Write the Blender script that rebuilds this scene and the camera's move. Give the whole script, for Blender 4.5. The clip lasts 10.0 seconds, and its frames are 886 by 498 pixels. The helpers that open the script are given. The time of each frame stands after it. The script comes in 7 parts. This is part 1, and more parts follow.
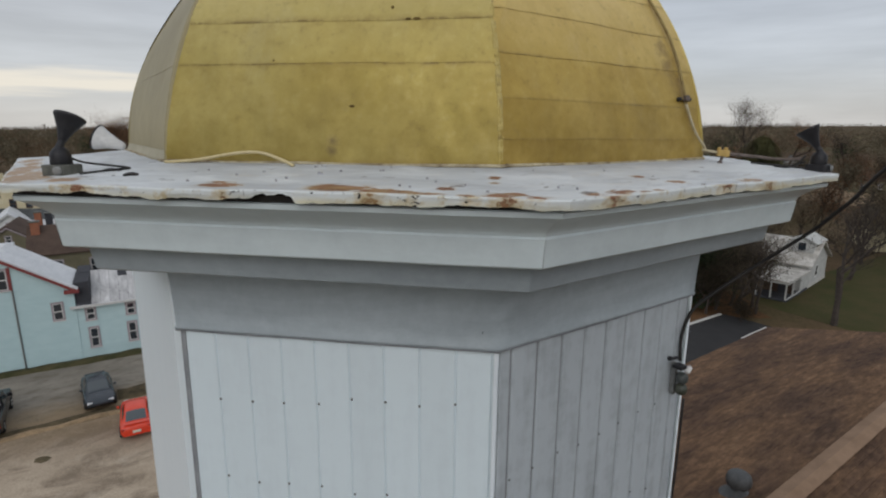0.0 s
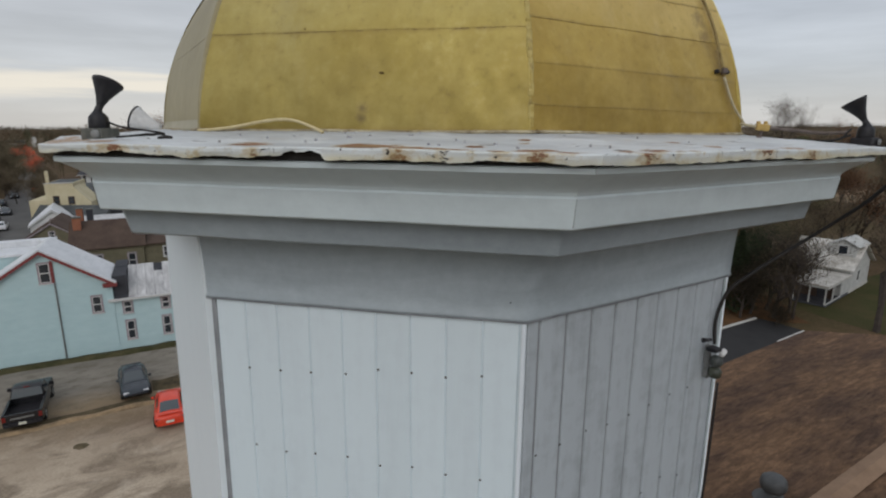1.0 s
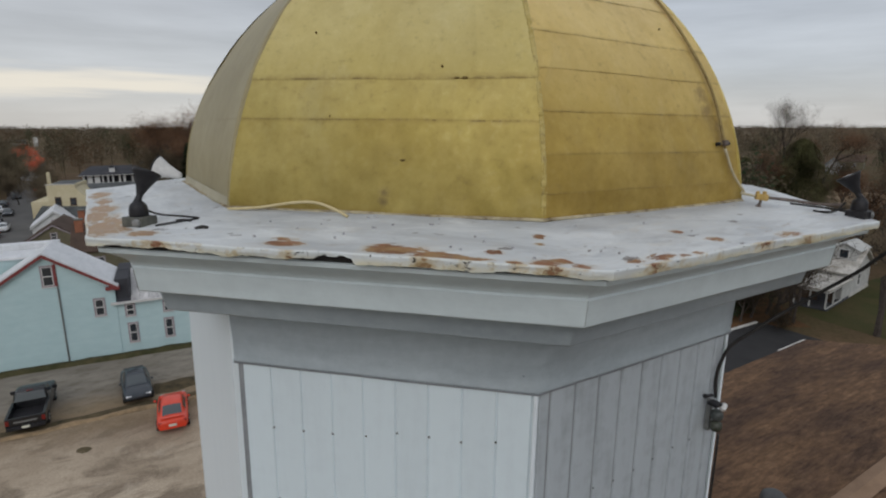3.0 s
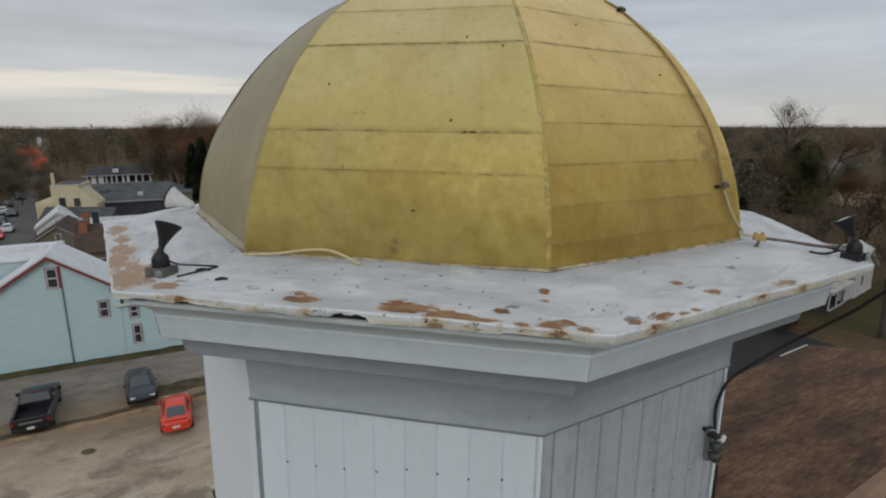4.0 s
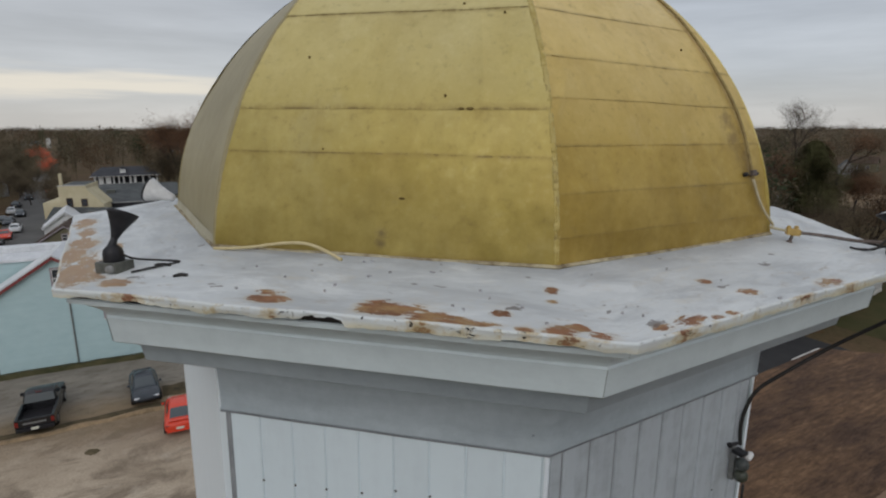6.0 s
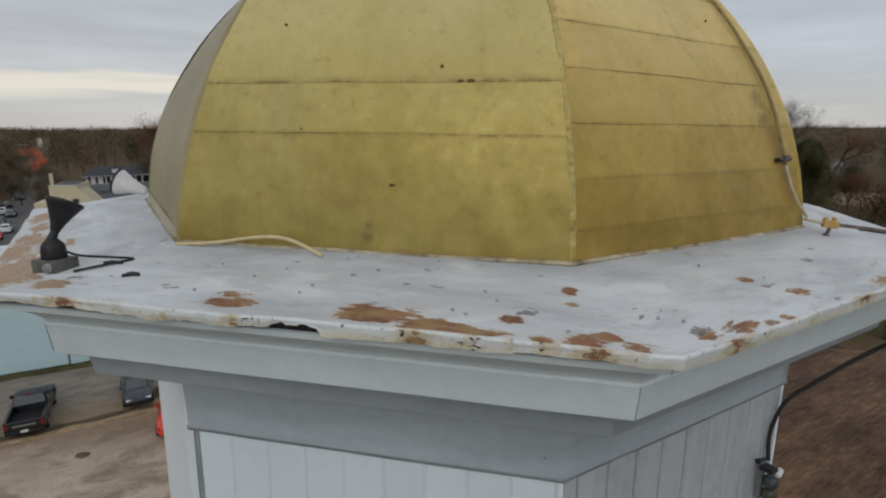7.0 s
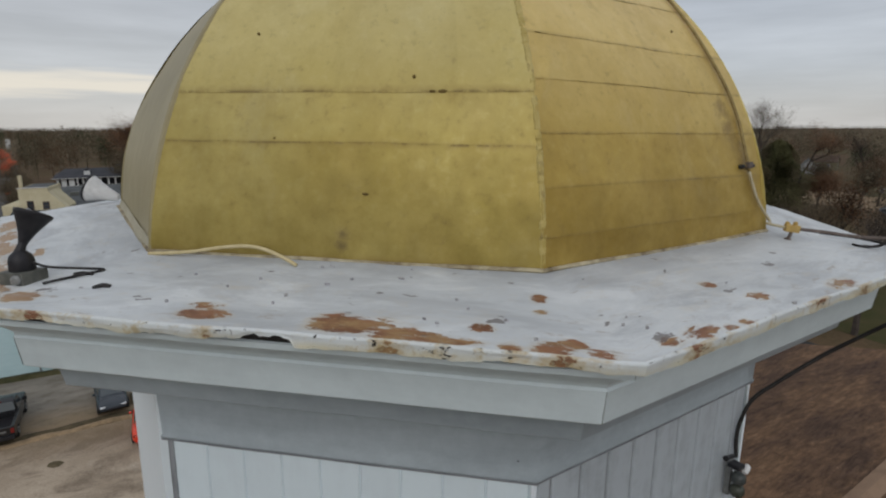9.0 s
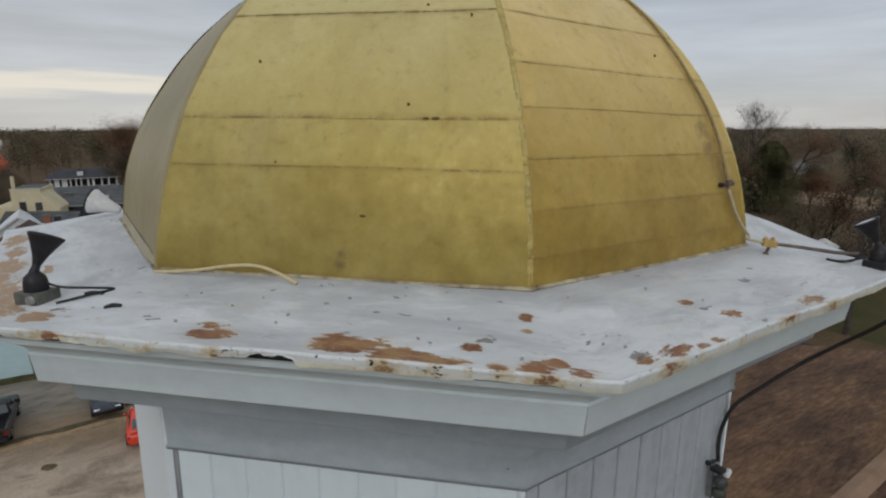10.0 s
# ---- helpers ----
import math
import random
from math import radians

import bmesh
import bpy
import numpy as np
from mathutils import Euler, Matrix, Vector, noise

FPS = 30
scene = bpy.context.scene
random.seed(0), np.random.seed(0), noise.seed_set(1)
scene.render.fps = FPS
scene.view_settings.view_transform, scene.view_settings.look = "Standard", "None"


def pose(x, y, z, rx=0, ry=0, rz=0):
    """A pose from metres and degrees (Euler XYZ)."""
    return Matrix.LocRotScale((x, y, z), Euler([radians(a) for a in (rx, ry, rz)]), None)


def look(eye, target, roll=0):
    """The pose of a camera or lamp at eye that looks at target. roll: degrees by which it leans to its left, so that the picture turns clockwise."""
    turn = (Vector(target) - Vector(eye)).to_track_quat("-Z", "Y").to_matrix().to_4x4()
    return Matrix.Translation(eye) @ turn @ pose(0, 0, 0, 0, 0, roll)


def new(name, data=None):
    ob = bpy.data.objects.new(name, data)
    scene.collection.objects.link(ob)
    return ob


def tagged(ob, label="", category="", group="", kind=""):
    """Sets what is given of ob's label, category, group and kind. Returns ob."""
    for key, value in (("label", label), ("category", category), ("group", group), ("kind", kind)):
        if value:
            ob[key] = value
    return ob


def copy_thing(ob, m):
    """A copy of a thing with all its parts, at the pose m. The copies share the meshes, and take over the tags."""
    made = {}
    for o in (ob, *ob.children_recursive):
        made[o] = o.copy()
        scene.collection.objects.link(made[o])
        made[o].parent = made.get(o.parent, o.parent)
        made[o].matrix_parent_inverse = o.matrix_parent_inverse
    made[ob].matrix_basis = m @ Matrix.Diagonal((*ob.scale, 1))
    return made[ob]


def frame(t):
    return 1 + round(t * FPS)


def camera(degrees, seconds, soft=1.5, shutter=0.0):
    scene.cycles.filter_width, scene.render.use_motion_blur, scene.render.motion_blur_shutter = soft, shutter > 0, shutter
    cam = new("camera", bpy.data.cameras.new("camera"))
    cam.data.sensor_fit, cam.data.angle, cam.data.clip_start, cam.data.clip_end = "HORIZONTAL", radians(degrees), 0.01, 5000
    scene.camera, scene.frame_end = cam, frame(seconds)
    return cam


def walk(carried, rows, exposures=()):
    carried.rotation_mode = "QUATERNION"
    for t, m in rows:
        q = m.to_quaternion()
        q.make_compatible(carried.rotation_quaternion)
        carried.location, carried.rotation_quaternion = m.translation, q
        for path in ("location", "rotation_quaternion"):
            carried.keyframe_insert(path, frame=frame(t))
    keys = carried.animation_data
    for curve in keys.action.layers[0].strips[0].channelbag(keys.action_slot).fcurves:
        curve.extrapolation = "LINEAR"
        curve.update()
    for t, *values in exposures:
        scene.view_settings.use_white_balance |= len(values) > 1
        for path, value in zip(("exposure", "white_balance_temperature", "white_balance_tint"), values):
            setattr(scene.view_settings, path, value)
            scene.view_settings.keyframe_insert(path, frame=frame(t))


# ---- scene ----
cam = camera(78.1, 10.0, soft=2.1)
METRES, EYE, TILT, LEAN, TURN = 1.45, 17.0, -12.7, 0.2, 0.0
ROWS = [
    (0.0, 0.0, 0.0, 0.0, 0.0, 0.0, -0.0),
    (0.5, -0.0042, 0.0085, -0.0431, 2.46, -0.03, -0.58),
    (1.0, -0.0006, 0.0113, -0.0754, 2.9, 0.0, -0.66),
    (1.5, -0.0019, 0.0182, -0.1141, 2.95, -0.07, -0.72),
    (2.0, -0.0133, 0.0059, -0.0939, 2.98, -0.08, -0.79),
    (2.5, -0.0294, -0.0305, 0.0112, 2.94, -0.05, -0.81),
    (3.0, -0.0398, -0.0711, 0.1148, 2.97, 0.03, -0.78),
    (3.2, -0.0443, -0.0833, 0.1472, 3.02, 0.0, -0.76),
    (4.3, -0.0555, -0.134, 0.2455, 3.31, 0.01, -0.84),
    (4.5, -0.0535, -0.1342, 0.245, 3.39, 0.03, -0.84),
    (5.0, -0.0477, -0.1158, 0.2341, 3.57, 0.04, -0.88),
    (5.5, -0.0391, -0.0595, 0.2306, 3.74, 0.05, -0.92),
    (5.7, -0.0350, -0.0220, 0.2225, 3.82, 0.12, -0.97),
    (6.8, -0.0415, 0.2039, 0.2185, 3.61, 0.11, -0.83),
    (7.0, -0.0503, 0.2148, 0.2094, 3.28, 0.07, -0.79),
    (7.5, -0.0462, 0.2265, 0.2083, 2.73, 0.09, -0.72),
    (8.0, -0.0397, 0.2244, 0.2268, 2.12, 0.13, -0.57),
    (8.5, -0.0369, 0.2167, 0.2261, 1.63, 0.17, -0.42),
    (9.0, -0.036, 0.1997, 0.2237, 1.21, 0.17, -0.33),
    (9.5, -0.0327, 0.1693, 0.2437, 0.89, 0.19, -0.27),
    (10.0, -0.0309, 0.1402, 0.2625, 0.69, 0.21, -0.24),
]
walk(cam, [(t, pose(0, 0, EYE, TILT, LEAN, TURN) @ pose(METRES * x, METRES * y, METRES * z, 90 + pitch, roll, yaw)) for t, x, y, z, yaw, pitch, roll in ROWS],
     exposures=((0, 0.04), (1.5, 0.06), (2.5, 0.03), (4.5, -0.07), (10.0, -0.05)))

# ---- sky and sun: a late overcast day, brighter low in the west ----
SUN_AZ, SUN_EL = -94.0, 30.0
world = bpy.data.worlds.new("overcast_sky")
scene.world = world
world.use_nodes = True
wn, wl = world.node_tree.nodes, world.node_tree.links
wn.clear()
w_out = wn.new("ShaderNodeOutputWorld")
w_bg = wn.new("ShaderNodeBackground")
w_coord = wn.new("ShaderNodeTexCoord")
w_sep = wn.new("ShaderNodeSeparateXYZ")
wl.new(w_coord.outputs["Generated"], w_sep.inputs[0])
w_ramp = wn.new("ShaderNodeValToRGB")
w_ramp.color_ramp.elements[0].position, w_ramp.color_ramp.elements[0].color = 0.0, (0.61, 0.60, 0.59, 1)
w_ramp.color_ramp.elements[1].position, w_ramp.color_ramp.elements[1].color = 0.75, (0.66, 0.70, 0.76, 1)
w_mid = w_ramp.color_ramp.elements.new(0.09)
w_mid.color = (0.545, 0.57, 0.61, 1)
w_mid2 = w_ramp.color_ramp.elements.new(0.22)
w_mid2.color = (0.50, 0.535, 0.59, 1)
wl.new(w_sep.outputs["Z"], w_ramp.inputs[0])
# long flat cloud bands
w_map = wn.new("ShaderNodeMapping")
w_map.inputs["Scale"].default_value = (1.3, 1.3, 11.0)
wl.new(w_coord.outputs["Generated"], w_map.inputs[0])
w_noise = wn.new("ShaderNodeTexNoise")
w_noise.inputs["Scale"].default_value, w_noise.inputs["Detail"].default_value, w_noise.inputs["Roughness"].default_value = 2.2, 6.0, 0.55
wl.new(w_map.outputs[0], w_noise.inputs["Vector"])
w_band = wn.new("ShaderNodeMapRange")
for key, value in (("From Min", 0.3), ("From Max", 0.7), ("To Min", 0.84), ("To Max", 1.14)):
    w_band.inputs[key].default_value = value
wl.new(w_noise.outputs["Fac"], w_band.inputs["Value"])
w_mul = wn.new("ShaderNodeMixRGB")
w_mul.blend_type = "MULTIPLY"
w_mul.inputs["Fac"].default_value = 1.0
wl.new(w_ramp.outputs[0], w_mul.inputs["Color1"])
wl.new(w_band.outputs[0], w_mul.inputs["Color2"])
# pale break in the cloud low over the town
w_dot = wn.new("ShaderNodeVectorMath")
w_dot.operation = "DOT_PRODUCT"
w_dot.inputs[1].default_value = (-0.60, 0.795, 0.085)
wl.new(w_coord.outputs["Generated"], w_dot.inputs[0])
w_az = wn.new("ShaderNodeMapRange")
w_az.inputs["From Min"].default_value, w_az.inputs["From Max"].default_value = 0.88, 0.99
wl.new(w_dot.outputs["Value"], w_az.inputs["Value"])
w_strip = wn.new("ShaderNodeMapRange")
w_strip.interpolation_type = "SMOOTHSTEP"
w_dz = wn.new("ShaderNodeMath")
w_dz.operation = "SUBTRACT"
w_dz.inputs[1].default_value = 0.0655
# the break's edges drawn out and torn by the wind
w_tear = wn.new("ShaderNodeMapping")
w_tear.inputs["Scale"].default_value = (3.0, 3.0, 45.0)
wl.new(w_coord.outputs["Generated"], w_tear.inputs[0])
w_rag = wn.new("ShaderNodeTexNoise")
w_rag.inputs["Scale"].default_value, w_rag.inputs["Detail"].default_value = 1.6, 5.0
wl.new(w_tear.outputs[0], w_rag.inputs["Vector"])
w_pull = wn.new("ShaderNodeMapRange")
for key, value in (("From Min", 0.3), ("From Max", 0.7), ("To Min", -0.012), ("To Max", 0.012)):
    w_pull.inputs[key].default_value = value
wl.new(w_rag.outputs["Fac"], w_pull.inputs["Value"])
w_bent = wn.new("ShaderNodeMath")
w_bent.operation = "ADD"
wl.new(w_sep.outputs["Z"], w_bent.inputs[0])
wl.new(w_pull.outputs[0], w_bent.inputs[1])
wl.new(w_bent.outputs[0], w_dz.inputs[0])
w_abs = wn.new("ShaderNodeMath")
w_abs.operation = "ABSOLUTE"
wl.new(w_dz.outputs[0], w_abs.inputs[0])
for key, value in (("From Min", 0.0), ("From Max", 0.026), ("To Min", 0.95), ("To Max", 0.12)):
    w_strip.inputs[key].default_value = value
wl.new(w_abs.outputs[0], w_strip.inputs["Value"])
w_fac = wn.new("ShaderNodeMath")
w_fac.operation = "MULTIPLY"
wl.new(w_az.outputs[0], w_fac.inputs[0])
wl.new(w_strip.outputs[0], w_fac.inputs[1])
w_glow = wn.new("ShaderNodeMixRGB")
w_glow.inputs["Color2"].default_value = (0.90, 0.83, 0.72, 1)
wl.new(w_fac.outputs[0], w_glow.inputs["Fac"])
wl.new(w_mul.outputs[0], w_glow.inputs["Color1"])
# clear sky faintly through the cloud
w_sky = wn.new("ShaderNodeTexSky")
w_sky.sky_type, w_sky.sun_disc = "NISHITA", False
w_sky.sun_elevation, w_sky.sun_rotation = radians(SUN_EL), radians(90 - SUN_AZ)
w_thin = wn.new("ShaderNodeMixRGB")
w_thin.blend_type = "ADD"
w_thin.inputs["Fac"].default_value = 0.012
wl.new(w_glow.outputs[0], w_thin.inputs["Color1"])
wl.new(w_sky.outputs[0], w_thin.inputs["Color2"])
wl.new(w_thin.outputs[0], w_bg.inputs["Color"])
w_bg.inputs["Strength"].default_value = 0.86
wl.new(w_bg.outputs[0], w_out.inputs[0])

sun = new("sun", bpy.data.lights.new("sun", "SUN"))
sun.data.energy, sun.data.angle, sun.data.color = 0.72, radians(40), (1.0, 0.98, 0.95)
sun.matrix_world = look((50 * math.cos(radians(SUN_AZ)), 50 * math.sin(radians(SUN_AZ)), 50 * math.tan(radians(SUN_EL))), (0, 0, 0))


# ---- materials ----
class Mat:
    """Small builder for node materials."""

    def __init__(self, name, rough=0.7, metal=0.0, spec=0.4):
        self.m = bpy.data.materials.new(name)
        self.m.use_nodes = True
        self.n, self.l = self.m.node_tree.nodes, self.m.node_tree.links
        self.b = self.n["Principled BSDF"]
        self.b.inputs["Roughness"].default_value = rough
        self.b.inputs["Metallic"].default_value = metal
        self.b.inputs["Specular IOR Level"].default_value = spec
        self.tc = self.n.new("ShaderNodeTexCoord")

    def noise(self, scale, detail=4.0, rough=0.55, stretch=(1, 1, 1), coord="Object", warp=0.0):
        mp = self.n.new("ShaderNodeMapping")
        mp.inputs["Scale"].default_value = stretch
        self.l.new(self.tc.outputs[coord], mp.inputs[0])
        t = self.n.new("ShaderNodeTexNoise")
        t.inputs["Scale"].default_value, t.inputs["Detail"].default_value = scale, detail
        t.inputs["Roughness"].default_value, t.inputs["Distortion"].default_value = rough, warp
        self.l.new(mp.outputs[0], t.inputs["Vector"])
        return t.outputs["Fac"]

    def remap(self, v, a, b, c=0.0, d=1.0):
        r = self.n.new("ShaderNodeMapRange")
        for key, value in (("From Min", a), ("From Max", b), ("To Min", c), ("To Max", d)):
            r.inputs[key].default_value = value
        self.l.new(v, r.inputs["Value"])
        return r.outputs[0]

    def calc(self, op, x, y=0.0):
        c = self.n.new("ShaderNodeMath")
        c.operation = op
        for i, v in enumerate((x, y)):
            if isinstance(v, (int, float)):
                c.inputs[i].default_value = v
            else:
                self.l.new(v, c.inputs[i])
        return c.outputs[0]

    def mix(self, f, x, y, how="MIX"):
        c = self.n.new("ShaderNodeMixRGB")
        c.blend_type = how
        for i, v in zip(("Fac", "Color1", "Color2"), (f, x, y)):
            if isinstance(v, (int, float)):
                c.inputs[i].default_value = v if i == "Fac" else (v, v, v, 1)
            elif isinstance(v, tuple):
                c.inputs[i].default_value = v if len(v) == 4 else (*v, 1)
            else:
                self.l.new(v, c.inputs[i])
        return c.outputs[0]

    def island(self):
        return self.n.new("ShaderNodeNewGeometry").outputs["Random Per Island"]

    def each(self):
        return self.n.new("ShaderNodeObjectInfo").outputs["Random"]

    def spot(self, x, y, rx, ry, turn=0.0):
        """1 at a place in the object's plan, falling to 0 at the ellipse's rim."""
        mp = self.n.new("ShaderNodeMapping")
        mp.vector_type = "TEXTURE"
        mp.inputs["Location"].default_value = (x, y, 0)
        mp.inputs["Rotation"].default_value = (0, 0, radians(turn))
        mp.inputs["Scale"].default_value = (rx, ry, 1e3)
        self.l.new(self.tc.outputs["Object"], mp.inputs[0])
        ln = self.n.new("ShaderNodeVectorMath")
        ln.operation = "LENGTH"
        self.l.new(mp.outputs[0], ln.inputs[0])
        return self.remap(ln.outputs["Value"], 0.0, 1.0, 1.0, 0.0)

    def blob(self, x, y, z, r):
        """1 at a point of the object, falling to 0 at a distance r."""
        d = self.n.new("ShaderNodeVectorMath")
        d.operation = "DISTANCE"
        d.inputs[1].default_value = (x, y, z)
        self.l.new(self.tc.outputs["Object"], d.inputs[0])
        return self.remap(d.outputs["Value"], 0.0, r, 1.0, 0.0)

    def colour(self, v):
        if isinstance(v, tuple):
            self.b.inputs["Base Color"].default_value = v if len(v) == 4 else (*v, 1)
        else:
            self.l.new(v, self.b.inputs["Base Color"])
        return self

    def rough(self, v):
        self.l.new(v, self.b.inputs["Roughness"])
        return self

    def bump(self, v, depth=0.01, strength=0.5):
        b = self.n.new("ShaderNodeBump")
        b.inputs["Distance"].default_value, b.inputs["Strength"].default_value = depth, strength
        self.l.new(v, b.inputs["Height"])
        self.l.new(b.outputs[0], self.b.inputs["Normal"])
        return self


def mottled(name, c1, c2, scale=3.0, rough=0.7, fine=40.0, depth=0.004, metal=0.0, spec=0.35, each=0.0, stretch=(1, 1, 1), coord="Object", amount=1.0):
    """A surface of two tones in broad stains with fine grain."""
    k = Mat(name, rough, metal, spec)
    broad = k.noise(scale, 5, 0.6, stretch, coord)
    grain = k.noise(fine, 3, 0.6, stretch, coord)
    f = k.remap(k.calc("ADD", k.calc("MULTIPLY", broad, 0.7), k.calc("MULTIPLY", grain, 0.3)), 0.36, 0.64, 0.0, amount)
    col = k.mix(f, c1, c2)
    if each:
        col = k.mix(1.0, col, k.remap(k.each(), 0, 1, 1 - each, 1 + each), "MULTIPLY")
    k.colour(col)
    k.bump(grain, depth, 0.4)
    return k.m


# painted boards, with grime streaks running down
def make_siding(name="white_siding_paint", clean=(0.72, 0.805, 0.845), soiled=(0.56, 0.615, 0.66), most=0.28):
    k = Mat(name, 0.45, 0.0, 0.4)
    run = k.noise(3.2, 5, 0.6, (4, 4, 0.5), "Object")
    soil = k.noise(14, 5, 0.65, (1, 1, 1), "Object")
    f = k.remap(k.calc("ADD", k.calc("MULTIPLY", run, 0.6), k.calc("MULTIPLY", soil, 0.4)), 0.47, 0.68, 0.0, most)
    col = k.mix(f, clean, soiled)
    col = k.mix(1.0, col, k.remap(k.each(), 0, 1, 0.97, 1.02), "MULTIPLY")
    k.colour(col).bump(soil, 0.002, 0.25)
    return k.m


def make_trim():
    k = Mat("white_trim_metal", 0.4, 0.0, 0.5)
    run = k.noise(2.2, 5, 0.6, (1.2, 1.2, 5), "Object")
    soil = k.noise(11, 6, 0.7)
    f = k.remap(k.calc("ADD", k.calc("MULTIPLY", run, 0.55), k.calc("MULTIPLY", soil, 0.45)), 0.42, 0.66, 0.0, 0.45)
    k.colour(k.mix(f, (0.67, 0.745, 0.765), (0.46, 0.515, 0.535))).bump(soil, 0.003, 0.3)
    return k.m


def make_frieze(name="grey_frieze_paint", tone=1.0):
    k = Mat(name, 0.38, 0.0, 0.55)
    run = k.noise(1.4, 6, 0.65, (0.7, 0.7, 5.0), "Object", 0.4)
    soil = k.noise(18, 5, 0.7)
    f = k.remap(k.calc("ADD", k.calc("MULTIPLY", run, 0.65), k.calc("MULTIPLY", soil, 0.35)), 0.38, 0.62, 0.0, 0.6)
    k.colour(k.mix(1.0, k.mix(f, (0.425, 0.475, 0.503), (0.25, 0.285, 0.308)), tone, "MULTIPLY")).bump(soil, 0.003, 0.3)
    return k.m


def make_gold(name="faded_gold_paint", tint=(0.99, 1.025, 1.02)):
    k = Mat(name, 0.5, 0.34, 0.5)
    broad = k.noise(1.7, 6, 0.62)
    fine = k.noise(26, 6, 0.7)
    run = k.noise(4.5, 5, 0.65, (1, 1, 0.22), "Object", 0.3)
    col = k.mix(k.remap(broad, 0.36, 0.64), (0.585, 0.455, 0.150), (0.51, 0.375, 0.085))
    col = k.mix(k.remap(run, 0.48, 0.70, 0.0, 0.4), col, (0.40, 0.285, 0.07))
    col = k.mix(k.remap(fine, 0.52, 0.74, 0.0, 0.34), col, (0.34, 0.235, 0.058))
    col = k.mix(k.remap(fine, 0.46, 0.30, 0.0, 0.4), col, (0.66, 0.54, 0.22))
    pale = k.noise(6.0, 6, 0.7, (1, 1, 0.5))
    col = k.mix(k.remap(pale, 0.56, 0.72, 0.0, 0.4), col, (0.64, 0.54, 0.28))
    # browner towards the foot and paler towards the top, broken by noise
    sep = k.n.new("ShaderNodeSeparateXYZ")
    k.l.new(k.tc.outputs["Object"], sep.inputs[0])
    low_brown = k.calc("MULTIPLY", k.remap(sep.outputs["Z"], 0.68, 0.04, 0.0, 1.0), k.remap(k.noise(3.2, 6, 0.7), 0.33, 0.66, 0.45, 1.0))
    col = k.mix(low_brown, col, (0.215, 0.148, 0.024))
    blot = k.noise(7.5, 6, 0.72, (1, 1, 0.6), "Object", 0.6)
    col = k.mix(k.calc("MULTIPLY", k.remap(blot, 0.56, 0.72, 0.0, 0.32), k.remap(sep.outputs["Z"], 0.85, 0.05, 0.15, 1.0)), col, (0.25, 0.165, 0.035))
    high_pale = k.calc("MULTIPLY", k.remap(sep.outputs["Z"], 0.35, 1.05, 0.0, 1.0), k.remap(k.noise(1.9, 5, 0.6), 0.35, 0.6, 0.5, 0.9))
    col = k.mix(high_pale, col, (0.70, 0.58, 0.30))
    cloud = k.noise(2.8, 5, 0.6, (1, 1, 0.8), "Object", 0.7)
    col = k.mix(k.remap(cloud, 0.46, 0.66, 0.0, 0.24), col, (0.42, 0.305, 0.085))
    smut = k.noise(3.6, 7, 0.68, (1, 1, 0.7))
    col = k.mix(k.remap(smut, 0.52, 0.72, 0.0, 0.18), col, (0.36, 0.245, 0.05))
    drip = k.noise(16, 4, 0.6, (1, 1, 0.07))
    col = k.mix(k.remap(drip, 0.57, 0.74, 0.0, 0.24), col, (0.33, 0.225, 0.05))
    stain = k.calc("ADD", k.calc("MAXIMUM", k.blob(0.026, -1.462, 0.048, 0.030), k.blob(0.029, -1.458, 0.082, 0.032)), k.remap(fine, 0.3, 0.7, -0.35, 0.35))
    col = k.mix(k.remap(stain, 0.15, 0.9, 0.0, 0.85), col, (0.165, 0.11, 0.04))
    # rust-brown soiling beside the conductor and its clamp
    soot = k.calc("MAXIMUM", k.calc("MAXIMUM", k.blob(1.268, -0.684, 0.40, 0.085), k.blob(1.24, -0.685, 0.47, 0.075)), k.calc("MAXIMUM", k.blob(1.335, -0.675, 0.275, 0.07), k.blob(1.31, -0.69, 0.33, 0.06)))
    soot = k.calc("ADD", soot, k.remap(k.noise(24, 5, 0.7), 0.3, 0.7, -0.4, 0.4))
    col = k.mix(k.remap(soot, 0.2, 0.9, 0.0, 0.75), col, (0.20, 0.135, 0.045))
    col = k.mix(1.0, col, k.remap(k.each(), 0, 1, 0.97, 1.03), "MULTIPLY")
    col = k.mix(1.0, col, tint, "MULTIPLY")
    # dirt caught along the laps of each sheet
    gz = k.n.new("ShaderNodeSeparateXYZ")
    k.l.new(k.tc.outputs["Generated"], gz.inputs[0])
    lap = k.calc("MAXIMUM", k.remap(gz.outputs["Z"], 0.075, 0.015), k.remap(gz.outputs["Z"], 0.94, 0.99))
    lap = k.calc("MULTIPLY", lap, k.remap(k.noise(11, 6, 0.7, (1, 1, 0.6)), 0.38, 0.60, 0.05, 0.6))
    col = k.mix(lap, col, (0.26, 0.175, 0.045))
    # each sheet multiplied browner towards its upper edge
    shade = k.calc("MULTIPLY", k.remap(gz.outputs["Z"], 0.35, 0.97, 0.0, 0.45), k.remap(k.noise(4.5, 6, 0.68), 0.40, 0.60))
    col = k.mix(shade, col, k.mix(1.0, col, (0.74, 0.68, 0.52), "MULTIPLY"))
    rim = k.calc("MAXIMUM", k.remap(gz.outputs["Z"], 0.032, 0.012), k.remap(gz.outputs["Z"], 0.968, 0.988))
    col = k.mix(k.calc("MULTIPLY", rim, k.remap(k.noise(19, 5, 0.75), 0.46, 0.58, 0.0, 0.75)), col, (0.19, 0.13, 0.04))
    k.colour(col)
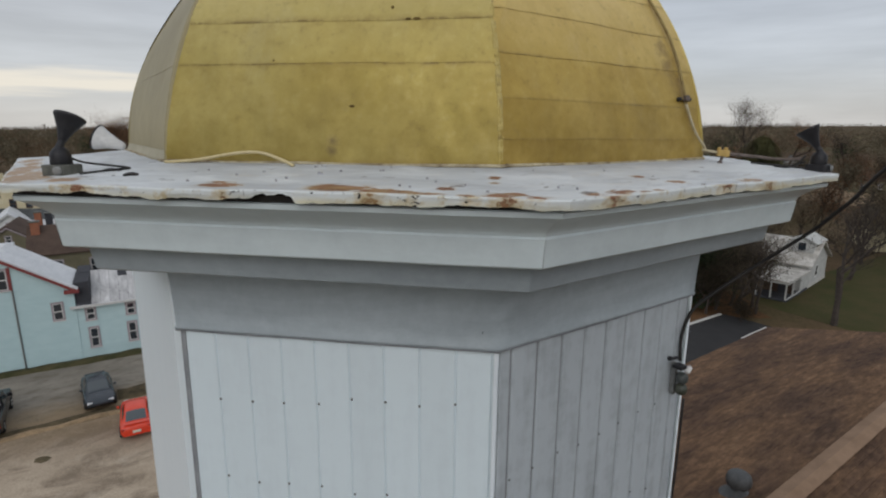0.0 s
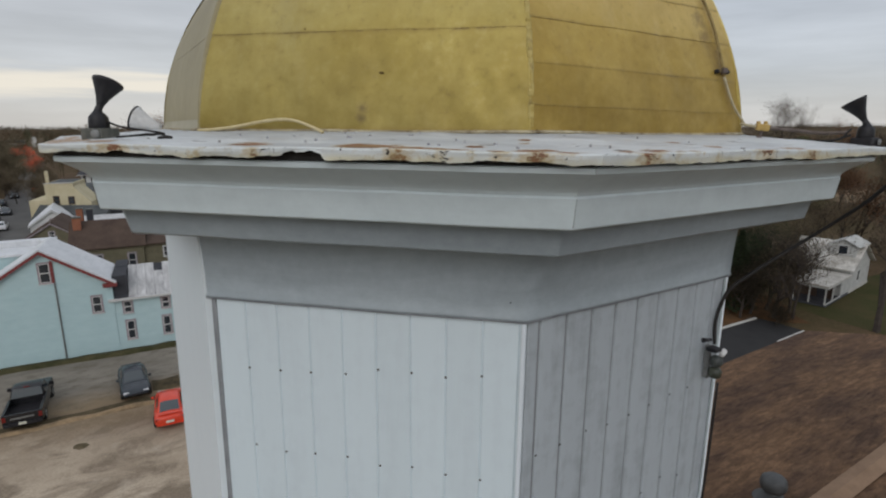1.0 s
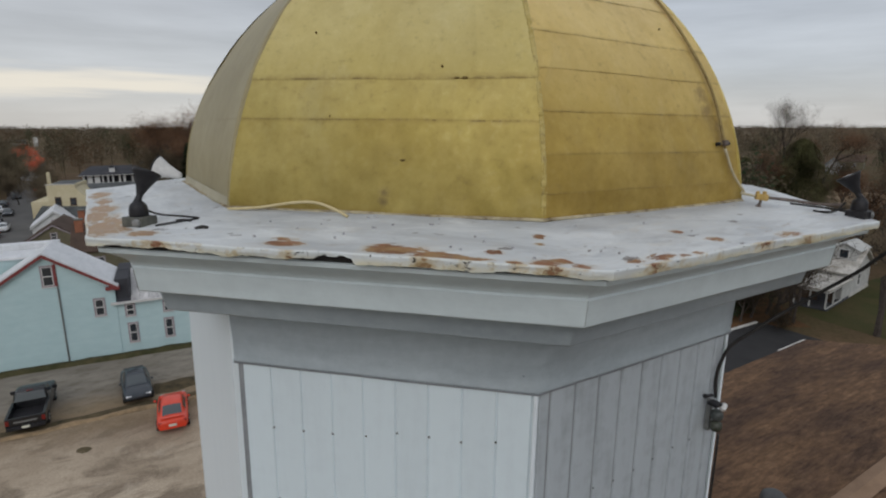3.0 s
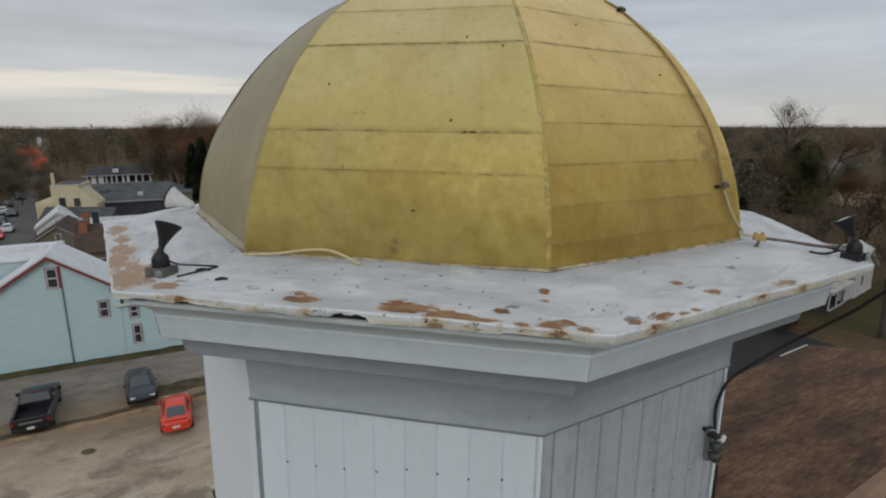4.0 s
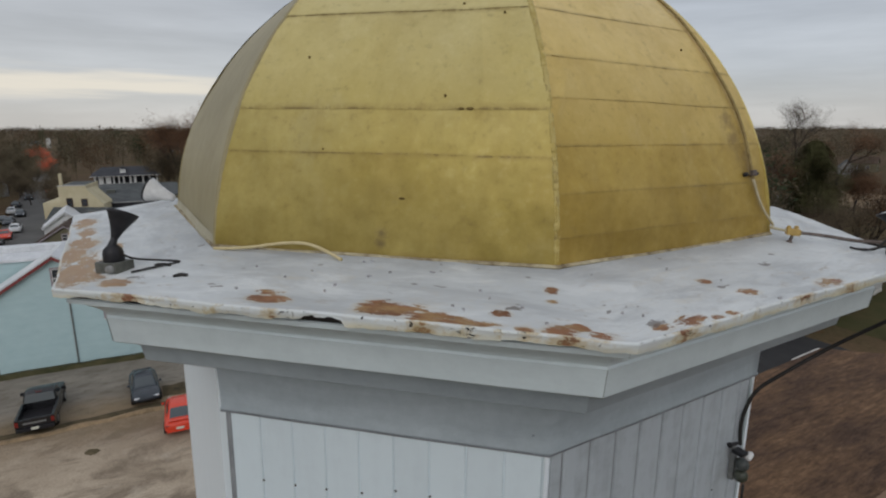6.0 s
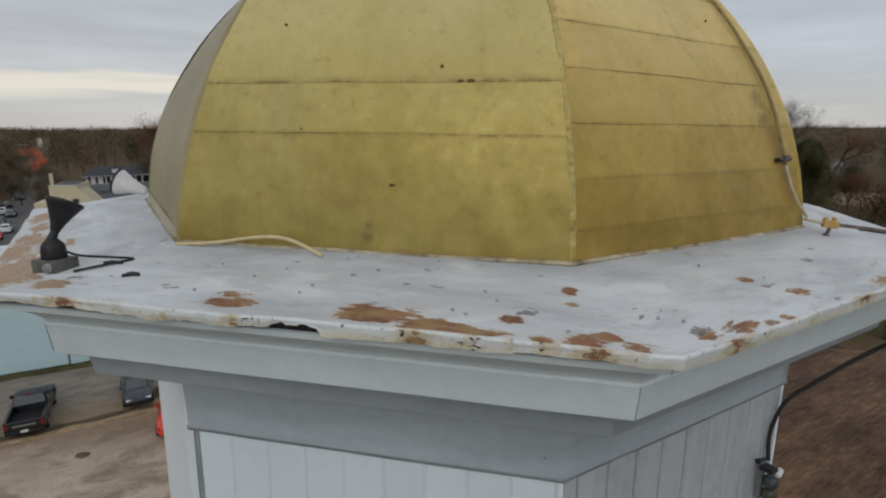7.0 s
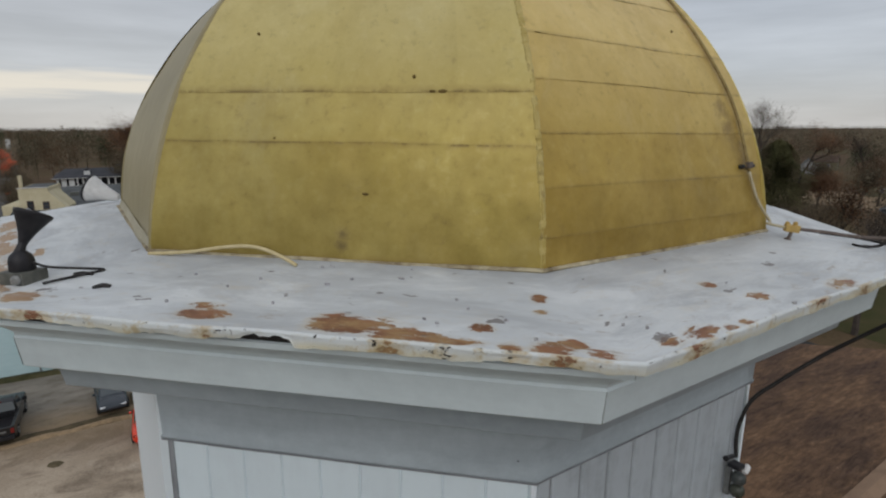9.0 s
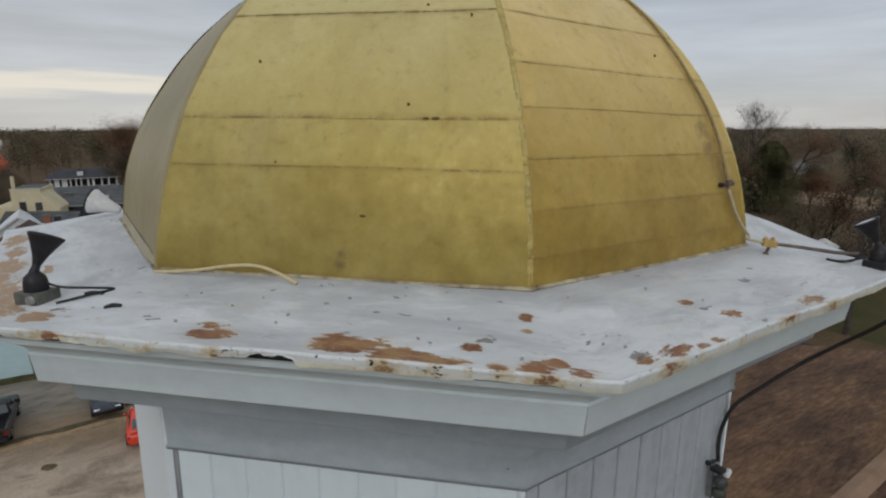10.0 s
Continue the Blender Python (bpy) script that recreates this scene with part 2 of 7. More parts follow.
    k.rough(k.remap(k.calc("ADD", k.calc("MULTIPLY", fine, 0.5), k.calc("MULTIPLY", k.noise(2.6, 5, 0.65), 0.5)), 0.35, 0.65, 0.36, 0.56))
    k.bump(k.calc("ADD", k.calc("MULTIPLY", fine, 0.3), k.noise(5, 5, 0.55)), 0.008, 0.32)
    return k.m


def skirt_coords(k):
    """Along and out from the middle of the eight-sided roof, as a vector and as the outward distance."""
    sep = k.n.new("ShaderNodeSeparateXYZ")
    k.l.new(k.tc.outputs["Object"], sep.inputs[0])
    x, y = sep.outputs["X"], sep.outputs["Y"]
    ax, ay = k.calc("ABSOLUTE", x), k.calc("ABSOLUTE", y)
    out = k.calc("MAXIMUM", k.calc("MAXIMUM", ax, ay), k.calc("MULTIPLY", k.calc("ADD", ax, ay), 0.70711))
    vec = k.n.new("ShaderNodeCombineXYZ")
    k.l.new(k.calc("MULTIPLY", k.calc("ARCTAN2", y, x), 1.95), vec.inputs[0])
    k.l.new(out, vec.inputs[1])
    k.l.new(sep.outputs["Z"], vec.inputs[2])
    return vec.outputs[0], out, sep.outputs["Z"]


def noise_on(k, vec, scale, detail=5, rough=0.65, stretch=(1, 1, 1), warp=0.0):
    mp = k.n.new("ShaderNodeMapping")
    mp.inputs["Scale"].default_value = stretch
    k.l.new(vec, mp.inputs[0])
    t = k.n.new("ShaderNodeTexNoise")
    t.inputs["Scale"].default_value, t.inputs["Detail"].default_value = scale, detail
    t.inputs["Roughness"].default_value, t.inputs["Distortion"].default_value = rough, warp
    k.l.new(mp.outputs[0], t.inputs["Vector"])
    return t.outputs["Fac"]


def most_of(k, patches):
    big = None
    for p in patches:
        s = k.spot(*p)
        big = s if big is None else k.calc("MAXIMUM", big, s)
    return big


RUST_TONES = ((0.275, 0.128, 0.068), (0.165, 0.072, 0.040), (0.36, 0.225, 0.105))


def rust_colour(k, vec):
    rc = k.mix(k.remap(noise_on(k, vec, 26, 5, 0.65, (0.6, 1, 1)), 0.44, 0.64), RUST_TONES[0], RUST_TONES[1])
    return k.mix(k.remap(noise_on(k, vec, 14, 5, 0.65, (0.5, 1, 1)), 0.46, 0.60, 0, 0.9), rc, RUST_TONES[2])


def make_roof_paint(patches, tan, name="flaking_white_roof_paint", base=(0.635, 0.652, 0.658)):
    """Greyed white paint with bare rusty patches whose ragged ends run along the sheets."""
    k = Mat(name, 0.55, 0.0, 0.35)
    vec, out, _ = skirt_coords(k)
    soil = k.noise(2.4, 6, 0.65)
    fine = k.noise(22, 6, 0.72)
    col = k.mix(k.remap(soil, 0.40, 0.62, 0.0, 0.7), base, (0.515, 0.535, 0.548))
    smear = noise_on(k, vec, 7, 6, 0.7, (0.35, 1, 1), 0.5)
    col = k.mix(k.remap(smear, 0.50, 0.64, 0.0, 0.8), col, (0.42, 0.435, 0.45))
    tide = noise_on(k, vec, 3.2, 7, 0.72, (0.6, 1.6, 1), 1.0)
    col = k.mix(k.remap(tide, 0.52, 0.58, 0.0, 0.5), col, (0.455, 0.465, 0.475))
    col = k.mix(k.remap(smear, 0.46, 0.34, 0.0, 0.7), col, (0.73, 0.745, 0.75))
    col = k.mix(k.remap(fine, 0.58, 0.76, 0.0, 0.3), col, (0.44, 0.44, 0.45))
    # grey ring at the dome's foot: grime with its shade painted in
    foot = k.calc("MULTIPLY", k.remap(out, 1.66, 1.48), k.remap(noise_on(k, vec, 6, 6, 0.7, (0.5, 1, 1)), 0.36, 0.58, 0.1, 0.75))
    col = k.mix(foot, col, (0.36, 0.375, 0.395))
    rag = k.calc("ADD", k.calc("MULTIPLY", noise_on(k, vec, 12, 5, 0.68, (0.42, 1, 1), 0.6), 0.5), k.calc("MULTIPLY", noise_on(k, vec, 44, 6, 0.78, (0.45, 1, 1)), 0.5))
    big = most_of(k, patches)
    near = k.calc("MINIMUM", big, 1.0)
    v = k.calc("ADD", k.calc("MULTIPLY", big, 0.72), k.calc("MULTIPLY", k.calc("SUBTRACT", rag, 0.5), k.calc("ADD", k.calc("MULTIPLY", near, 3.6), 1.2)))
    halo = k.remap(v, 0.02, 0.26)
    col = k.mix(k.calc("MULTIPLY", halo, k.remap(k.noise(6, 5, 0.7), 0.40, 0.60, 0.15, 0.65)), col, (0.56, 0.48, 0.36))
    rust = k.remap(v, 0.235, 0.275)
    flake = k.remap(noise_on(k, vec, 34, 5, 0.7, (0.45, 1, 1)), 0.53, 0.57)
    rust = k.calc("MULTIPLY", rust, k.calc("SUBTRACT", 1.0, k.calc("MULTIPLY", flake, k.remap(v, 0.25, 0.50, 0.9, 0.0))))
    # old tan primer shows instead of rust on the west side
    rc = k.mix(k.remap(most_of(k, tan), 0.05, 0.35, 0.0, 0.7), rust_colour(k, vec), (0.43, 0.30, 0.185))
    col = k.mix(rust, col, rc)
    # thin grey-brown scuffs, thickest towards the rim
    scuff = k.calc("ADD", noise_on(k, vec, 24, 6, 0.75, (0.4, 1, 1), 0.4), k.remap(out, 1.75, 1.95, -0.03, 0.035))
    col = k.mix(k.remap(scuff, 0.60, 0.66, 0.0, 0.65), col, (0.36, 0.31, 0.265))
    chip = k.remap(noise_on(k, vec, 15, 3, 0.6, (0.6, 1, 1)), 0.675, 0.69, 0.0, 0.8)
    col = k.mix(chip, col, (0.15, 0.13, 0.125))
    k.colour(col)
    k.bump(k.calc("SUBTRACT", k.calc("ADD", k.calc("MULTIPLY", fine, 0.5), k.calc("MULTIPLY", smear, 0.8)), k.calc("MULTIPLY", rust, 0.6)), 0.006, 0.5)
    return k.m


def make_edge_paint(patches, holes):
    """Cream-white paint on the turned-down roof edge: yellow along the hem, rust bleeding over, a few dark chips."""
    k = Mat("stained_roof_edge_paint", 0.5, 0.0, 0.35)
    vec, out, z = skirt_coords(k)
    fine, run, big = k.noise(34, 6, 0.75), noise_on(k, vec, 11, 6, 0.7, (0.5, 1, 1)), k.noise(2.6, 5, 0.65)
    col = k.mix(k.remap(big, 0.38, 0.62), (0.69, 0.72, 0.725), (0.65, 0.67, 0.65))
    col = k.mix(k.remap(run, 0.50, 0.66, 0.0, 0.6), col, (0.50, 0.51, 0.50))
    hem = k.calc("MULTIPLY", k.remap(z, Z_ROOF - 0.006, Z_ROOF - 0.022), k.remap(noise_on(k, vec, 5, 6, 0.7), 0.36, 0.58, 0.25, 1.0))
    col = k.mix(hem, col, (0.70, 0.66, 0.50))
    yellow = k.calc("MULTIPLY", k.remap(noise_on(k, vec, 16, 6, 0.72), 0.52, 0.62, 0.0, 0.75), k.remap(big, 0.42, 0.56))
    col = k.mix(yellow, col, (0.50, 0.39, 0.20))
    rag = noise_on(k, vec, 40, 6, 0.75, (0.6, 1, 1))
    v = k.calc("ADD", most_of(k, patches), k.calc("MULTIPLY", k.calc("SUBTRACT", rag, 0.5), 2.6))
    col = k.mix(k.remap(v, 0.25, 0.85, 0.0, 0.8), col, (0.50, 0.38, 0.20))
    rust = k.remap(v, 0.88, 0.96)
    col = k.mix(rust, col, rust_colour(k, vec))
    crack = k.remap(k.noise(46, 4, 0.65, (1, 1, 0.12)), 0.665, 0.69, 0.0, 0.75)
    col = k.mix(crack, col, (0.16, 0.14, 0.12))
    dark = k.calc("ADD", most_of(k, holes), k.calc("MULTIPLY", k.calc("SUBTRACT", k.noise(48, 5, 0.7, (1, 1, 2.2)), 0.5), 4.5))
    dark = k.calc("MAXIMUM", k.remap(dark, 0.72, 0.80), k.remap(k.noise(33, 6, 0.75), 0.655, 0.67))
    col = k.mix(dark, col, (0.028, 0.024, 0.022))
    return k.colour(col).bump(k.calc("SUBTRACT", fine, k.calc("ADD", rust, k.calc("ADD", crack, dark))), 0.005, 0.6).m


M_SIDING, M_TRIM, M_FRIEZE, M_GOLD = make_siding(), make_trim(), make_frieze(), make_gold()
# bed moulding: the frieze paint multiplied darker
M_BED = make_frieze("darker_moulding_paint", 0.87)
# siding of faces 1 to 4: darker and more mottled than the front
M_EASTSIDING = make_siding("grey_siding_paint", (0.47, 0.51, 0.54), (0.27, 0.29, 0.305), 0.7)
# the gold paint multiplied lighter and warmer, for faces 1 to 4
M_WARMGOLD = make_gold("warm_gold_paint", (1.19, 1.105, 0.99))
M_HOLE = mottled("dark_nail_hole", (0.11, 0.075, 0.028), (0.17, 0.115, 0.04), 20, 0.9, spec=0.05)
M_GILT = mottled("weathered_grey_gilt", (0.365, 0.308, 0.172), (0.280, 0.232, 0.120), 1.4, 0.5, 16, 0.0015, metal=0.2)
M_PANEL = make_siding("smooth_white_panel_paint", (0.84, 0.90, 0.93), (0.72, 0.78, 0.82), 0.2)
M_APRON = mottled("chalky_grey_apron_paint", (0.42, 0.38, 0.27), (0.33, 0.29, 0.19), 4, 0.55, 30, 0.002)
M_DARKGAP = mottled("dark_gap_shade", (0.012, 0.011, 0.011), (0.035, 0.03, 0.027), 8)
M_GROOVE = mottled("groove_grey", (0.22, 0.23, 0.25), (0.34, 0.35, 0.37), 8)
# shade of the eastern board grooves, put into the backing's colour
M_DEEPGROOVE = mottled("groove_shade_grey", (0.235, 0.24, 0.25), (0.34, 0.345, 0.355), 8)
# grey that paints shade into the gap beside the west cladding
M_GAPSHADE = mottled("gap_shade_grey", (0.24, 0.25, 0.265), (0.36, 0.37, 0.385), 8)
M_BEAD = mottled("bright_white_bead", (0.78, 0.83, 0.88), (0.82, 0.87, 0.91), 6, 0.45)


def make_rib():
    """Pale crumpled strip with broken dark seams."""
    k = Mat("crumpled_rib_paint", 0.55, 0.15, 0.4)
    col = k.mix(k.remap(k.noise(14, 6, 0.7), 0.42, 0.60), (0.52, 0.41, 0.15), (0.42, 0.315, 0.085))
    col = k.mix(k.remap(k.noise(26, 4, 0.65, (1, 1, 0.45)), 0.55, 0.63, 0.0, 0.55), col, (0.20, 0.135, 0.045))
    return k.colour(col).bump(k.noise(40, 4, 0.6), 0.006, 0.6).m


M_RIB = make_rib()
M_SEAM = mottled("dome_seam_dirt", (0.28, 0.20, 0.065), (0.47, 0.35, 0.12), 14)
M_FOOT = mottled("stained_foot_bead", (0.13, 0.09, 0.045), (0.52, 0.45, 0.30), 9, 0.8, 45, 0.01)
M_BLACK = mottled("black_weathered_plastic", (0.010, 0.010, 0.013), (0.024, 0.022, 0.024), 30, 0.5)
M_BLACKRUB = mottled("black_rubber_cable", (0.012, 0.011, 0.011), (0.03, 0.026, 0.024), 30, 0.6)
M_ZINC = mottled("dull_zinc", (0.16, 0.165, 0.165), (0.30, 0.30, 0.29), 18, 0.55, metal=0.5)
M_GREYBOX = mottled("grey_painted_box", (0.075, 0.078, 0.070), (0.14, 0.14, 0.122), 20, 0.6)
M_SILVER = mottled("bright_metal", (0.45, 0.46, 0.48), (0.70, 0.71, 0.72), 25, 0.3, metal=0.8)
M_ROPE = mottled("cream_cord", (0.52, 0.42, 0.22), (0.64, 0.54, 0.32), 30, 0.7)
M_OLDROPE = mottled("weathered_tan_cable", (0.20, 0.14, 0.055), (0.34, 0.255, 0.10), 30, 0.7)
M_GREYCABLE = mottled("grey_brown_cable", (0.09, 0.07, 0.06), (0.17, 0.135, 0.12), 30, 0.7)
M_BRASS = mottled("yellow_brass_clamp", (0.40, 0.27, 0.085), (0.55, 0.385, 0.14), 25, 0.5, metal=0.3)
M_WHITEPLASTIC = mottled("white_plastic", (0.62, 0.61, 0.60), (0.76, 0.75, 0.74), 25, 0.45)
M_DARKGLASS = Mat("dark_window_glass", 0.08, 0.0, 0.6).colour((0.030, 0.035, 0.042)).m
M_CARGLASS = Mat("tinted_car_glass", 0.05, 0.0, 1.0).colour((0.045, 0.055, 0.06)).m


def make_lens():
    k = Mat("lamp_lens_glass", 0.12, 0.0, 0.6)
    return k.colour(k.mix(k.noise(30, 3), (0.55, 0.57, 0.60), (0.72, 0.74, 0.76))).m


M_LENS = make_lens()


def make_shingle():
    k = Mat("brown_asphalt_shingle", 0.9, 0.0, 0.15)
    broad = k.noise(0.8, 6, 0.68, (0.55, 1.5, 1))
    grain = k.noise(60, 3, 0.7)
    c = k.mix(k.island(), (0.140, 0.081, 0.046), (0.172, 0.100, 0.057))
    c = k.mix(k.remap(broad, 0.40, 0.60, 0.0, 0.9), c, (0.070, 0.042, 0.029))
    c = k.mix(k.remap(k.noise(2.6, 6, 0.7, (0.5, 1.8, 1)), 0.54, 0.68, 0.0, 0.35), c, (0.235, 0.146, 0.088))
    c = k.mix(1.0, c, k.remap(k.noise(7, 6, 0.75, (0.45, 1.5, 1)), 0.34, 0.66, 0.62, 1.4), "MULTIPLY")
    c = k.mix(1.0, c, k.remap(grain, 0.3, 0.7, 0.72, 1.25), "MULTIPLY")
    return k.colour(c).bump(grain, 0.006, 0.6).m


M_SHINGLE = make_shingle()
M_RIDGECAP = mottled("worn_ridge_cap", (0.20, 0.125, 0.078), (0.27, 0.175, 0.112), 2.5, 0.9)


def make_ground():
    k = Mat("autumn_ground", 0.95, 0.0, 0.1)
    a, b, c = k.noise(0.012, 6, 0.65), k.noise(0.11, 6, 0.7), k.noise(2.5, 4, 0.7)
    col = k.mix(k.remap(a, 0.42, 0.60), (0.098, 0.064, 0.036), (0.078, 0.068, 0.030))
    col = k.mix(k.remap(b, 0.45, 0.62, 0.0, 0.7), col, (0.130, 0.084, 0.050))
    col = k.mix(1.0, col, k.remap(c, 0.3, 0.7, 0.7, 1.25), "MULTIPLY")
    return k.colour(col).bump(c, 0.05, 0.5).m


def make_gravel():
    k = Mat("tan_gravel", 0.95, 0.0, 0.12)
    a, b, c = k.noise(0.09, 6, 0.6, (1, 1.6, 1)), k.noise(0.24, 6, 0.65, (1, 1.7, 1), "Object", 0.8), k.noise(9, 4, 0.75)
    d = k.noise(0.9, 6, 0.7, (1, 1.5, 1), "Object", 0.6)
    col = k.mix(k.remap(a, 0.40, 0.60), (0.47, 0.38, 0.285), (0.35, 0.275, 0.20))
    col = k.mix(k.remap(b, 0.47, 0.60, 0.0, 0.85), col, (0.20, 0.155, 0.112))
    col = k.mix(k.remap(d, 0.52, 0.66, 0.0, 0.45), col, (0.225, 0.178, 0.13))
    col = k.mix(k.remap(k.noise(0.45, 5, 0.6), 0.56, 0.68, 0.0, 0.5), col, (0.52, 0.435, 0.34))
    # damp brown earth washed off the bank
    sep = k.n.new("ShaderNodeSeparateXYZ")
    k.l.new(k.tc.outputs["Object"], sep.inputs[0])
    wash = k.remap(k.calc("ADD", sep.outputs["Y"], k.calc("MULTIPLY", k.noise(0.35, 6, 0.7), 7.0)), 0.4, 3.0, 0.0, 0.75)
    col = k.mix(wash, col, (0.205, 0.145, 0.088))
    col = k.mix(1.0, col, k.remap(c, 0.3, 0.7, 0.8, 1.18), "MULTIPLY")
    return k.colour(col).bump(c, 0.03, 0.7).m


def make_lane():
    k = Mat("worn_lane_surface", 0.92, 0.0, 0.15)
    a, b, c = k.noise(0.16, 6, 0.62, (1, 2.6, 1)), k.noise(0.8, 6, 0.68, (1, 2.0, 1)), k.noise(11, 4, 0.75)
    sep = k.n.new("ShaderNodeSeparateXYZ")
    k.l.new(k.tc.outputs["Object"], sep.inputs[0])
    col = k.mix(k.remap(a, 0.40, 0.60), (0.27, 0.24, 0.20), (0.19, 0.165, 0.135))
    # bare brown earth worn through along the bank
    worn = k.remap(k.calc("ADD", sep.outputs["Y"], k.calc("MULTIPLY", k.noise(0.5, 5, 0.65), 4.0)), 6.2, 3.6)
    col = k.mix(k.calc("MULTIPLY", worn, 0.8), col, (0.235, 0.165, 0.095))
    col = k.mix(k.remap(b, 0.50, 0.64, 0.0, 0.6), col, (0.125, 0.103, 0.075))
    col = k.mix(1.0, col, k.remap(c, 0.3, 0.7, 0.82, 1.15), "MULTIPLY")
    return k.colour(col).bump(c, 0.02, 0.6).m


M_GROUND, M_GRAVEL, M_LANE = make_ground(), make_gravel(), make_lane()
M_STREET = mottled("grey_street_asphalt", (0.085, 0.082, 0.079), (0.125, 0.119, 0.112), 0.15, 0.9, 4, 0.01)
M_SASH = mottled("weathered_window_trim", (0.24, 0.20, 0.215), (0.37, 0.32, 0.335), 3, 0.7)
M_ASPHALT = mottled("dark_asphalt", (0.021, 0.020, 0.020), (0.031, 0.029, 0.029), 0.6, 0.85, 14, 0.01)
M_LAWN = mottled("thin_autumn_lawn", (0.046, 0.052, 0.018), (0.080, 0.064, 0.030), 0.25, 0.95, 5, 0.04, spec=0.1)
M_VERGE = mottled("rough_verge_grass", (0.040, 0.042, 0.019), (0.092, 0.078, 0.040), 0.9, 0.95, 6, 0.05, spec=0.1)
M_WEED = mottled("dry_weeds", (0.065, 0.055, 0.030), (0.15, 0.115, 0.070), 1.4, 0.95, 7, 0.05, spec=0.1)
M_KERB = mottled("pale_concrete", (0.46, 0.44, 0.41), (0.58, 0.56, 0.52), 1.5, 0.85)
M_DIRTLINE = mottled("earth_bank", (0.36, 0.25, 0.145), (0.17, 0.12, 0.07), 0.9, 0.95, 7, 0.04)
M_BLUE = mottled("pale_blue_clapboard", (0.42, 0.565, 0.585), (0.485, 0.625, 0.64), 0.9, 0.7, 6, 0.004, stretch=(1, 1, 3))
M_WHITEWALL = mottled("white_clapboard", (0.58, 0.59, 0.58), (0.70, 0.70, 0.68), 0.9, 0.7, 6)
M_CREAM = mottled("cream_stucco", (0.50, 0.43, 0.27), (0.60, 0.53, 0.36), 0.5, 0.85, 4)
M_OLIVE = mottled("olive_clapboard", (0.135, 0.12, 0.075), (0.19, 0.17, 0.11), 0.6, 0.8, 5)
M_GREYWALL = mottled("grey_clapboard", (0.24, 0.24, 0.24), (0.33, 0.33, 0.32), 0.6, 0.8, 5)
M_BRICK = mottled("red_brick", (0.25, 0.095, 0.055), (0.34, 0.14, 0.08), 1.2, 0.9, 8)
M_REDTRIM = mottled("dark_red_trim", (0.17, 0.035, 0.035), (0.24, 0.055, 0.05), 3, 0.6)
M_PALETRIM = mottled("grey_white_trim", (0.50, 0.50, 0.49), (0.64, 0.63, 0.61), 3, 0.6)
M_PALEROOF = mottled("pale_metal_roof", (0.56, 0.57, 0.585), (0.72, 0.725, 0.74), 0.5, 0.5, 4, metal=0.0, stretch=(3, 1, 1))
M_RIBROOF = mottled("streaked_tin_roof", (0.33, 0.32, 0.32), (0.62, 0.61, 0.60), 1.1, 0.5, 5, metal=0.2, each=0.15, stretch=(2.5, 0.6, 1))
M_SANDROOF = mottled("sandy_tin_roof", (0.30, 0.27, 0.23), (0.66, 0.63, 0.58), 0.9, 0.6, 5)
M_DARKROOF = mottled("dark_shingle_roof", (0.035, 0.036, 0.042), (0.062, 0.062, 0.070), 0.4, 0.9, 5)
M_BROWNROOF = mottled("brown_shingle_roof", (0.062, 0.040, 0.030), (0.105, 0.070, 0.052), 0.4, 0.9, 5)
M_GREYROOF = mottled("grey_flat_roof", (0.048, 0.052, 0.054), (0.110, 0.115, 0.114), 0.5, 0.9, 4)
M_BARK = mottled("grey_brown_bark", (0.040, 0.031, 0.026), (0.075, 0.060, 0.050), 2.5, 0.95, 16, 0.02)


def leafy(name, c1, c2, c3, patchy=False):
    k = Mat(name, 0.85, 0.0, 0.15)
    f = k.island()
    g = k.noise(0.035, 4, 0.6)
    col = k.mix(k.remap(g, 0.42, 0.58), k.mix(f, c1, c2), k.mix(f, c2, c3))
    col = k.mix(1.0, col, k.remap(k.noise(0.16, 3, 0.6), 0.36, 0.64, 0.5, 1.5), "MULTIPLY")
    col = k.mix(1.0, col, k.remap(f, 0.0, 1.0, 0.7, 1.25), "MULTIPLY")
    if patchy:
        tone = k.noise(0.055, 2, 0.5, (1, 1, 0.35))
        col = k.mix(k.remap(tone, 0.53, 0.62, 0.0, 0.7), col, k.mix(f, (0.150, 0.078, 0.042), (0.105, 0.058, 0.036)))
        dusk = k.noise(0.075, 2, 0.5, (1, 1, 0.35))
        col = k.mix(k.remap(dusk, 0.53, 0.61, 0.0, 0.55), col, k.mix(f, (0.042, 0.044, 0.028), (0.062, 0.060, 0.040)))
    k.colour(col)
    # thin leaves let light through
    thin = k.n.new("ShaderNodeBsdfTranslucent")
    k.l.new(col, thin.inputs["Color"])
    both = k.n.new("ShaderNodeMixShader")
    both.inputs[0].default_value = 0.5
    k.l.new(k.b.outputs[0], both.inputs[1])
    k.l.new(thin.outputs[0], both.inputs[2])
    k.l.new(both.outputs[0], k.n["Material Output"].inputs["Surface"])
    return k.m


M_TWIG = leafy("bare_twigs", (0.100, 0.078, 0.055), (0.145, 0.106, 0.072), (0.120, 0.102, 0.076))
M_RUSTLEAF = leafy("rust_oak_leaves", (0.150, 0.080, 0.045), (0.215, 0.120, 0.068), (0.155, 0.105, 0.072))
M_GREENLEAF = leafy("dark_evergreen", (0.030, 0.042, 0.022), (0.055, 0.070, 0.034), (0.044, 0.058, 0.030))
M_OLIVELEAF = leafy("olive_evergreen", (0.125, 0.125, 0.056), (0.155, 0.150, 0.068), (0.150, 0.132, 0.070))
M_REDLEAF = leafy("red_maple_leaves", (0.70, 0.12, 0.06), (0.78, 0.22, 0.12), (0.60, 0.12, 0.07))
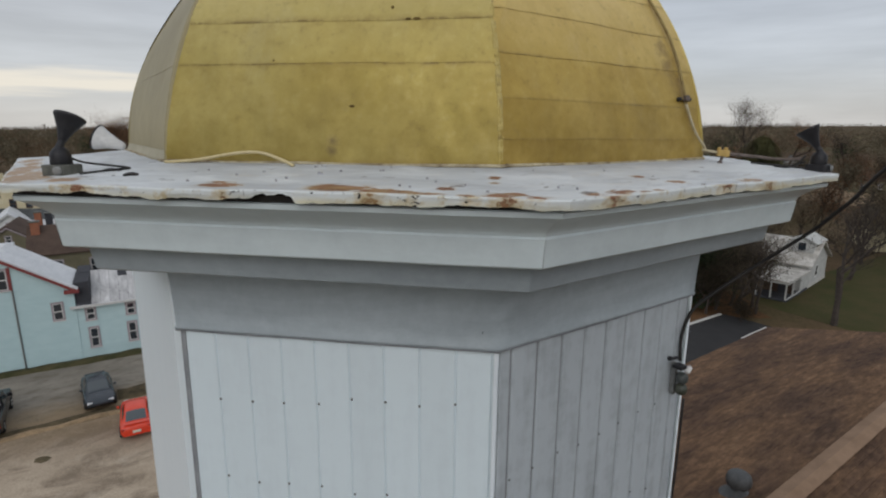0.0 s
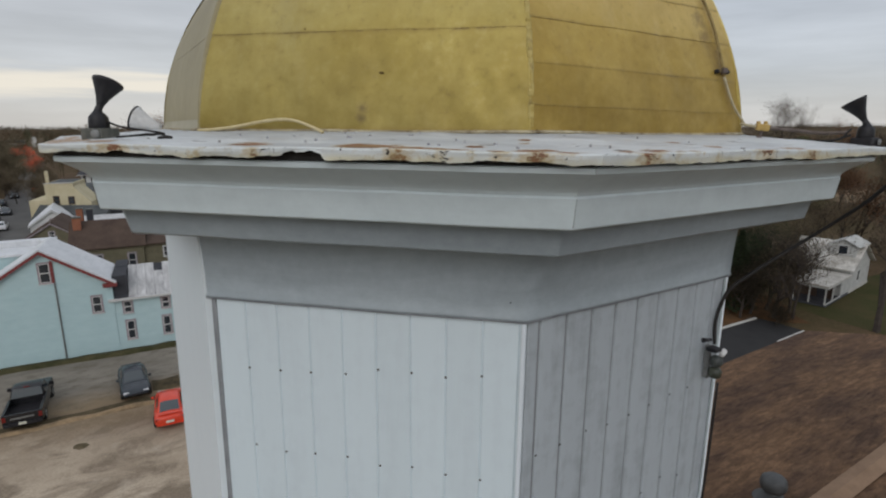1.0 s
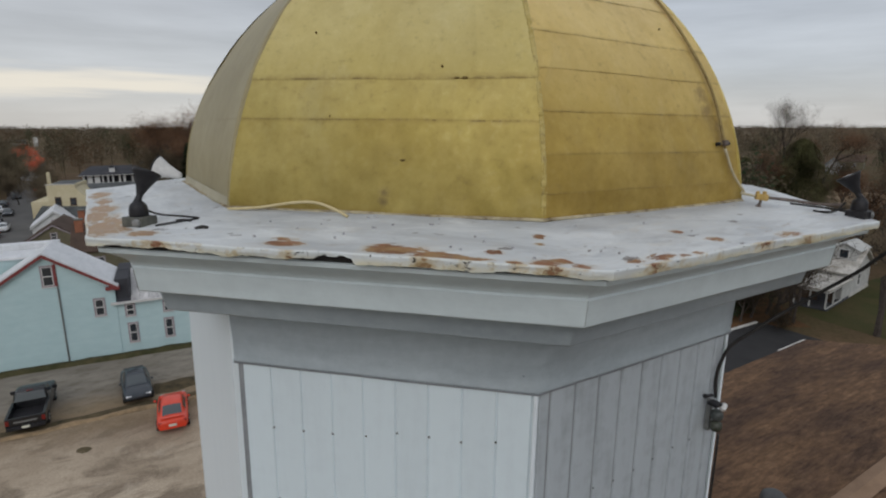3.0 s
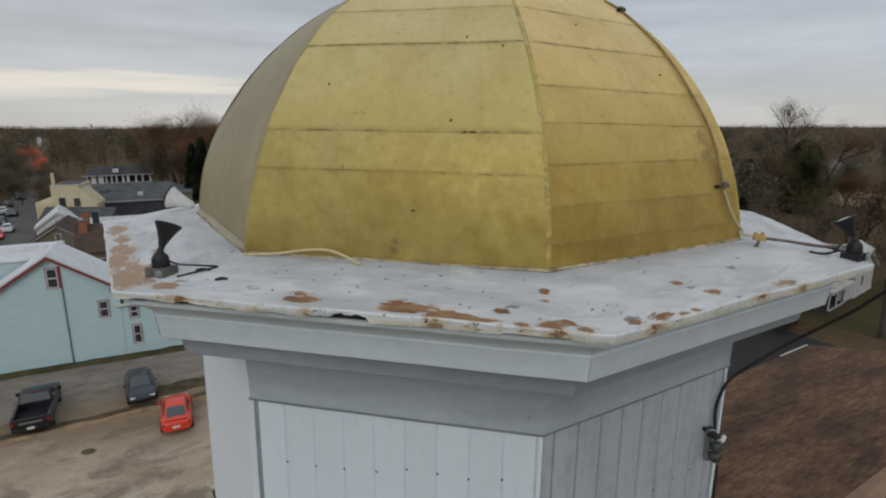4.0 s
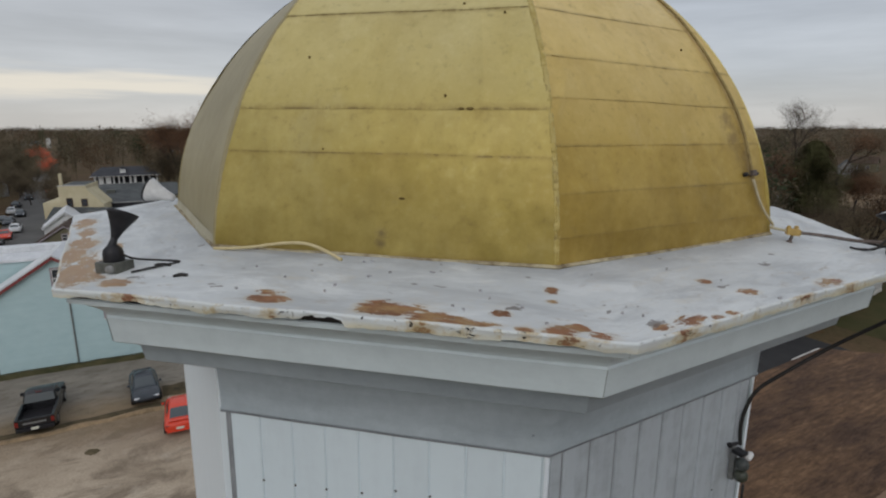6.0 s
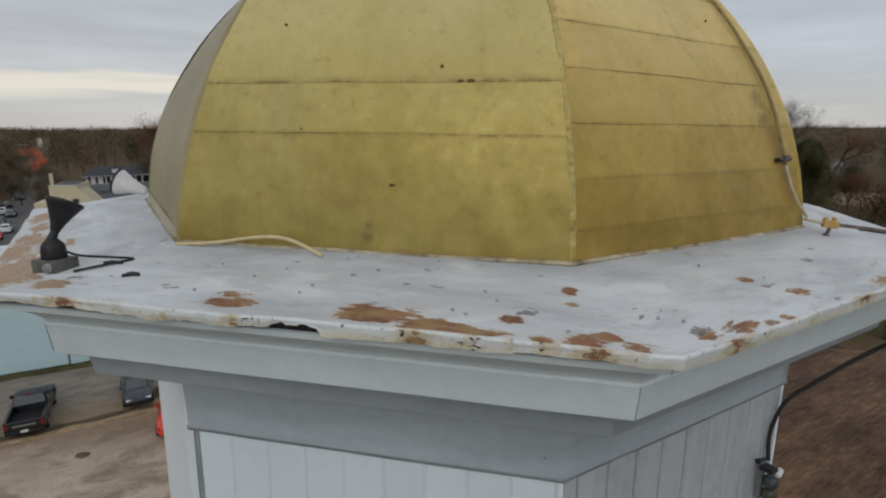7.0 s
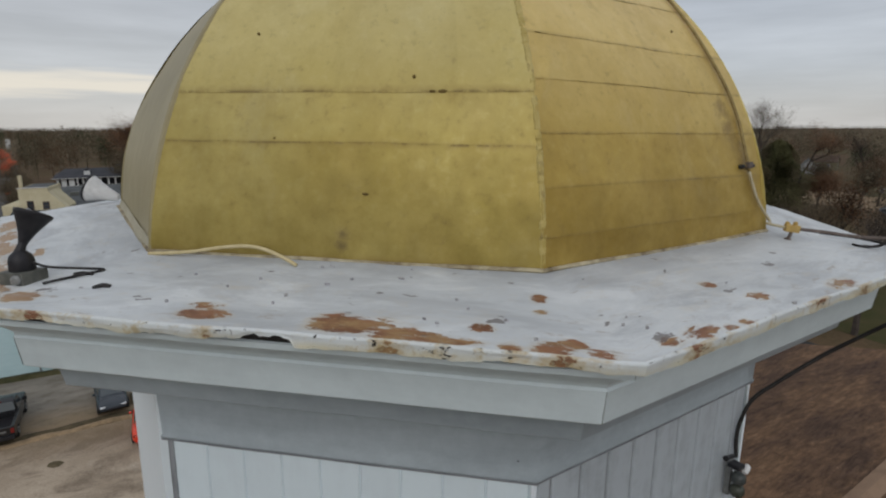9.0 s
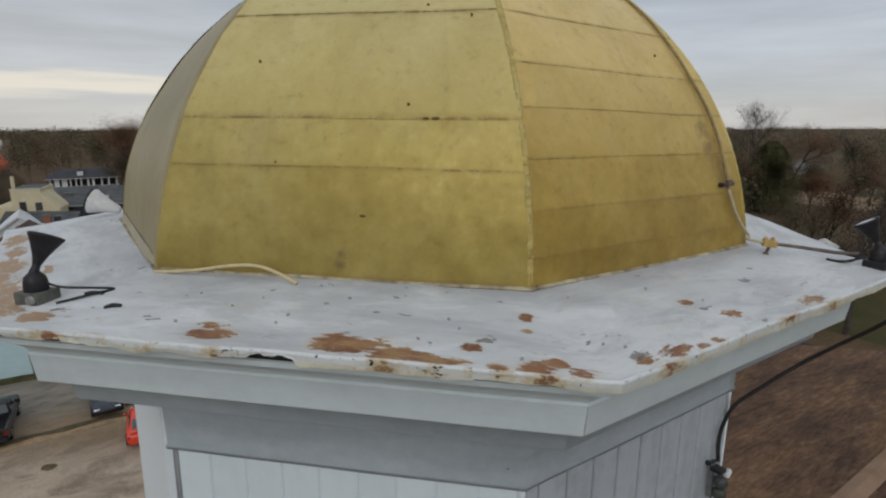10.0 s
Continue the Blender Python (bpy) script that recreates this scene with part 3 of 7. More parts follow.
M_WOODS = leafy("mixed_autumn_woods", (0.125, 0.102, 0.068), (0.172, 0.128, 0.082), (0.146, 0.130, 0.086), True)
M_DARKLEAF = leafy("dark_brown_thicket", (0.040, 0.032, 0.022), (0.070, 0.054, 0.036), (0.058, 0.050, 0.030))
M_TANLEAF = leafy("tan_street_leaves", (0.150, 0.122, 0.078), (0.195, 0.155, 0.098), (0.165, 0.150, 0.095))
M_PAINT_RED = mottled("orange_red_car_paint", (0.62, 0.045, 0.018), (0.68, 0.06, 0.024), 2, 0.25, spec=0.6)
M_PAINT_BLACK = mottled("black_car_paint", (0.010, 0.010, 0.012), (0.018, 0.018, 0.02), 2, 0.22, spec=0.6)
M_PAINT_SLATE = mottled("slate_blue_car_paint", (0.020, 0.026, 0.034), (0.032, 0.038, 0.048), 2, 0.25, spec=0.6)
M_PAINT_WHITE = mottled("white_car_paint", (0.62, 0.63, 0.64), (0.70, 0.71, 0.72), 2, 0.3, spec=0.6)
M_TYRE = mottled("tyre_rubber", (0.012, 0.012, 0.012), (0.025, 0.025, 0.025), 20, 0.8)
M_REDLIGHT = Mat("red_tail_lens", 0.15, 0.0, 0.6).colour((0.16, 0.010, 0.008)).m
M_LIGHTLENS = Mat("clear_headlight", 0.15, 0.0, 0.6).colour((0.72, 0.74, 0.76)).m
M_PLATE = Mat("pale_plate", 0.5).colour((0.62, 0.62, 0.52)).m


# ---- mesh helpers ----
def link_mesh(name, bm, material, smooth=False):
    me = bpy.data.meshes.new(name)
    bm.to_mesh(me)
    bm.free()
    me.materials.append(material)
    if smooth:
        me.polygons.foreach_set("use_smooth", [True] * len(me.polygons))
    return new(name, me)


def part(name, bm, material, parent, label="", smooth=False):
    ob = link_mesh(name, bm, material, smooth)
    ob.parent = parent
    if label:
        ob["label"] = label
    return ob


def base(name, m, label, category, group="", kind=""):
    """An Empty that carries the parts of a thing."""
    ob = new(name)
    ob.empty_display_size = 0.2
    ob.matrix_world = m
    return tagged(ob, label, category, group, kind)


def bm_box(bm, lo, hi, m=None):
    x0, y0, z0 = lo
    x1, y1, z1 = hi
    v = [bm.verts.new(p) for p in ((x0, y0, z0), (x1, y0, z0), (x1, y1, z0), (x0, y1, z0), (x0, y0, z1), (x1, y0, z1), (x1, y1, z1), (x0, y1, z1))]
    for q in ((3, 2, 1, 0), (4, 5, 6, 7), (0, 1, 5, 4), (1, 2, 6, 5), (2, 3, 7, 6), (3, 0, 4, 7)):
        bm.faces.new([v[i] for i in q])
    if m is not None:
        bmesh.ops.transform(bm, matrix=m, verts=v)
    return v


def box_bm(lo, hi, bevel=0.0, m=None):
    bm = bmesh.new()
    bm_box(bm, lo, hi, m)
    if bevel:
        bmesh.ops.bevel(bm, geom=bm.edges[:], offset=bevel, segments=2, affect="EDGES", profile=0.7)
    return bm


def bm_poly(bm, pts):
    return bm.faces.new([bm.verts.new(p) for p in pts])


def prism_bm(outline, z0, z1, bevel=0.0):
    """A slab from a plan outline, anticlockwise."""
    bm = bmesh.new()
    a = [bm.verts.new((x, y, z0)) for x, y in outline]
    b = [bm.verts.new((x, y, z1)) for x, y in outline]
    n = len(outline)
    bm.faces.new(a[::-1])
    bm.faces.new(b)
    for i in range(n):
        bm.faces.new((a[i], a[(i + 1) % n], b[(i + 1) % n], b[i]))
    if bevel:
        bmesh.ops.bevel(bm, geom=bm.edges[:], offset=bevel, segments=2, affect="EDGES", profile=0.7)
    return bm


def lathe_bm(profile, sides=16, m=None, caps=True, bm=None):
    """Turned body from (radius, height) pairs about z."""
    bm = bm or bmesh.new()
    rings = []
    for r, z in profile:
        rings.append([bm.verts.new((r * math.cos(2 * math.pi * i / sides), r * math.sin(2 * math.pi * i / sides), z)) for i in range(sides)])
    for a, b in zip(rings, rings[1:]):
        for i in range(sides):
            bm.faces.new((a[i], a[(i + 1) % sides], b[(i + 1) % sides], b[i]))
    if caps:
        bm.faces.new(rings[0][::-1])
        bm.faces.new(rings[-1])
    if m is not None:
        bmesh.ops.transform(bm, matrix=m, verts=[v for r in rings for v in r])
    return bm


def tube_bm(pts, r, sides=8, bm=None, r1=None):
    """A round tube along points."""
    bm = bm or bmesh.new()
    pts = [Vector(p) for p in pts]
    rings = []
    up = Vector((0.123, 0.456, 0.88)).normalized()
    for i, p in enumerate(pts):
        d = (pts[min(i + 1, len(pts) - 1)] - pts[max(i - 1, 0)]).normalized()
        a = d.cross(up).normalized()
        b = d.cross(a)
        rr = r if r1 is None else r + (r1 - r) * i / (len(pts) - 1)
        rings.append([bm.verts.new(p + rr * (a * math.cos(2 * math.pi * k / sides) + b * math.sin(2 * math.pi * k / sides))) for k in range(sides)])
    for a, b in zip(rings, rings[1:]):
        for i in range(sides):
            bm.faces.new((a[i], a[(i + 1) % sides], b[(i + 1) % sides], b[i]))
    bm.faces.new(rings[0][::-1])
    bm.faces.new(rings[-1])
    return bm


def smooth_line(pts, n=8):
    """A Catmull-Rom line through points."""
    pts = [Vector(p) for p in pts]
    ext = [2 * pts[0] - pts[1], *pts, 2 * pts[-1] - pts[-2]]
    out = []
    for i in range(1, len(ext) - 2):
        a, b, c, d = ext[i - 1:i + 3]
        for k in range(n):
            s = k / n
            out.append(0.5 * (2 * b + (c - a) * s + (2 * a - 5 * b + 4 * c - d) * s * s + (3 * b - a - 3 * c + d) * s ** 3))
    return out + [pts[-1]]


def axis_pose(at, axis, spin=0.0):
    """Pose whose z runs along axis."""
    return Matrix.Translation(at) @ Vector(axis).to_track_quat("Z", "Y").to_matrix().to_4x4() @ Matrix.Rotation(radians(spin), 4, "Z")


# ---- the cupola: an eight-sided tower under a gold dome ----
CX, CY, FACE = -0.171, 3.348, -9.5
T8, C8 = math.tan(math.pi / 8), math.cos(math.pi / 8)
Z_DOME, Z_ROOF = 16.865, 16.822
A_TOWER, A_ROOF, A_DOME = 1.478, 1.937, 1.469
# the whole cupola has settled a little towards the east
LEAN_X, LEAN_Y, PIVOT = 0.012, 0.008, Vector((0.2, 1.7, 16.5))
SETTLED = Matrix.Translation(PIVOT) @ Matrix.Rotation(LEAN_X, 4, "Y") @ Matrix.Rotation(-LEAN_Y, 4, "X") @ Matrix.Translation(-PIVOT)
CUPOLA = SETTLED @ pose(CX, CY, 0, 0, 0, FACE)


def on_face(k, s, a, z):
    """A point on face k (0 faces the drone, 1 the next to the east), s along it, a out from the axis."""
    c, d = math.cos(math.pi / 4 * k), math.sin(math.pi / 4 * k)
    return Vector((c * s + d * a, d * s - c * a, z))


def oct_ring(bm, a, z, n=1, wave=0.0, seed=0.0):
    """Vertices of an eight-sided ring, n to a side."""
    out = []
    for k in range(8):
        for i in range(n):
            s = a * T8 * (2 * i / n - 1)
            p = on_face(k, s, a, z)
            if wave:
                p += Vector((0, 0, wave * noise.noise((p.x * 3 + seed, p.y * 3, seed)))) + p.normalized() * 0
            out.append(bm.verts.new(p))
    return out


def oct_sweep(profile, n=1, wave=0.0, closed=True):
    """Moulding round the eight sides from (apothem, height) pairs."""
    bm = bmesh.new()
    rings = [oct_ring(bm, a, z, n, wave, 3.7) for a, z in profile]
    m = len(rings[0])
    for a, b in zip(rings, rings[1:] + (rings[:1] if closed else [])):
        for i in range(m):
            bm.faces.new((a[i], a[(i + 1) % m], b[(i + 1) % m], b[i]))
    bmesh.ops.recalc_face_normals(bm, faces=bm.faces[:])
    return bm


def board_bm(x0, x1, z0, z1, a, c):
    """One vertical board with eased edges, standing out from the backing."""
    bm = bmesh.new()
    t = 0.011
    sec = ((x0, -a + t), (x0, -a + c), (x0 + c, -a), (x1 - c, -a), (x1, -a + c), (x1, -a + t))
    lo = [bm.verts.new((x, y, z0)) for x, y in sec]
    hi = [bm.verts.new((x, y, z1)) for x, y in sec]
    for i in range(5):
        bm.faces.new((lo[i], lo[i + 1], hi[i + 1], hi[i]))
    bm.faces.new(hi)
    bm.faces.new(lo[::-1])
    bmesh.ops.recalc_face_normals(bm, faces=bm.faces[:])
    return bm


def screw_bm():
    return lathe_bm([(0.0050, 0.0), (0.0050, 0.0012), (0.0036, 0.0026), (0.0012, 0.0032)], 8)


def build_cupola():
    top = base("cupola", CUPOLA, "white eight-sided cupola tower with grooved boards and moulded cornice", "cupola")
    screw_me = bpy.data.meshes.new("screw")
    b = screw_bm()
    b.to_mesh(screw_me)
    b.free()
    screw_me.materials.append(M_GREYBOX)
    rng = random.Random(4)
    half = A_TOWER * T8
    step = 0.1327
    layouts = {}
    for key, first in (("a", -0.461), ("b", -0.539), ("c", -0.539)):
        edges = [first + step * i for i in range(9)]
        edges = ([-0.588] if key == "a" else [-half + 0.012]) + [e for e in edges if e < half - 0.02] + [half - 0.014]
        meshes = []
        for x0, x1 in zip(edges, edges[1:]):
            if x1 - x0 < 0.02:
                continue
            gap, ease = (0.0008, 0.0048) if key == "a" else (0.0005, 0.003) if key == "c" else (0.0058, 0.0040)
            b = board_bm(x0 + gap, x1 - gap, 11.2, 16.24, A_TOWER, ease)
            me = bpy.data.meshes.new("board")
            b.to_mesh(me)
            b.free()
            me.materials.append(M_EASTSIDING if key == "b" else M_SIDING)
            meshes.append(me)
        layouts[key] = meshes
    for k in range(8):
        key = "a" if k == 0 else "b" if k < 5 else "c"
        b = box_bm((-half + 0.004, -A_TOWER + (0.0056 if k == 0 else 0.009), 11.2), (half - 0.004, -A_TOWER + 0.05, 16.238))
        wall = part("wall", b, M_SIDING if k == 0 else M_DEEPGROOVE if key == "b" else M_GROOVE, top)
        wall.matrix_local = Matrix.Rotation(math.pi / 4 * k, 4, "Z")
        for me in layouts[key]:
            o = new("board", me)
            o.parent = wall
        first = -0.461 if key == "a" else -0.539
        for row in range(4):
            for i in range(8):
                s = first + step * i + rng.uniform(-0.006, 0.006) + 0.004
                if k == 0:
                    z = (15.957, 15.603, 15.21, 14.8)[row] + (0.045 if i > 3 and row == 0 else 0) + rng.uniform(-0.012, 0.012)
                else:
                    z = (15.705, 15.29, 14.86, 14.4)[row] + rng.uniform(-0.02, 0.02)
                if k not in (0, 1):
                    continue
                o = new("screw", screw_me)
                o.parent = wall
                o.matrix_local = pose(s, -A_TOWER, z, 90, 0, 0)
        # folded corner strip; the west one is coloured as part of the shadow gap
        b = bmesh.new()
        w, t = (0.006, 0.005) if k == 7 else (0.012, 0.005)
        bm_box(b, (half - w, -A_TOWER - t, 11.2), (half + 0.002, -A_TOWER + 0.004, 16.238))
        part("corner_strip", b, M_GAPSHADE if k == 7 else M_TRIM, wall)
        if k != 7:
            part("corner_bead", lathe_bm([(0.009, 11.2), (0.009, 16.236)], 8, pose(half - 0.001, -A_TOWER + 0.001, 0)), M_BEAD, wall, "bright white corner bead")
    frieze = [(1.46, 16.232), (1.492, 16.232), (1.495, 16.239), (1.490, 16.246), (1.492, 16.33), (1.497, 16.42), (1.506, 16.49), (1.519, 16.522), (1.46, 16.522)]
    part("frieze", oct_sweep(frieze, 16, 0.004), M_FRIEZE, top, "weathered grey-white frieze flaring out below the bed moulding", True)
    # soiled lower edge and the shadow line below it, both painted grey
    part("joint", oct_sweep([(1.476, 16.226), (1.4925, 16.226), (1.4945, 16.232), (1.476, 16.234)], 40, 0.006), M_GROOVE, top, "grey strip for the soiled edge and shadow line under the frieze")
    # the west side is clad with one smooth sheet from the bed moulding down, bent out over the flare
    bm = bmesh.new()
    rows = [(1.4985, 11.2), (1.4985, 16.30), (1.5005, 16.38), (1.506, 16.45), (1.516, 16.50), (1.523, 16.517)]
    grid = [[bm.verts.new((x * (1 + (a - 1.4985) / 1.4985), y, z)) for x, y in ((-0.6195, -1.474), (-0.6195, -a), (0.6195, -a), (0.6195, -1.474))] for a, z in rows]
    for p, q in zip(grid, grid[1:]):
        for i in range(3):
            bm.faces.new((p[i], p[i + 1], q[i + 1], q[i]))
    bm.faces.new(grid[-1])
    bmesh.ops.recalc_face_normals(bm, faces=bm.faces[:])
    side = part("side_panel", bm, M_PANEL, top, "smooth white sheet cladding")
    side.matrix_local = Matrix.Rotation(math.pi / 4 * 7, 4, "Z")
    part("shadow_gap", box_bm((-0.6115, -A_TOWER + 0.0015, 11.2), (-0.5885, -A_TOWER + 0.006, 16.228)), M_GAPSHADE, top, "grey strip painted for the shadow gap beside the sheet cladding")
    for k, s, z in ((0, 0.562, 16.30), (1, 0.055, 16.346), (0, -0.05, 16.44), (0, 0.55, 16.45), (1, 0.3, 16.40)):
        o = new("nail", screw_me)
        o.parent = top
        o.matrix_local = Matrix.Rotation(math.pi / 4 * k, 4, "Z") @ pose(s, -1.4885, z, 90, 0, 0)
    part("bed_moulding", oct_sweep([(1.46, 16.522), (1.715, 16.519), (1.723, 16.525), (1.738, 16.600), (1.742, 16.612), (1.46, 16.618)], 6, 0.002), M_BED, top, "darker grey-white bed moulding")
    part("fascia", oct_sweep([(1.60, 16.613), (1.801, 16.613), (1.807, 16.618), (1.818, 16.700), (1.812, 16.708), (1.60, 16.708)], 6, 0.002), M_TRIM, top, "white cornice fascia board")
    cove = [(1.70, 16.706), (1.813, 16.706)] + [(1.815 + 0.086 * (i / 7) ** 1.6, 16.707 + 0.064 * i / 7) for i in range(8)]
    cove += [(1.903, 16.771), (1.909, 16.772), (1.911, 16.786), (1.904, 16.789), (1.70, 16.789)]
    part("crown_moulding", oct_sweep(cove, 6, 0.002), M_TRIM, top)
    # near-black strip stands for the dark of the open gap under the flashing
    part("gap_strip", oct_sweep([(1.80, 16.787), (1.894, 16.787), (1.908, 16.790), (1.908, 16.814), (1.80, 16.814)], 2), M_DARKGAP, top, "near-black strip painted for the dark gap under the roof metal")
    # mitre joints at the corners that can be seen, opened by the weather
    for k in (7, 0, 1):
        corner = Matrix.Rotation(math.pi / 4 * (k + 0.5), 4, "Z")
        for a0, z0, a1, z1 in ((1.8085, 16.62, 1.8185, 16.70), (1.9095, 16.774, 1.9112, 16.785)):
            b = bmesh.new()
            r0, r1 = a0 / C8 + 0.0006, a1 / C8 + 0.0006
            bm_poly(b, [(-0.0012, -r0 + 0.004, z0), (0.0, -r0, z0), (0.0, -r1, z1), (-0.0016, -r1 + 0.004, z1)])
            bm_poly(b, [(0.0, -r0, z0), (0.0013, -r0 + 0.004, z0), (0.0018, -r1 + 0.004, z1), (0.0, -r1, z1)])
            part("mitre_gap", b, M_GREYBOX, top, "dark open mitre joint").matrix_local = corner
    return top


build_cupola()

# rust and bare patches on the sheet roof: (along, out, half length, half width) by face
RUST = [(0, 0.165, 1.868, 0.090, 0.060), (0, 0.233, 1.880, 0.130, 0.060), (0, 0.317, 1.900, 0.110, 0.052), (0, 0.397, 1.915, 0.125, 0.028), (0, -0.169, 1.834, 0.070, 0.026), (0, -0.14, 1.878, 0.088, 0.040),
        (0, -0.656, 1.867, 0.070, 0.050), (0, 0.484, 1.843, 0.040, 0.028), (0, 0.599, 1.656, 0.030, 0.046), (0, 0.608, 1.733, 0.028, 0.020), (0, 0.633, 1.922, 0.064, 0.046), (0, 0.673, 1.882, 0.038, 0.030), (0, 0.549, 1.925, 0.036, 0.034),
        (0, 0.73, 1.918, 0.054, 0.030), (1, -0.57, 1.906, 0.090, 0.040), (1, -0.668, 1.902, 0.048, 0.030), (1, -0.481, 1.928, 0.036, 0.028), (1, -0.416, 1.924, 0.024, 0.022), (1, -0.255, 1.735, 0.036, 0.028), (1, -0.207, 1.849, 0.060, 0.038),
        (1, 0.148, 1.905, 0.100, 0.050), (7, 0.62, 1.885, 0.27, 0.13), (7, 0.36, 1.90, 0.22, 0.10), (7, 0.10, 1.88, 0.22, 0.075), (7, -0.14, 1.87, 0.18, 0.05), (7, -0.44, 1.885, 0.20, 0.085), (7, 0.30, 1.76, 0.09, 0.02)]
# loose curls and chips of dark old paint: (face, along, out, half length)
CHIPS = [(0, -0.190, 1.713, 0.009), (0, -0.133, 1.646, 0.006), (0, -0.325, 1.646, 0.006), (0, -0.008, 1.533, 0.008), (0, 0.020, 1.520, 0.016), (0, 0.111, 1.610, 0.012), (0, 0.235, 1.583, 0.021),
         (0, 0.247, 1.509, 0.008), (0, 0.060, 1.656, 0.014), (0, -0.013, 1.743, 0.008), (0, 0.354, 1.824, 0.007), (0, 0.386, 1.841, 0.007), (0, 0.407, 1.702, 0.007), (0, 0.441, 1.753, 0.008),
         (0, 0.532, 1.801, 0.009), (1, -0.554, 1.560, 0.006), (1, -0.265, 1.610, 0.014), (1, -0.196, 1.754, 0.013), (1, -0.180, 1.921, 0.023), (0, -0.022, 1.795, 0.008), (0, -0.280, 1.829, 0.008),
         (0, -0.552, 1.791, 0.007), (0, 0.599, 1.881, 0.009), (1, -0.702, 1.806, 0.007), (1, -0.665, 1.840, 0.007)]


# small dark chips on the turned-down edge, and where rust runs over it: (face, along, out, half length, half width)
EDGE_CHIPS = [(0, 0.148, 1.955, 0.012, 0.03), (0, 0.278, 1.955, 0.014, 0.03), (0, 0.372, 1.955, 0.016, 0.03), (0, 0.395, 1.955, 0.015, 0.03), (0, 0.42, 1.955, 0.020, 0.03), (0, 0.55, 1.955, 0.012, 0.03),
              (0, -0.07, 1.955, 0.030, 0.03), (1, -0.618, 1.955, 0.012, 0.03), (1, -0.54, 1.955, 0.022, 0.03), (1, -0.197, 1.955, 0.022, 0.03), (1, -0.055, 1.955, 0.02, 0.03), (7, 0.1, 1.955, 0.04, 0.04)]
EDGE_RUST = [(0, -0.105, 1.95, 0.05, 0.05), (0, 0.30, 1.95, 0.09, 0.05), (0, 0.56, 1.95, 0.06, 0.05), (0, 0.66, 1.95, 0.10, 0.05), (0, -0.55, 1.95, 0.10, 0.05), (1, -0.63, 1.95, 0.10, 0.05), (1, -0.08, 1.95, 0.10, 0.05), (1, 0.20, 1.95, 0.12, 0.05), (7, 0.5, 1.95, 0.3, 0.05), (7, -0.2, 1.95, 0.2, 0.05)]


def rust_spots(places):
    out = []
    for k, s, a, rs, ra in places:
        p = on_face(k, s, a, 0)
        out.append((p.x, p.y, rs, ra, 45 * k))
    return out


M_ROOF = make_roof_paint(rust_spots(RUST), rust_spots([(7, 0.50, 1.88, 0.55, 0.40), (7, -0.20, 1.88, 0.60, 0.40)]))
M_EDGE = make_edge_paint(rust_spots(EDGE_RUST), rust_spots(EDGE_CHIPS))
M_CHIP = mottled("old_grey_paint_chip", (0.20, 0.19, 0.195), (0.46, 0.45, 0.45), 60, 0.8, 120)


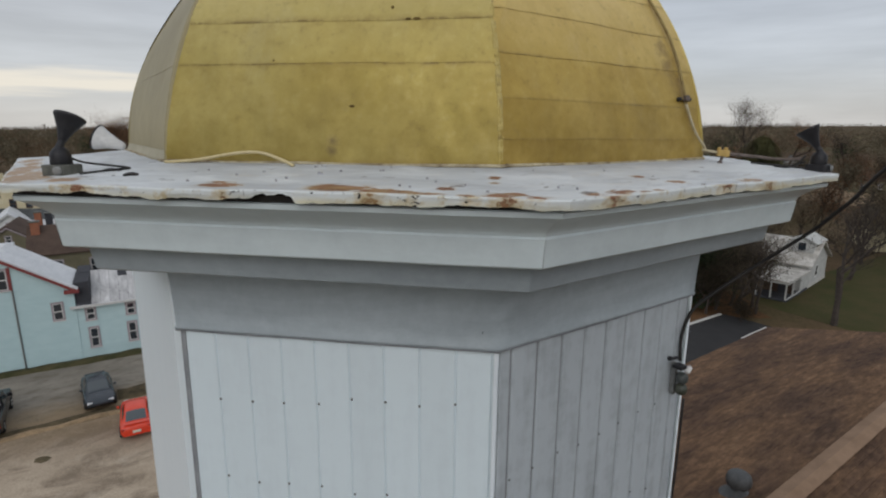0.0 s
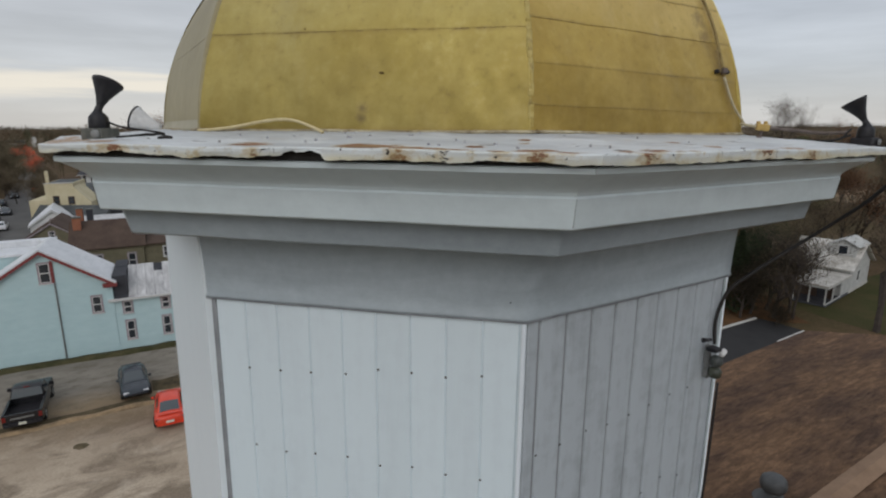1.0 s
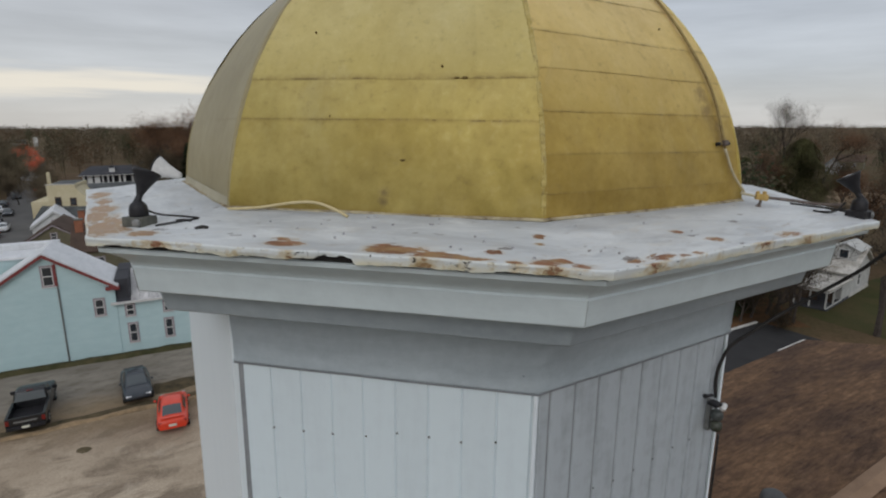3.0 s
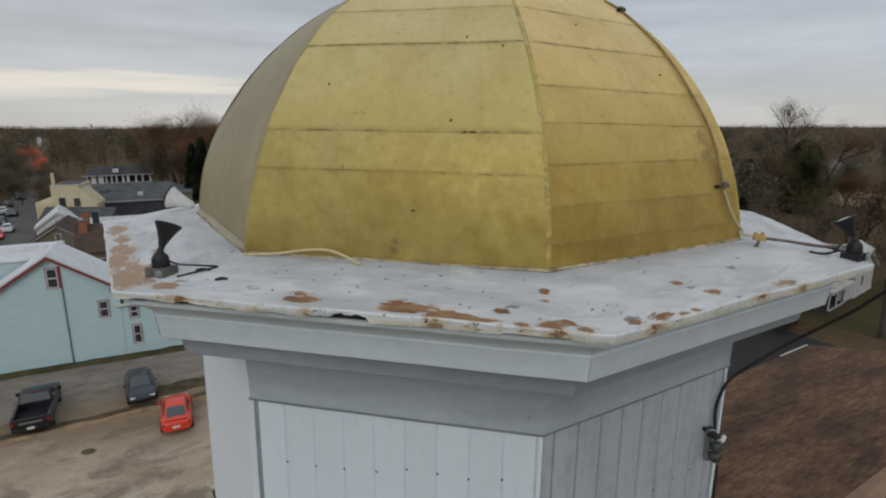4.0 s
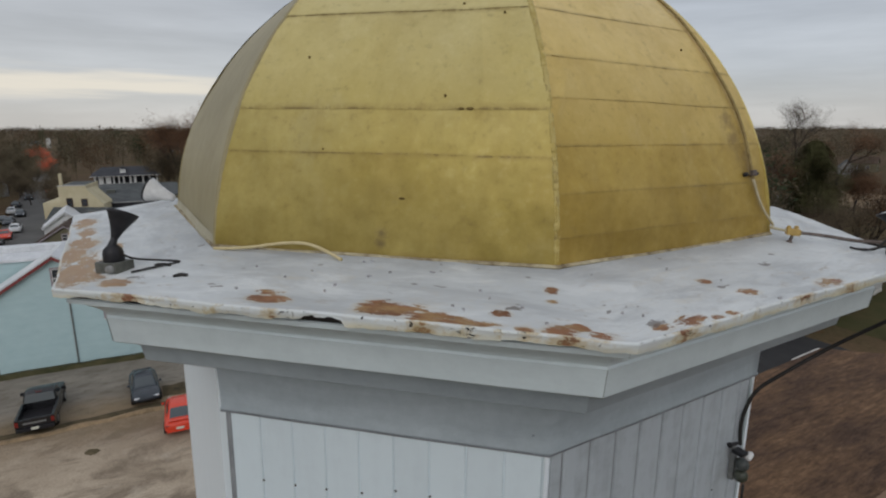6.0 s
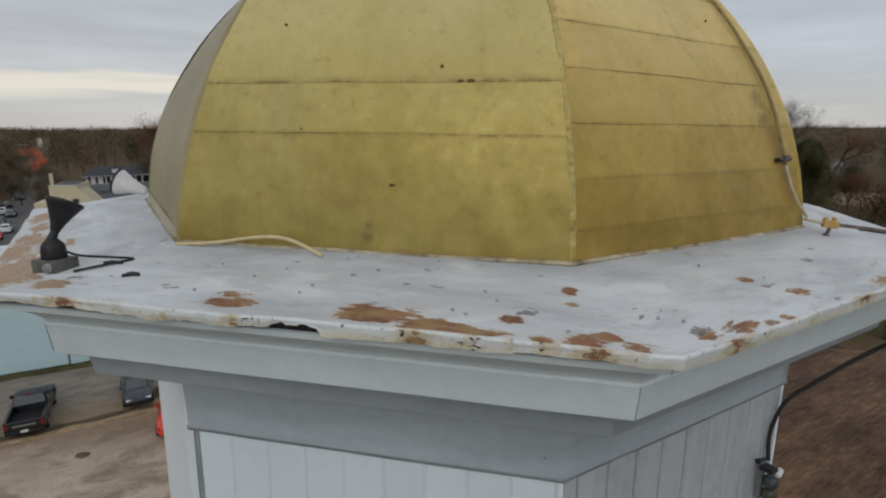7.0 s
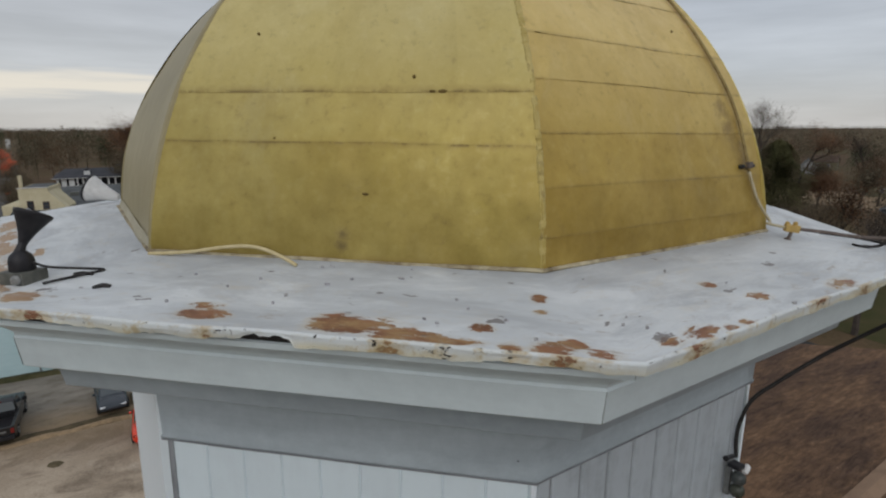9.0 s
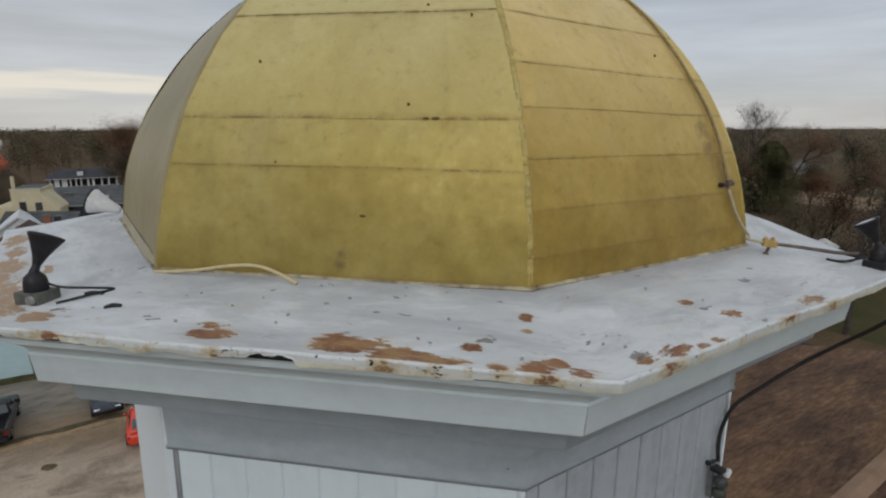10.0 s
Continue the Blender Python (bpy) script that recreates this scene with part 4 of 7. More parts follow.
def build_roof():
    top = base("cupola_roof", CUPOLA, "white painted sheet-metal roof skirt, flaking and rusty along its edges", "roof")
    # deck: sheets laid round the dome, slightly dished and dented
    bm = bmesh.new()
    n, rings = 28, []
    for j in range(9):
        f = j / 8
        a = 1.43 + (A_ROOF - 1.43) * f
        z = Z_DOME + 0.004 + (Z_ROOF - Z_DOME - 0.002) * f
        ring = oct_ring(bm, a, z, n)
        for v in ring:
            x, y = v.co.x, v.co.y
            v.co.z += 0.006 * noise.noise((x * 2.2, y * 2.2, 1.3)) + 0.0035 * noise.noise((x * 9, y * 9, 5.1))
            if j == 8:
                v.co += Vector((x, y, 0)).normalized() * 0.006 * noise.noise((x * 6, y * 6, 9.2))
        rings.append(ring)
    m = len(rings[0])
    for a, b in zip(rings, rings[1:]):
        for i in range(m):
            bm.faces.new((a[i], b[i], b[(i + 1) % m], a[(i + 1) % m]))
    rim = [v.co.copy() for v in rings[-1]]
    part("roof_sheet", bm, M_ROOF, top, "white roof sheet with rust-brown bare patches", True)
    # turned-down edge, ragged along the bottom, with a torn hole
    bm = bmesh.new()
    sub = 5
    pts = []
    for i in range(m):
        p, q = rim[i], rim[(i + 1) % m]
        pts += [p.lerp(q, j / sub) for j in range(sub)]
    cols = []
    for p in pts:
        out = Vector((p.x, p.y, 0)).normalized()
        fold = 0.0292 + 0.006 * noise.noise((p.x * 4, p.y * 4, 2.0)) + 0.004 * noise.noise((p.x * 23, p.y * 23, 4.0)) + 0.003 * noise.noise((p.x * 70, p.y * 70, 6.0))
        s = p.x
        if p.y < -1.85 and -0.018 < s < 0.100:
            fold = 0.009 + 0.011 * abs(noise.noise((s * 95, 1.0, 0.5))) + 0.004 * noise.noise((s * 240, 2.0, 0.5))
        # the hem has rotted away in long stretches, baring the near-black gap strip
        elif p.y < -1.85 and s < -0.018:
            fold -= max(0.0, 0.0040 + 0.008 * noise.noise((s * 9, 4.0, 0.5)))
        elif p.y < -1.80 and 0.50 < s < 0.83:
            fold -= 0.0045 + 0.004 * noise.noise((s * 16, 8.0, 0.5))
        flare = 0.004 * noise.noise((p.x * 8, p.y * 8, 7.7))
        dent = 0.003 * noise.noise((p.x * 14, p.y * 14, 3.3))
        rows = [p - out * 0.003 + Vector((0, 0, 0.001)), p + out * 0.0035 + Vector((0, 0, -0.001)), p + out * 0.005 + Vector((0, 0, -0.004)), p + out * (0.0045 + dent) + Vector((0, 0, -0.5 * fold)), p + out * (0.003 + flare) + Vector((0, 0, -fold)), p + out * (flare - 0.004) + Vector((0, 0, -fold + 0.002))]
        cols.append([bm.verts.new(r) for r in rows])
    for a, b in zip(cols, cols[1:] + cols[:1]):
        for i in range(5):
            bm.faces.new((a[i], a[i + 1], b[i + 1], b[i]))
    bmesh.ops.recalc_face_normals(bm, faces=bm.faces[:])
    part("edge_flashing", bm, M_EDGE, top, "ragged turned-down edge, cream paint over rust")
    rng = random.Random(31)
    for k, s, a, r in CHIPS:
        r *= rng.uniform(0.55, 0.95)
        z = Z_DOME + 0.004 + (Z_ROOF - Z_DOME - 0.002) * (a - 1.43) / (A_ROOF - 1.43) + 0.004
        bm = bmesh.new()
        n, turn, slim = 9, rng.uniform(-0.7, 0.7), rng.uniform(0.22, 0.5)
        lo, hi = [], []
        for i in range(n):
            t = 2 * math.pi * i / n
            w = rng.uniform(0.35, 1.2)
            x, y = r * w * math.cos(t), r * slim * w * math.sin(t)
            x, y = x * math.cos(turn) - y * math.sin(turn), x * math.sin(turn) + y * math.cos(turn)
            lo.append(bm.verts.new(on_face(k, s + x, a + y, z - 0.010)))
            hi.append(bm.verts.new(on_face(k, s + x * 0.9, a + y * 0.9, z + rng.uniform(0, 0.003))))
        bm.faces.new(hi)
        for i in range(n):
            bm.faces.new((lo[i], lo[(i + 1) % n], hi[(i + 1) % n], hi[i]))
        bmesh.ops.recalc_face_normals(bm, faces=bm.faces[:])
        part("paint_chip", bm, M_CHIP, top, "dark curled chip of old paint")
    return top


build_roof()


def dome_a(z):
    return math.sqrt(max(A_DOME ** 2 - (z + 0.1015) ** 2, 1e-6))


def slump(k, f, z):
    """The west sides have sunk in a little, most towards the top."""
    w = {7: (1 - f) / 2, 6: 1.0, 5: (1 + f) / 2}.get(k, 0.0)
    rows = ((0.0, 0.018), (0.25, 0.012), (0.45, 0.018), (0.65, 0.035), (1.40, 0.040))
    for (z0, d0), (z1, d1) in zip(rows, rows[1:]):
        if z <= z1:
            return -w * (d0 + (d1 - d0) * max(0.0, (z - z0) / (z1 - z0)))
    return -w * rows[-1][1]


def seam(k, z, s):
    """How far a seam wanders up or down along its face."""
    return 0.006 * noise.noise((s * 2.3 + 9 * k, z * 7, 1.1)) + 0.0025 * noise.noise((s * 8 + 9 * k, z * 7, 4.1))


def crease(k, s, z):
    """A diagonal fold pressed into the sheets beside the front rib."""
    if k != 1:
        return 0.0
    along, across = (s + 0.50) * 0.6 + (z - 0.53) * 0.8, (s + 0.50) * 0.8 - (z - 0.53) * 0.6
    return 0.007 * math.exp(-(across / 0.014) ** 2) * max(0.0, 1 - (along / 0.12) ** 2)


def build_dome():
    top = base("dome", SETTLED @ pose(CX, CY, Z_DOME, 0, 0, FACE), "faded gold-painted sheet-metal dome of eight ribbed sides", "dome")
    core = bmesh.new()
    rings = []
    for z in [0.0] + [0.1 * i for i in range(1, 13)] + [1.28, 1.335]:
        ring = oct_ring(core, dome_a(z) - 0.0095, z)
        for i in (6, 7):
            ring[i].co.xy *= 1 + slump(6, 0, z) / dome_a(z)
        rings.append(ring)
    for a, b in zip(rings, rings[1:]):
        for i in range(8):
            core.faces.new((a[i], a[(i + 1) % 8], b[(i + 1) % 8], b[i]))
    core.faces.new(rings[-1])
    part("core", core, M_SEAM, top)
    levels = {0: [0, 0.342, 0.489, 0.842, 1.0, 1.15, 1.30], 1: [0, 0.091, 0.226, 0.377, 0.525, 0.662, 0.84, 1.0, 1.15, 1.30], 7: [0, 0.345, 1.30]}
    cuts = {(0, 0): [-1, -0.44, 0.008, 0.549, 1], (0, 2): [-1, -0.06, 0.62, 1], (1, 1): [-1, 0.15, 1], (1, 3): [-1, -0.1, 0.6, 1], (0, 1): [-1, 0.3, 1], (1, 5): [-1, 0.3, 1]}
    rng = random.Random(11)
    for k in range(8):
        lv = levels.get(k, [0, 0.11, 0.24, 0.38, 0.53, 0.68, 0.84, 1.0, 1.15, 1.30])
        for j, (z0, z1) in enumerate(zip(lv, lv[1:])):
            cs = cuts.get((k, j), [-1, 1])
            for f0, f1 in zip(cs, cs[1:]):
                bm = bmesh.new()
                nx, nz = (max(10, int(44 * (f1 - f0))), max(4, int((z1 - z0) / 0.02))) if k in (7, 0, 1) else (max(6, int(20 * (f1 - f0))), max(3, int((z1 - z0) / 0.04)))
                lift = rng.uniform(0.0006, 0.0016)
                g = []
                for iz in range(nz + 1):
                    v = iz / nz
                    z = z0 - 0.0009 + (z1 - z0 + 0.0016) * v
                    a = dome_a(z)
                    row = []
                    for ix in range(nx + 1):
                        f = f0 + (f1 - f0) * ix / nx
                        s = f * a * T8
                        wob = (0.0001 if k == 7 else 1.0) * (0.0002 + 0.0012 * noise.noise((s * 9 + 7 * k, z0 * 4, 3.0)) + 0.0016 * noise.noise((s * 31 + 7 * k, z0 * 4, 8.0))) * (1 if iz == 0 else -1 if iz == nz else 0)
                        wob += (seam(k, z0, s) if z0 else 0) * (1 - v) + seam(k, z1, s) * v
                        calm = 0.3 if k == 7 else 1.0
                        off = lift * (1 - v) ** 2 + calm * 0.006 * noise.noise((s * 3.1 + 5 * k, z * 3.1, 0.7)) + calm * 0.0032 * noise.noise((s * 11 + 5 * k, z * 11, 2.7)) + calm * 0.0011 * noise.noise((s * 30 + 5 * k, z * 30, 6.7)) + crease(k, s, z)
                        row.append(bm.verts.new(on_face(k, s, a + off + slump(k, f, z), z + wob)))
                    g.append(row)
                for r0, r1 in zip(g, g[1:]):
                    for ix in range(nx):
                        bm.faces.new((r0[ix], r0[ix + 1], r1[ix + 1], r1[ix]))
                # turned-in lower and upper edge
                for row, flip in ((g[0], False), (g[-1], True)):
                    inn = [bm.verts.new(v.co - Vector((v.co.x, v.co.y, 0)).normalized() * 0.011) for v in row]
                    edge = [bm.verts.new(v.co) for v in row]
                    for ix in range(nx):
                        q = (inn[ix], inn[ix + 1], edge[ix + 1], edge[ix])
                        bm.faces.new(q[::-1] if flip else q)
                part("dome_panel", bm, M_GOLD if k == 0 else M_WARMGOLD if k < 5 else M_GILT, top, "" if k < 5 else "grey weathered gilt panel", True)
        # crumpled lead-covered rib on the corner after this face
        bm = bmesh.new()
        prev = None
        w, lift = (0.0135, 0.0014) if k == 0 else (0.012, 0.0028)
        for i in range(150):
            z = 0.003 + 1.30 * i / 149
            a = dome_a(z)
            a += slump(k, 1.0, z)
            p = on_face(k, a * T8, a, z)
            out = Vector((p.x, p.y, 0)).normalized()
            side = Vector((-out.y, out.x, 0))
            j1, j2 = 0.0042 * noise.noise((i * 0.5, k, 1.0)), 0.005 * noise.noise((i * 0.37, k, 5.0))
            if k != 0:
                j1, j2 = 0.25 * j1, 0.25 * j2
            ring = [bm.verts.new(p + side * (-w + j1) - out * 0.0095), bm.verts.new(p + side * (-0.5 * w + j2) + out * (lift + j1)), bm.verts.new(p + side * (0.45 * w + j1) + out * (lift - j2)), bm.verts.new(p + side * (w + j2) - out * 0.0095)]
            if prev:
                for q in range(3):
                    bm.faces.new((prev[q], prev[q + 1], ring[q + 1], ring[q]))
            prev = ring
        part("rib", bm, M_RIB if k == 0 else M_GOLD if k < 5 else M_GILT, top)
    bm = oct_sweep([(1.44, -0.002), (1.473, -0.002), (1.476, 0.002), (1.472, 0.009), (1.44, 0.011)], 60, 0.009)
    part("foot_bead", bm, M_FOOT, top)
    # the sheet over the west side ends in a flared apron
    bm = bmesh.new()
    prev = None
    for i in range(25):
        f = -1.004 + 1.99 * i / 24
        ring = []
        ease = min(1.0, max(0.0, (0.97 - f) * 3))
        for out, z in ((0.0035, 0.040), (0.0055, 0.026), (0.010, 0.012), (0.016, 0.001), (0.010, -0.004)):
            a = dome_a(max(z, 0.0)) + 0.002 + (out - 0.002) * ease
            wav = 0.002 * noise.noise((f * 5, z * 20, 2.2))
            ring.append(bm.verts.new(on_face(7, f * a * T8, a + wav + slump(7, f, z), z)))
        if prev:
            for q in range(4):
                bm.faces.new((prev[q], ring[q], ring[q + 1], prev[q + 1]))
        prev = ring
    bmesh.ops.recalc_face_normals(bm, faces=bm.faces[:])
    part("apron", bm, M_APRON, top, "grey flared sheet apron at the foot", True)
    part("crown_cap", lathe_bm([(0.34, 1.275), (0.345, 1.29), (0.25, 1.335), (0.12, 1.362), (0.02, 1.368)], 16), M_GOLD, top)
    # old nail holes and dents
    for k, s, z, r in ((0, -0.313, 0.674, 0.006), (0, -0.199, 0.352, 0.008), (0, 0.226, 0.864, 0.006), (0, 0.377, 0.822, 0.006), (0, 0.211, 0.533, 0.007), (0, 0.094, 0.198, 0.006), (1, -0.106, 0.951, 0.006), (1, 0.265, 0.75, 0.006), (0, 0.30, 0.489, 0.008), (0, 0.27, 0.489, 0.006), (0, 0.594, 0.006, 0.009), (1, -0.585, 0.008, 0.010)):
        a = dome_a(z) + 0.004
        tilt = math.degrees(math.asin(min(1, (z + 0.1015) / A_DOME)))
        m = Matrix.Rotation(math.pi / 4 * k, 4, "Z") @ pose(s, -a, z, 90 - tilt, 0, 0)
        sx = 2.4 if (k, z) in ((0, 0.198), (0, 0.489)) else 1.0
        part("hole_plug", lathe_bm([(r * 0.7, -0.01), (r * 0.7, 0.0006), (r * 0.4, 0.0012)], 7, m @ Matrix.Diagonal((sx, 1, 1, 1))), M_HOLE, top)
    return top


build_dome()


def floodlight(at, axis, name="floodlight", label="", shade=None, box=None, spin=0.0):
    """Bell-shaped lamp on a knuckle over a round cover and a square outlet box."""
    top = base(name, Matrix.Translation(at) @ Matrix.Rotation(radians(spin), 4, "Z") @ Matrix.Scale(0.86, 4), label, "floodlight", "roof floodlights")
    part("outlet_box", box_bm((-0.048, -0.042, 0.0), (0.048, 0.042, 0.042), 0.006), box or M_GREYBOX, top, "weathered metal outlet box")
    part("cover", lathe_bm([(0.034, 0.036), (0.036, 0.046), (0.0345, 0.072), (0.031, 0.086), (0.019, 0.099), (0.010, 0.108)], 16), M_BLACK, top, "", True)
    part("plug", lathe_bm([(0.015, 0), (0.016, 0.008), (0.010, 0.012), (0.004, 0.013)], 10, axis_pose((0.028, -0.043, 0.022), (0.3, -1, 0))), M_ZINC, top, "bright metal screw plug")
    ax = Vector(axis).normalized()
    foot = Vector((0, 0, 0.10))
    part("knuckle", lathe_bm([(0.013, -0.012), (0.015, 0.0), (0.012, 0.022), (0.014, 0.032)], 10, axis_pose(foot, ax)), M_BLACK, top)
    m = axis_pose(foot + ax * 0.026, ax) @ Matrix.Diagonal((0.86, 0.86, 0.92, 1))
    bell = [(0.014, 0.0), (0.018, 0.012), (0.026, 0.035), (0.040, 0.064), (0.055, 0.092), (0.061, 0.100), (0.062, 0.108), (0.058, 0.108), (0.052, 0.096)]
    part("shade", lathe_bm(bell, 20, m), shade or M_BLACK, top, "", True)
    part("lens", lathe_bm([(0.053, 0.096), (0.054, 0.102), (0.030, 0.107), (0.004, 0.109)], 20, m), M_LENS, top, "pale lamp lens")
    return top


def roof_z(x, y):
    r = Matrix.Rotation(radians(-FACE), 2) @ Vector((x - CX, y - CY))
    a = max(abs(r.x), abs(r.y), (abs(r.x) + abs(r.y)) / math.sqrt(2))
    return Z_DOME + 0.004 + (Z_ROOF - Z_DOME - 0.002) * (a - 1.43) / (A_ROOF - 1.43) - LEAN_X * (x - PIVOT.x) - LEAN_Y * (y - PIVOT.y)


floodlight((-1.20, 1.735, roof_z(-1.20, 1.735) - 0.004), (0.05, 0.46, 0.88), label="black bell-shaped floodlight on a grey box on the white roof", spin=-14)
floodlight((1.565, 2.30, roof_z(1.565, 2.30) - 0.004), (-0.134, 0.511, 0.88), label="black floodlight tilted up at the dome beside tangled cables", box=M_BLACK, spin=38)
# pale lamp head lying on the west corner of the roof
lz = roof_z(-1.95, 3.25)
lamp = base("spotlight", pose(-1.95, 3.25, lz), "white cone-shaped lamp head lying on the white roof", "lamp", "roof floodlights")
mm = axis_pose((0.085, 0.006, 0.030), (-0.90, -0.1, 0.36)) @ Matrix.Scale(1.0, 4)
part("shade", lathe_bm([(0.012, 0.0), (0.022, 0.010), (0.030, 0.045), (0.046, 0.095), (0.066, 0.140), (0.072, 0.152), (0.068, 0.152), (0.060, 0.135)], 20, mm), M_WHITEPLASTIC, lamp, "", True)
part("rim", lathe_bm([(0.070, 0.150), (0.075, 0.152), (0.075, 0.160), (0.068, 0.162)], 20, mm, False), M_BLACK, lamp)
part("lens", lathe_bm([(0.066, 0.146), (0.066, 0.152), (0.02, 0.156)], 20, mm), M_DARKGLASS, lamp)


def cable(name, pts, r, mat, label, n=8, sides=8):
    ob = link_mesh(name, tube_bm(smooth_line(pts, n), r, sides), mat, True)
    return tagged(ob, label, "cable")


def rz(x, y, h):
    return (x, y, roof_z(x, y) + h)


cable("black_cord", [(-1.185, 1.735, 16.915), (-1.14, 1.745, 16.893), rz(-1.07, 1.785, 0.018), rz(-1.03, 1.81, 0.006), rz(-1.06, 1.765, 0.008), (-1.125, 1.70, 16.86)], 0.0035, M_BLACKRUB, "thin black cord looped from the floodlight on the white roof")
def roof_pt(k, s, a, h):
    p = CUPOLA @ on_face(k, s, a, Z_ROOF)
    return (p.x, p.y, roof_z(p.x, p.y) + h)


cable("cream_cord", [roof_pt(0, -0.585, 1.50, 0.003), roof_pt(0, -0.53, 1.498, 0.006), roof_pt(0, -0.44, 1.50, 0.016), roof_pt(0, -0.33, 1.50, 0.035), roof_pt(0, -0.25, 1.503, 0.043), roof_pt(0, -0.19, 1.51, 0.038), roof_pt(0, -0.125, 1.52, 0.018), roof_pt(0, -0.085, 1.53, 0.003)], 0.0055, M_ROPE, "cream cord arching off the roof at the dome's foot")
cable("black_cord", [roof_pt(0, -0.655, 1.705, 0.004), roof_pt(0, -0.63, 1.698, 0.007), roof_pt(0, -0.60, 1.70, 0.004)], 0.0045, M_BLACKRUB, "short cut end of black cord lying on the roof")
cable("rubber_scrap", [roof_pt(0, -0.521, 1.786, 0.003), roof_pt(0, -0.502, 1.776, 0.008), roof_pt(0, -0.484, 1.770, 0.004)], 0.006, M_BLACKRUB, "curled black scrap of rubber lying on the white roof")


# lightning conductor down the dome, through clamps, to the east floodlight
def dome_pt(k, f, z, off=0.012):
    a = dome_a(z)
    return CUPOLA @ on_face(k, f * a * T8, a + off, z + Z_DOME)


HOOK = Vector((1.209, 2.404, roof_z(1.209, 2.404)))
down = [dome_pt(1, 0.96, 1.14), dome_pt(1, 0.95, 1.08), dome_pt(1, 0.865, 0.927), dome_pt(1, 0.826, 0.789), dome_pt(1, 0.81, 0.658), dome_pt(1, 0.822, 0.543), dome_pt(1, 0.817, 0.424), dome_pt(1, 0.80, 0.30), dome_pt(1, 0.80, 0.24), dome_pt(1, 0.87, 0.13), dome_pt(1, 0.95, 0.05, 0.03), HOOK + Vector((-0.07, 0.02, 0.055)), HOOK + Vector((0, 0, 0.042))]
cable("lightning_conductor", down[:9], 0.0058, M_OLDROPE, "tan weathered lightning conductor clipped down the gold dome")
M_PALECABLE = mottled("pale_worn_cable", (0.40, 0.345, 0.225), (0.52, 0.46, 0.32), 30, 0.7)
cable("lightning_conductor", down[8:], 0.0055, M_PALECABLE, "pale worn end of the conductor running to the brass clamp")
cable("lightning_conductor", [HOOK + Vector((0, 0, 0.042)), HOOK + Vector((0.12, -0.02, 0.030)), HOOK + Vector((0.22, -0.05, 0.018)), (1.50, 2.30, 16.862)], 0.007, M_GREYCABLE, "dark grey cable lying from the brass clamp to the floodlight")
cable("black_cord", [(1.50, 2.29, 16.875), rz(1.47, 2.30, 0.02), rz(1.43, 2.34, 0.006), rz(1.42, 2.36, 0.006), rz(1.45, 2.33, 0.006), (1.50, 2.285, 16.85)], 0.0045, M_BLACKRUB, "black cord tangled beside the east floodlight")
cable("black_cord", [(1.55, 2.30, 16.87), rz(1.60, 2.34, 0.05), rz(1.63, 2.44, 0.01), rz(1.58, 2.55, 0.006), rz(1.45, 2.6, 0.006)], 0.005, M_BLACKRUB, "black cord tangled beside the east floodlight")


def clamp(at, axis, label, arm):
    """Saddle over the conductor on a strap whose two feet are bolted to the dome."""
    top = base("cable_clamp", axis_pose(at, axis), label, "clamp", "conductor clamps")
    part("saddle", box_bm((-0.014, -0.012, 0.004), (0.016, 0.012, 0.021), 0.004), M_GREYCABLE, top, "grey-brown metal saddle")
    part("strap", box_bm((-arm, -0.006, 0.003), (0.6 * arm, 0.007, 0.008), 0.002), M_OLDROPE, top)
    for x in (-arm, 0.006, 0.5 * arm):
        part("bolt", lathe_bm([(0.0095, -0.003), (0.0095, 0.010), (0.006, 0.017), (0.002, 0.018)], 6, pose(x, -0.004, 0.002)), M_BLACK if x else M_ZINC, top, "dark bolt head")
    return top


hook = base("roof_hook", Matrix.Translation(HOOK), "yellow brass clamp on a post holding cable above the roof", "clamp", "conductor clamps")
part("post", lathe_bm([(0.012, -0.004), (0.012, 0.003), (0.006, 0.006), (0.006, 0.034)], 10, pose(-0.004, -0.002, 0, 8, 12, 0)), M_GREYCABLE, hook)
part("saddle", box_bm((-0.024, -0.016, 0.028), (0.026, 0.016, 0.056), 0.006, pose(0, 0, 0, 0, 6, -12)), M_BRASS, hook)
part("bolt", lathe_bm([(0.009, 0.0), (0.009, 0.012), (0.005, 0.015)], 6, pose(-0.012, 0, 0.052)), M_BRASS, hook)
part("bolt", lathe_bm([(0.009, 0.0), (0.009, 0.012), (0.005, 0.015)], 6, pose(0.016, -0.003, 0.052)), M_BRASS, hook)
nrm = (CUPOLA.to_3x3() @ on_face(1, 0, 1, 0.18)).normalized()
clamp(dome_pt(1, 0.80, 0.262, 0.004), nrm, "dark metal strap clamp holding a cable on the gold dome", 0.048)
nrm2 = (CUPOLA.to_3x3() @ on_face(1, 0, 0.7, 0.9)).normalized()
clamp(dome_pt(1, 0.95, 1.08, 0.004), nrm2, "tan strap clamp holding a cable high on the gold dome", 0.026)

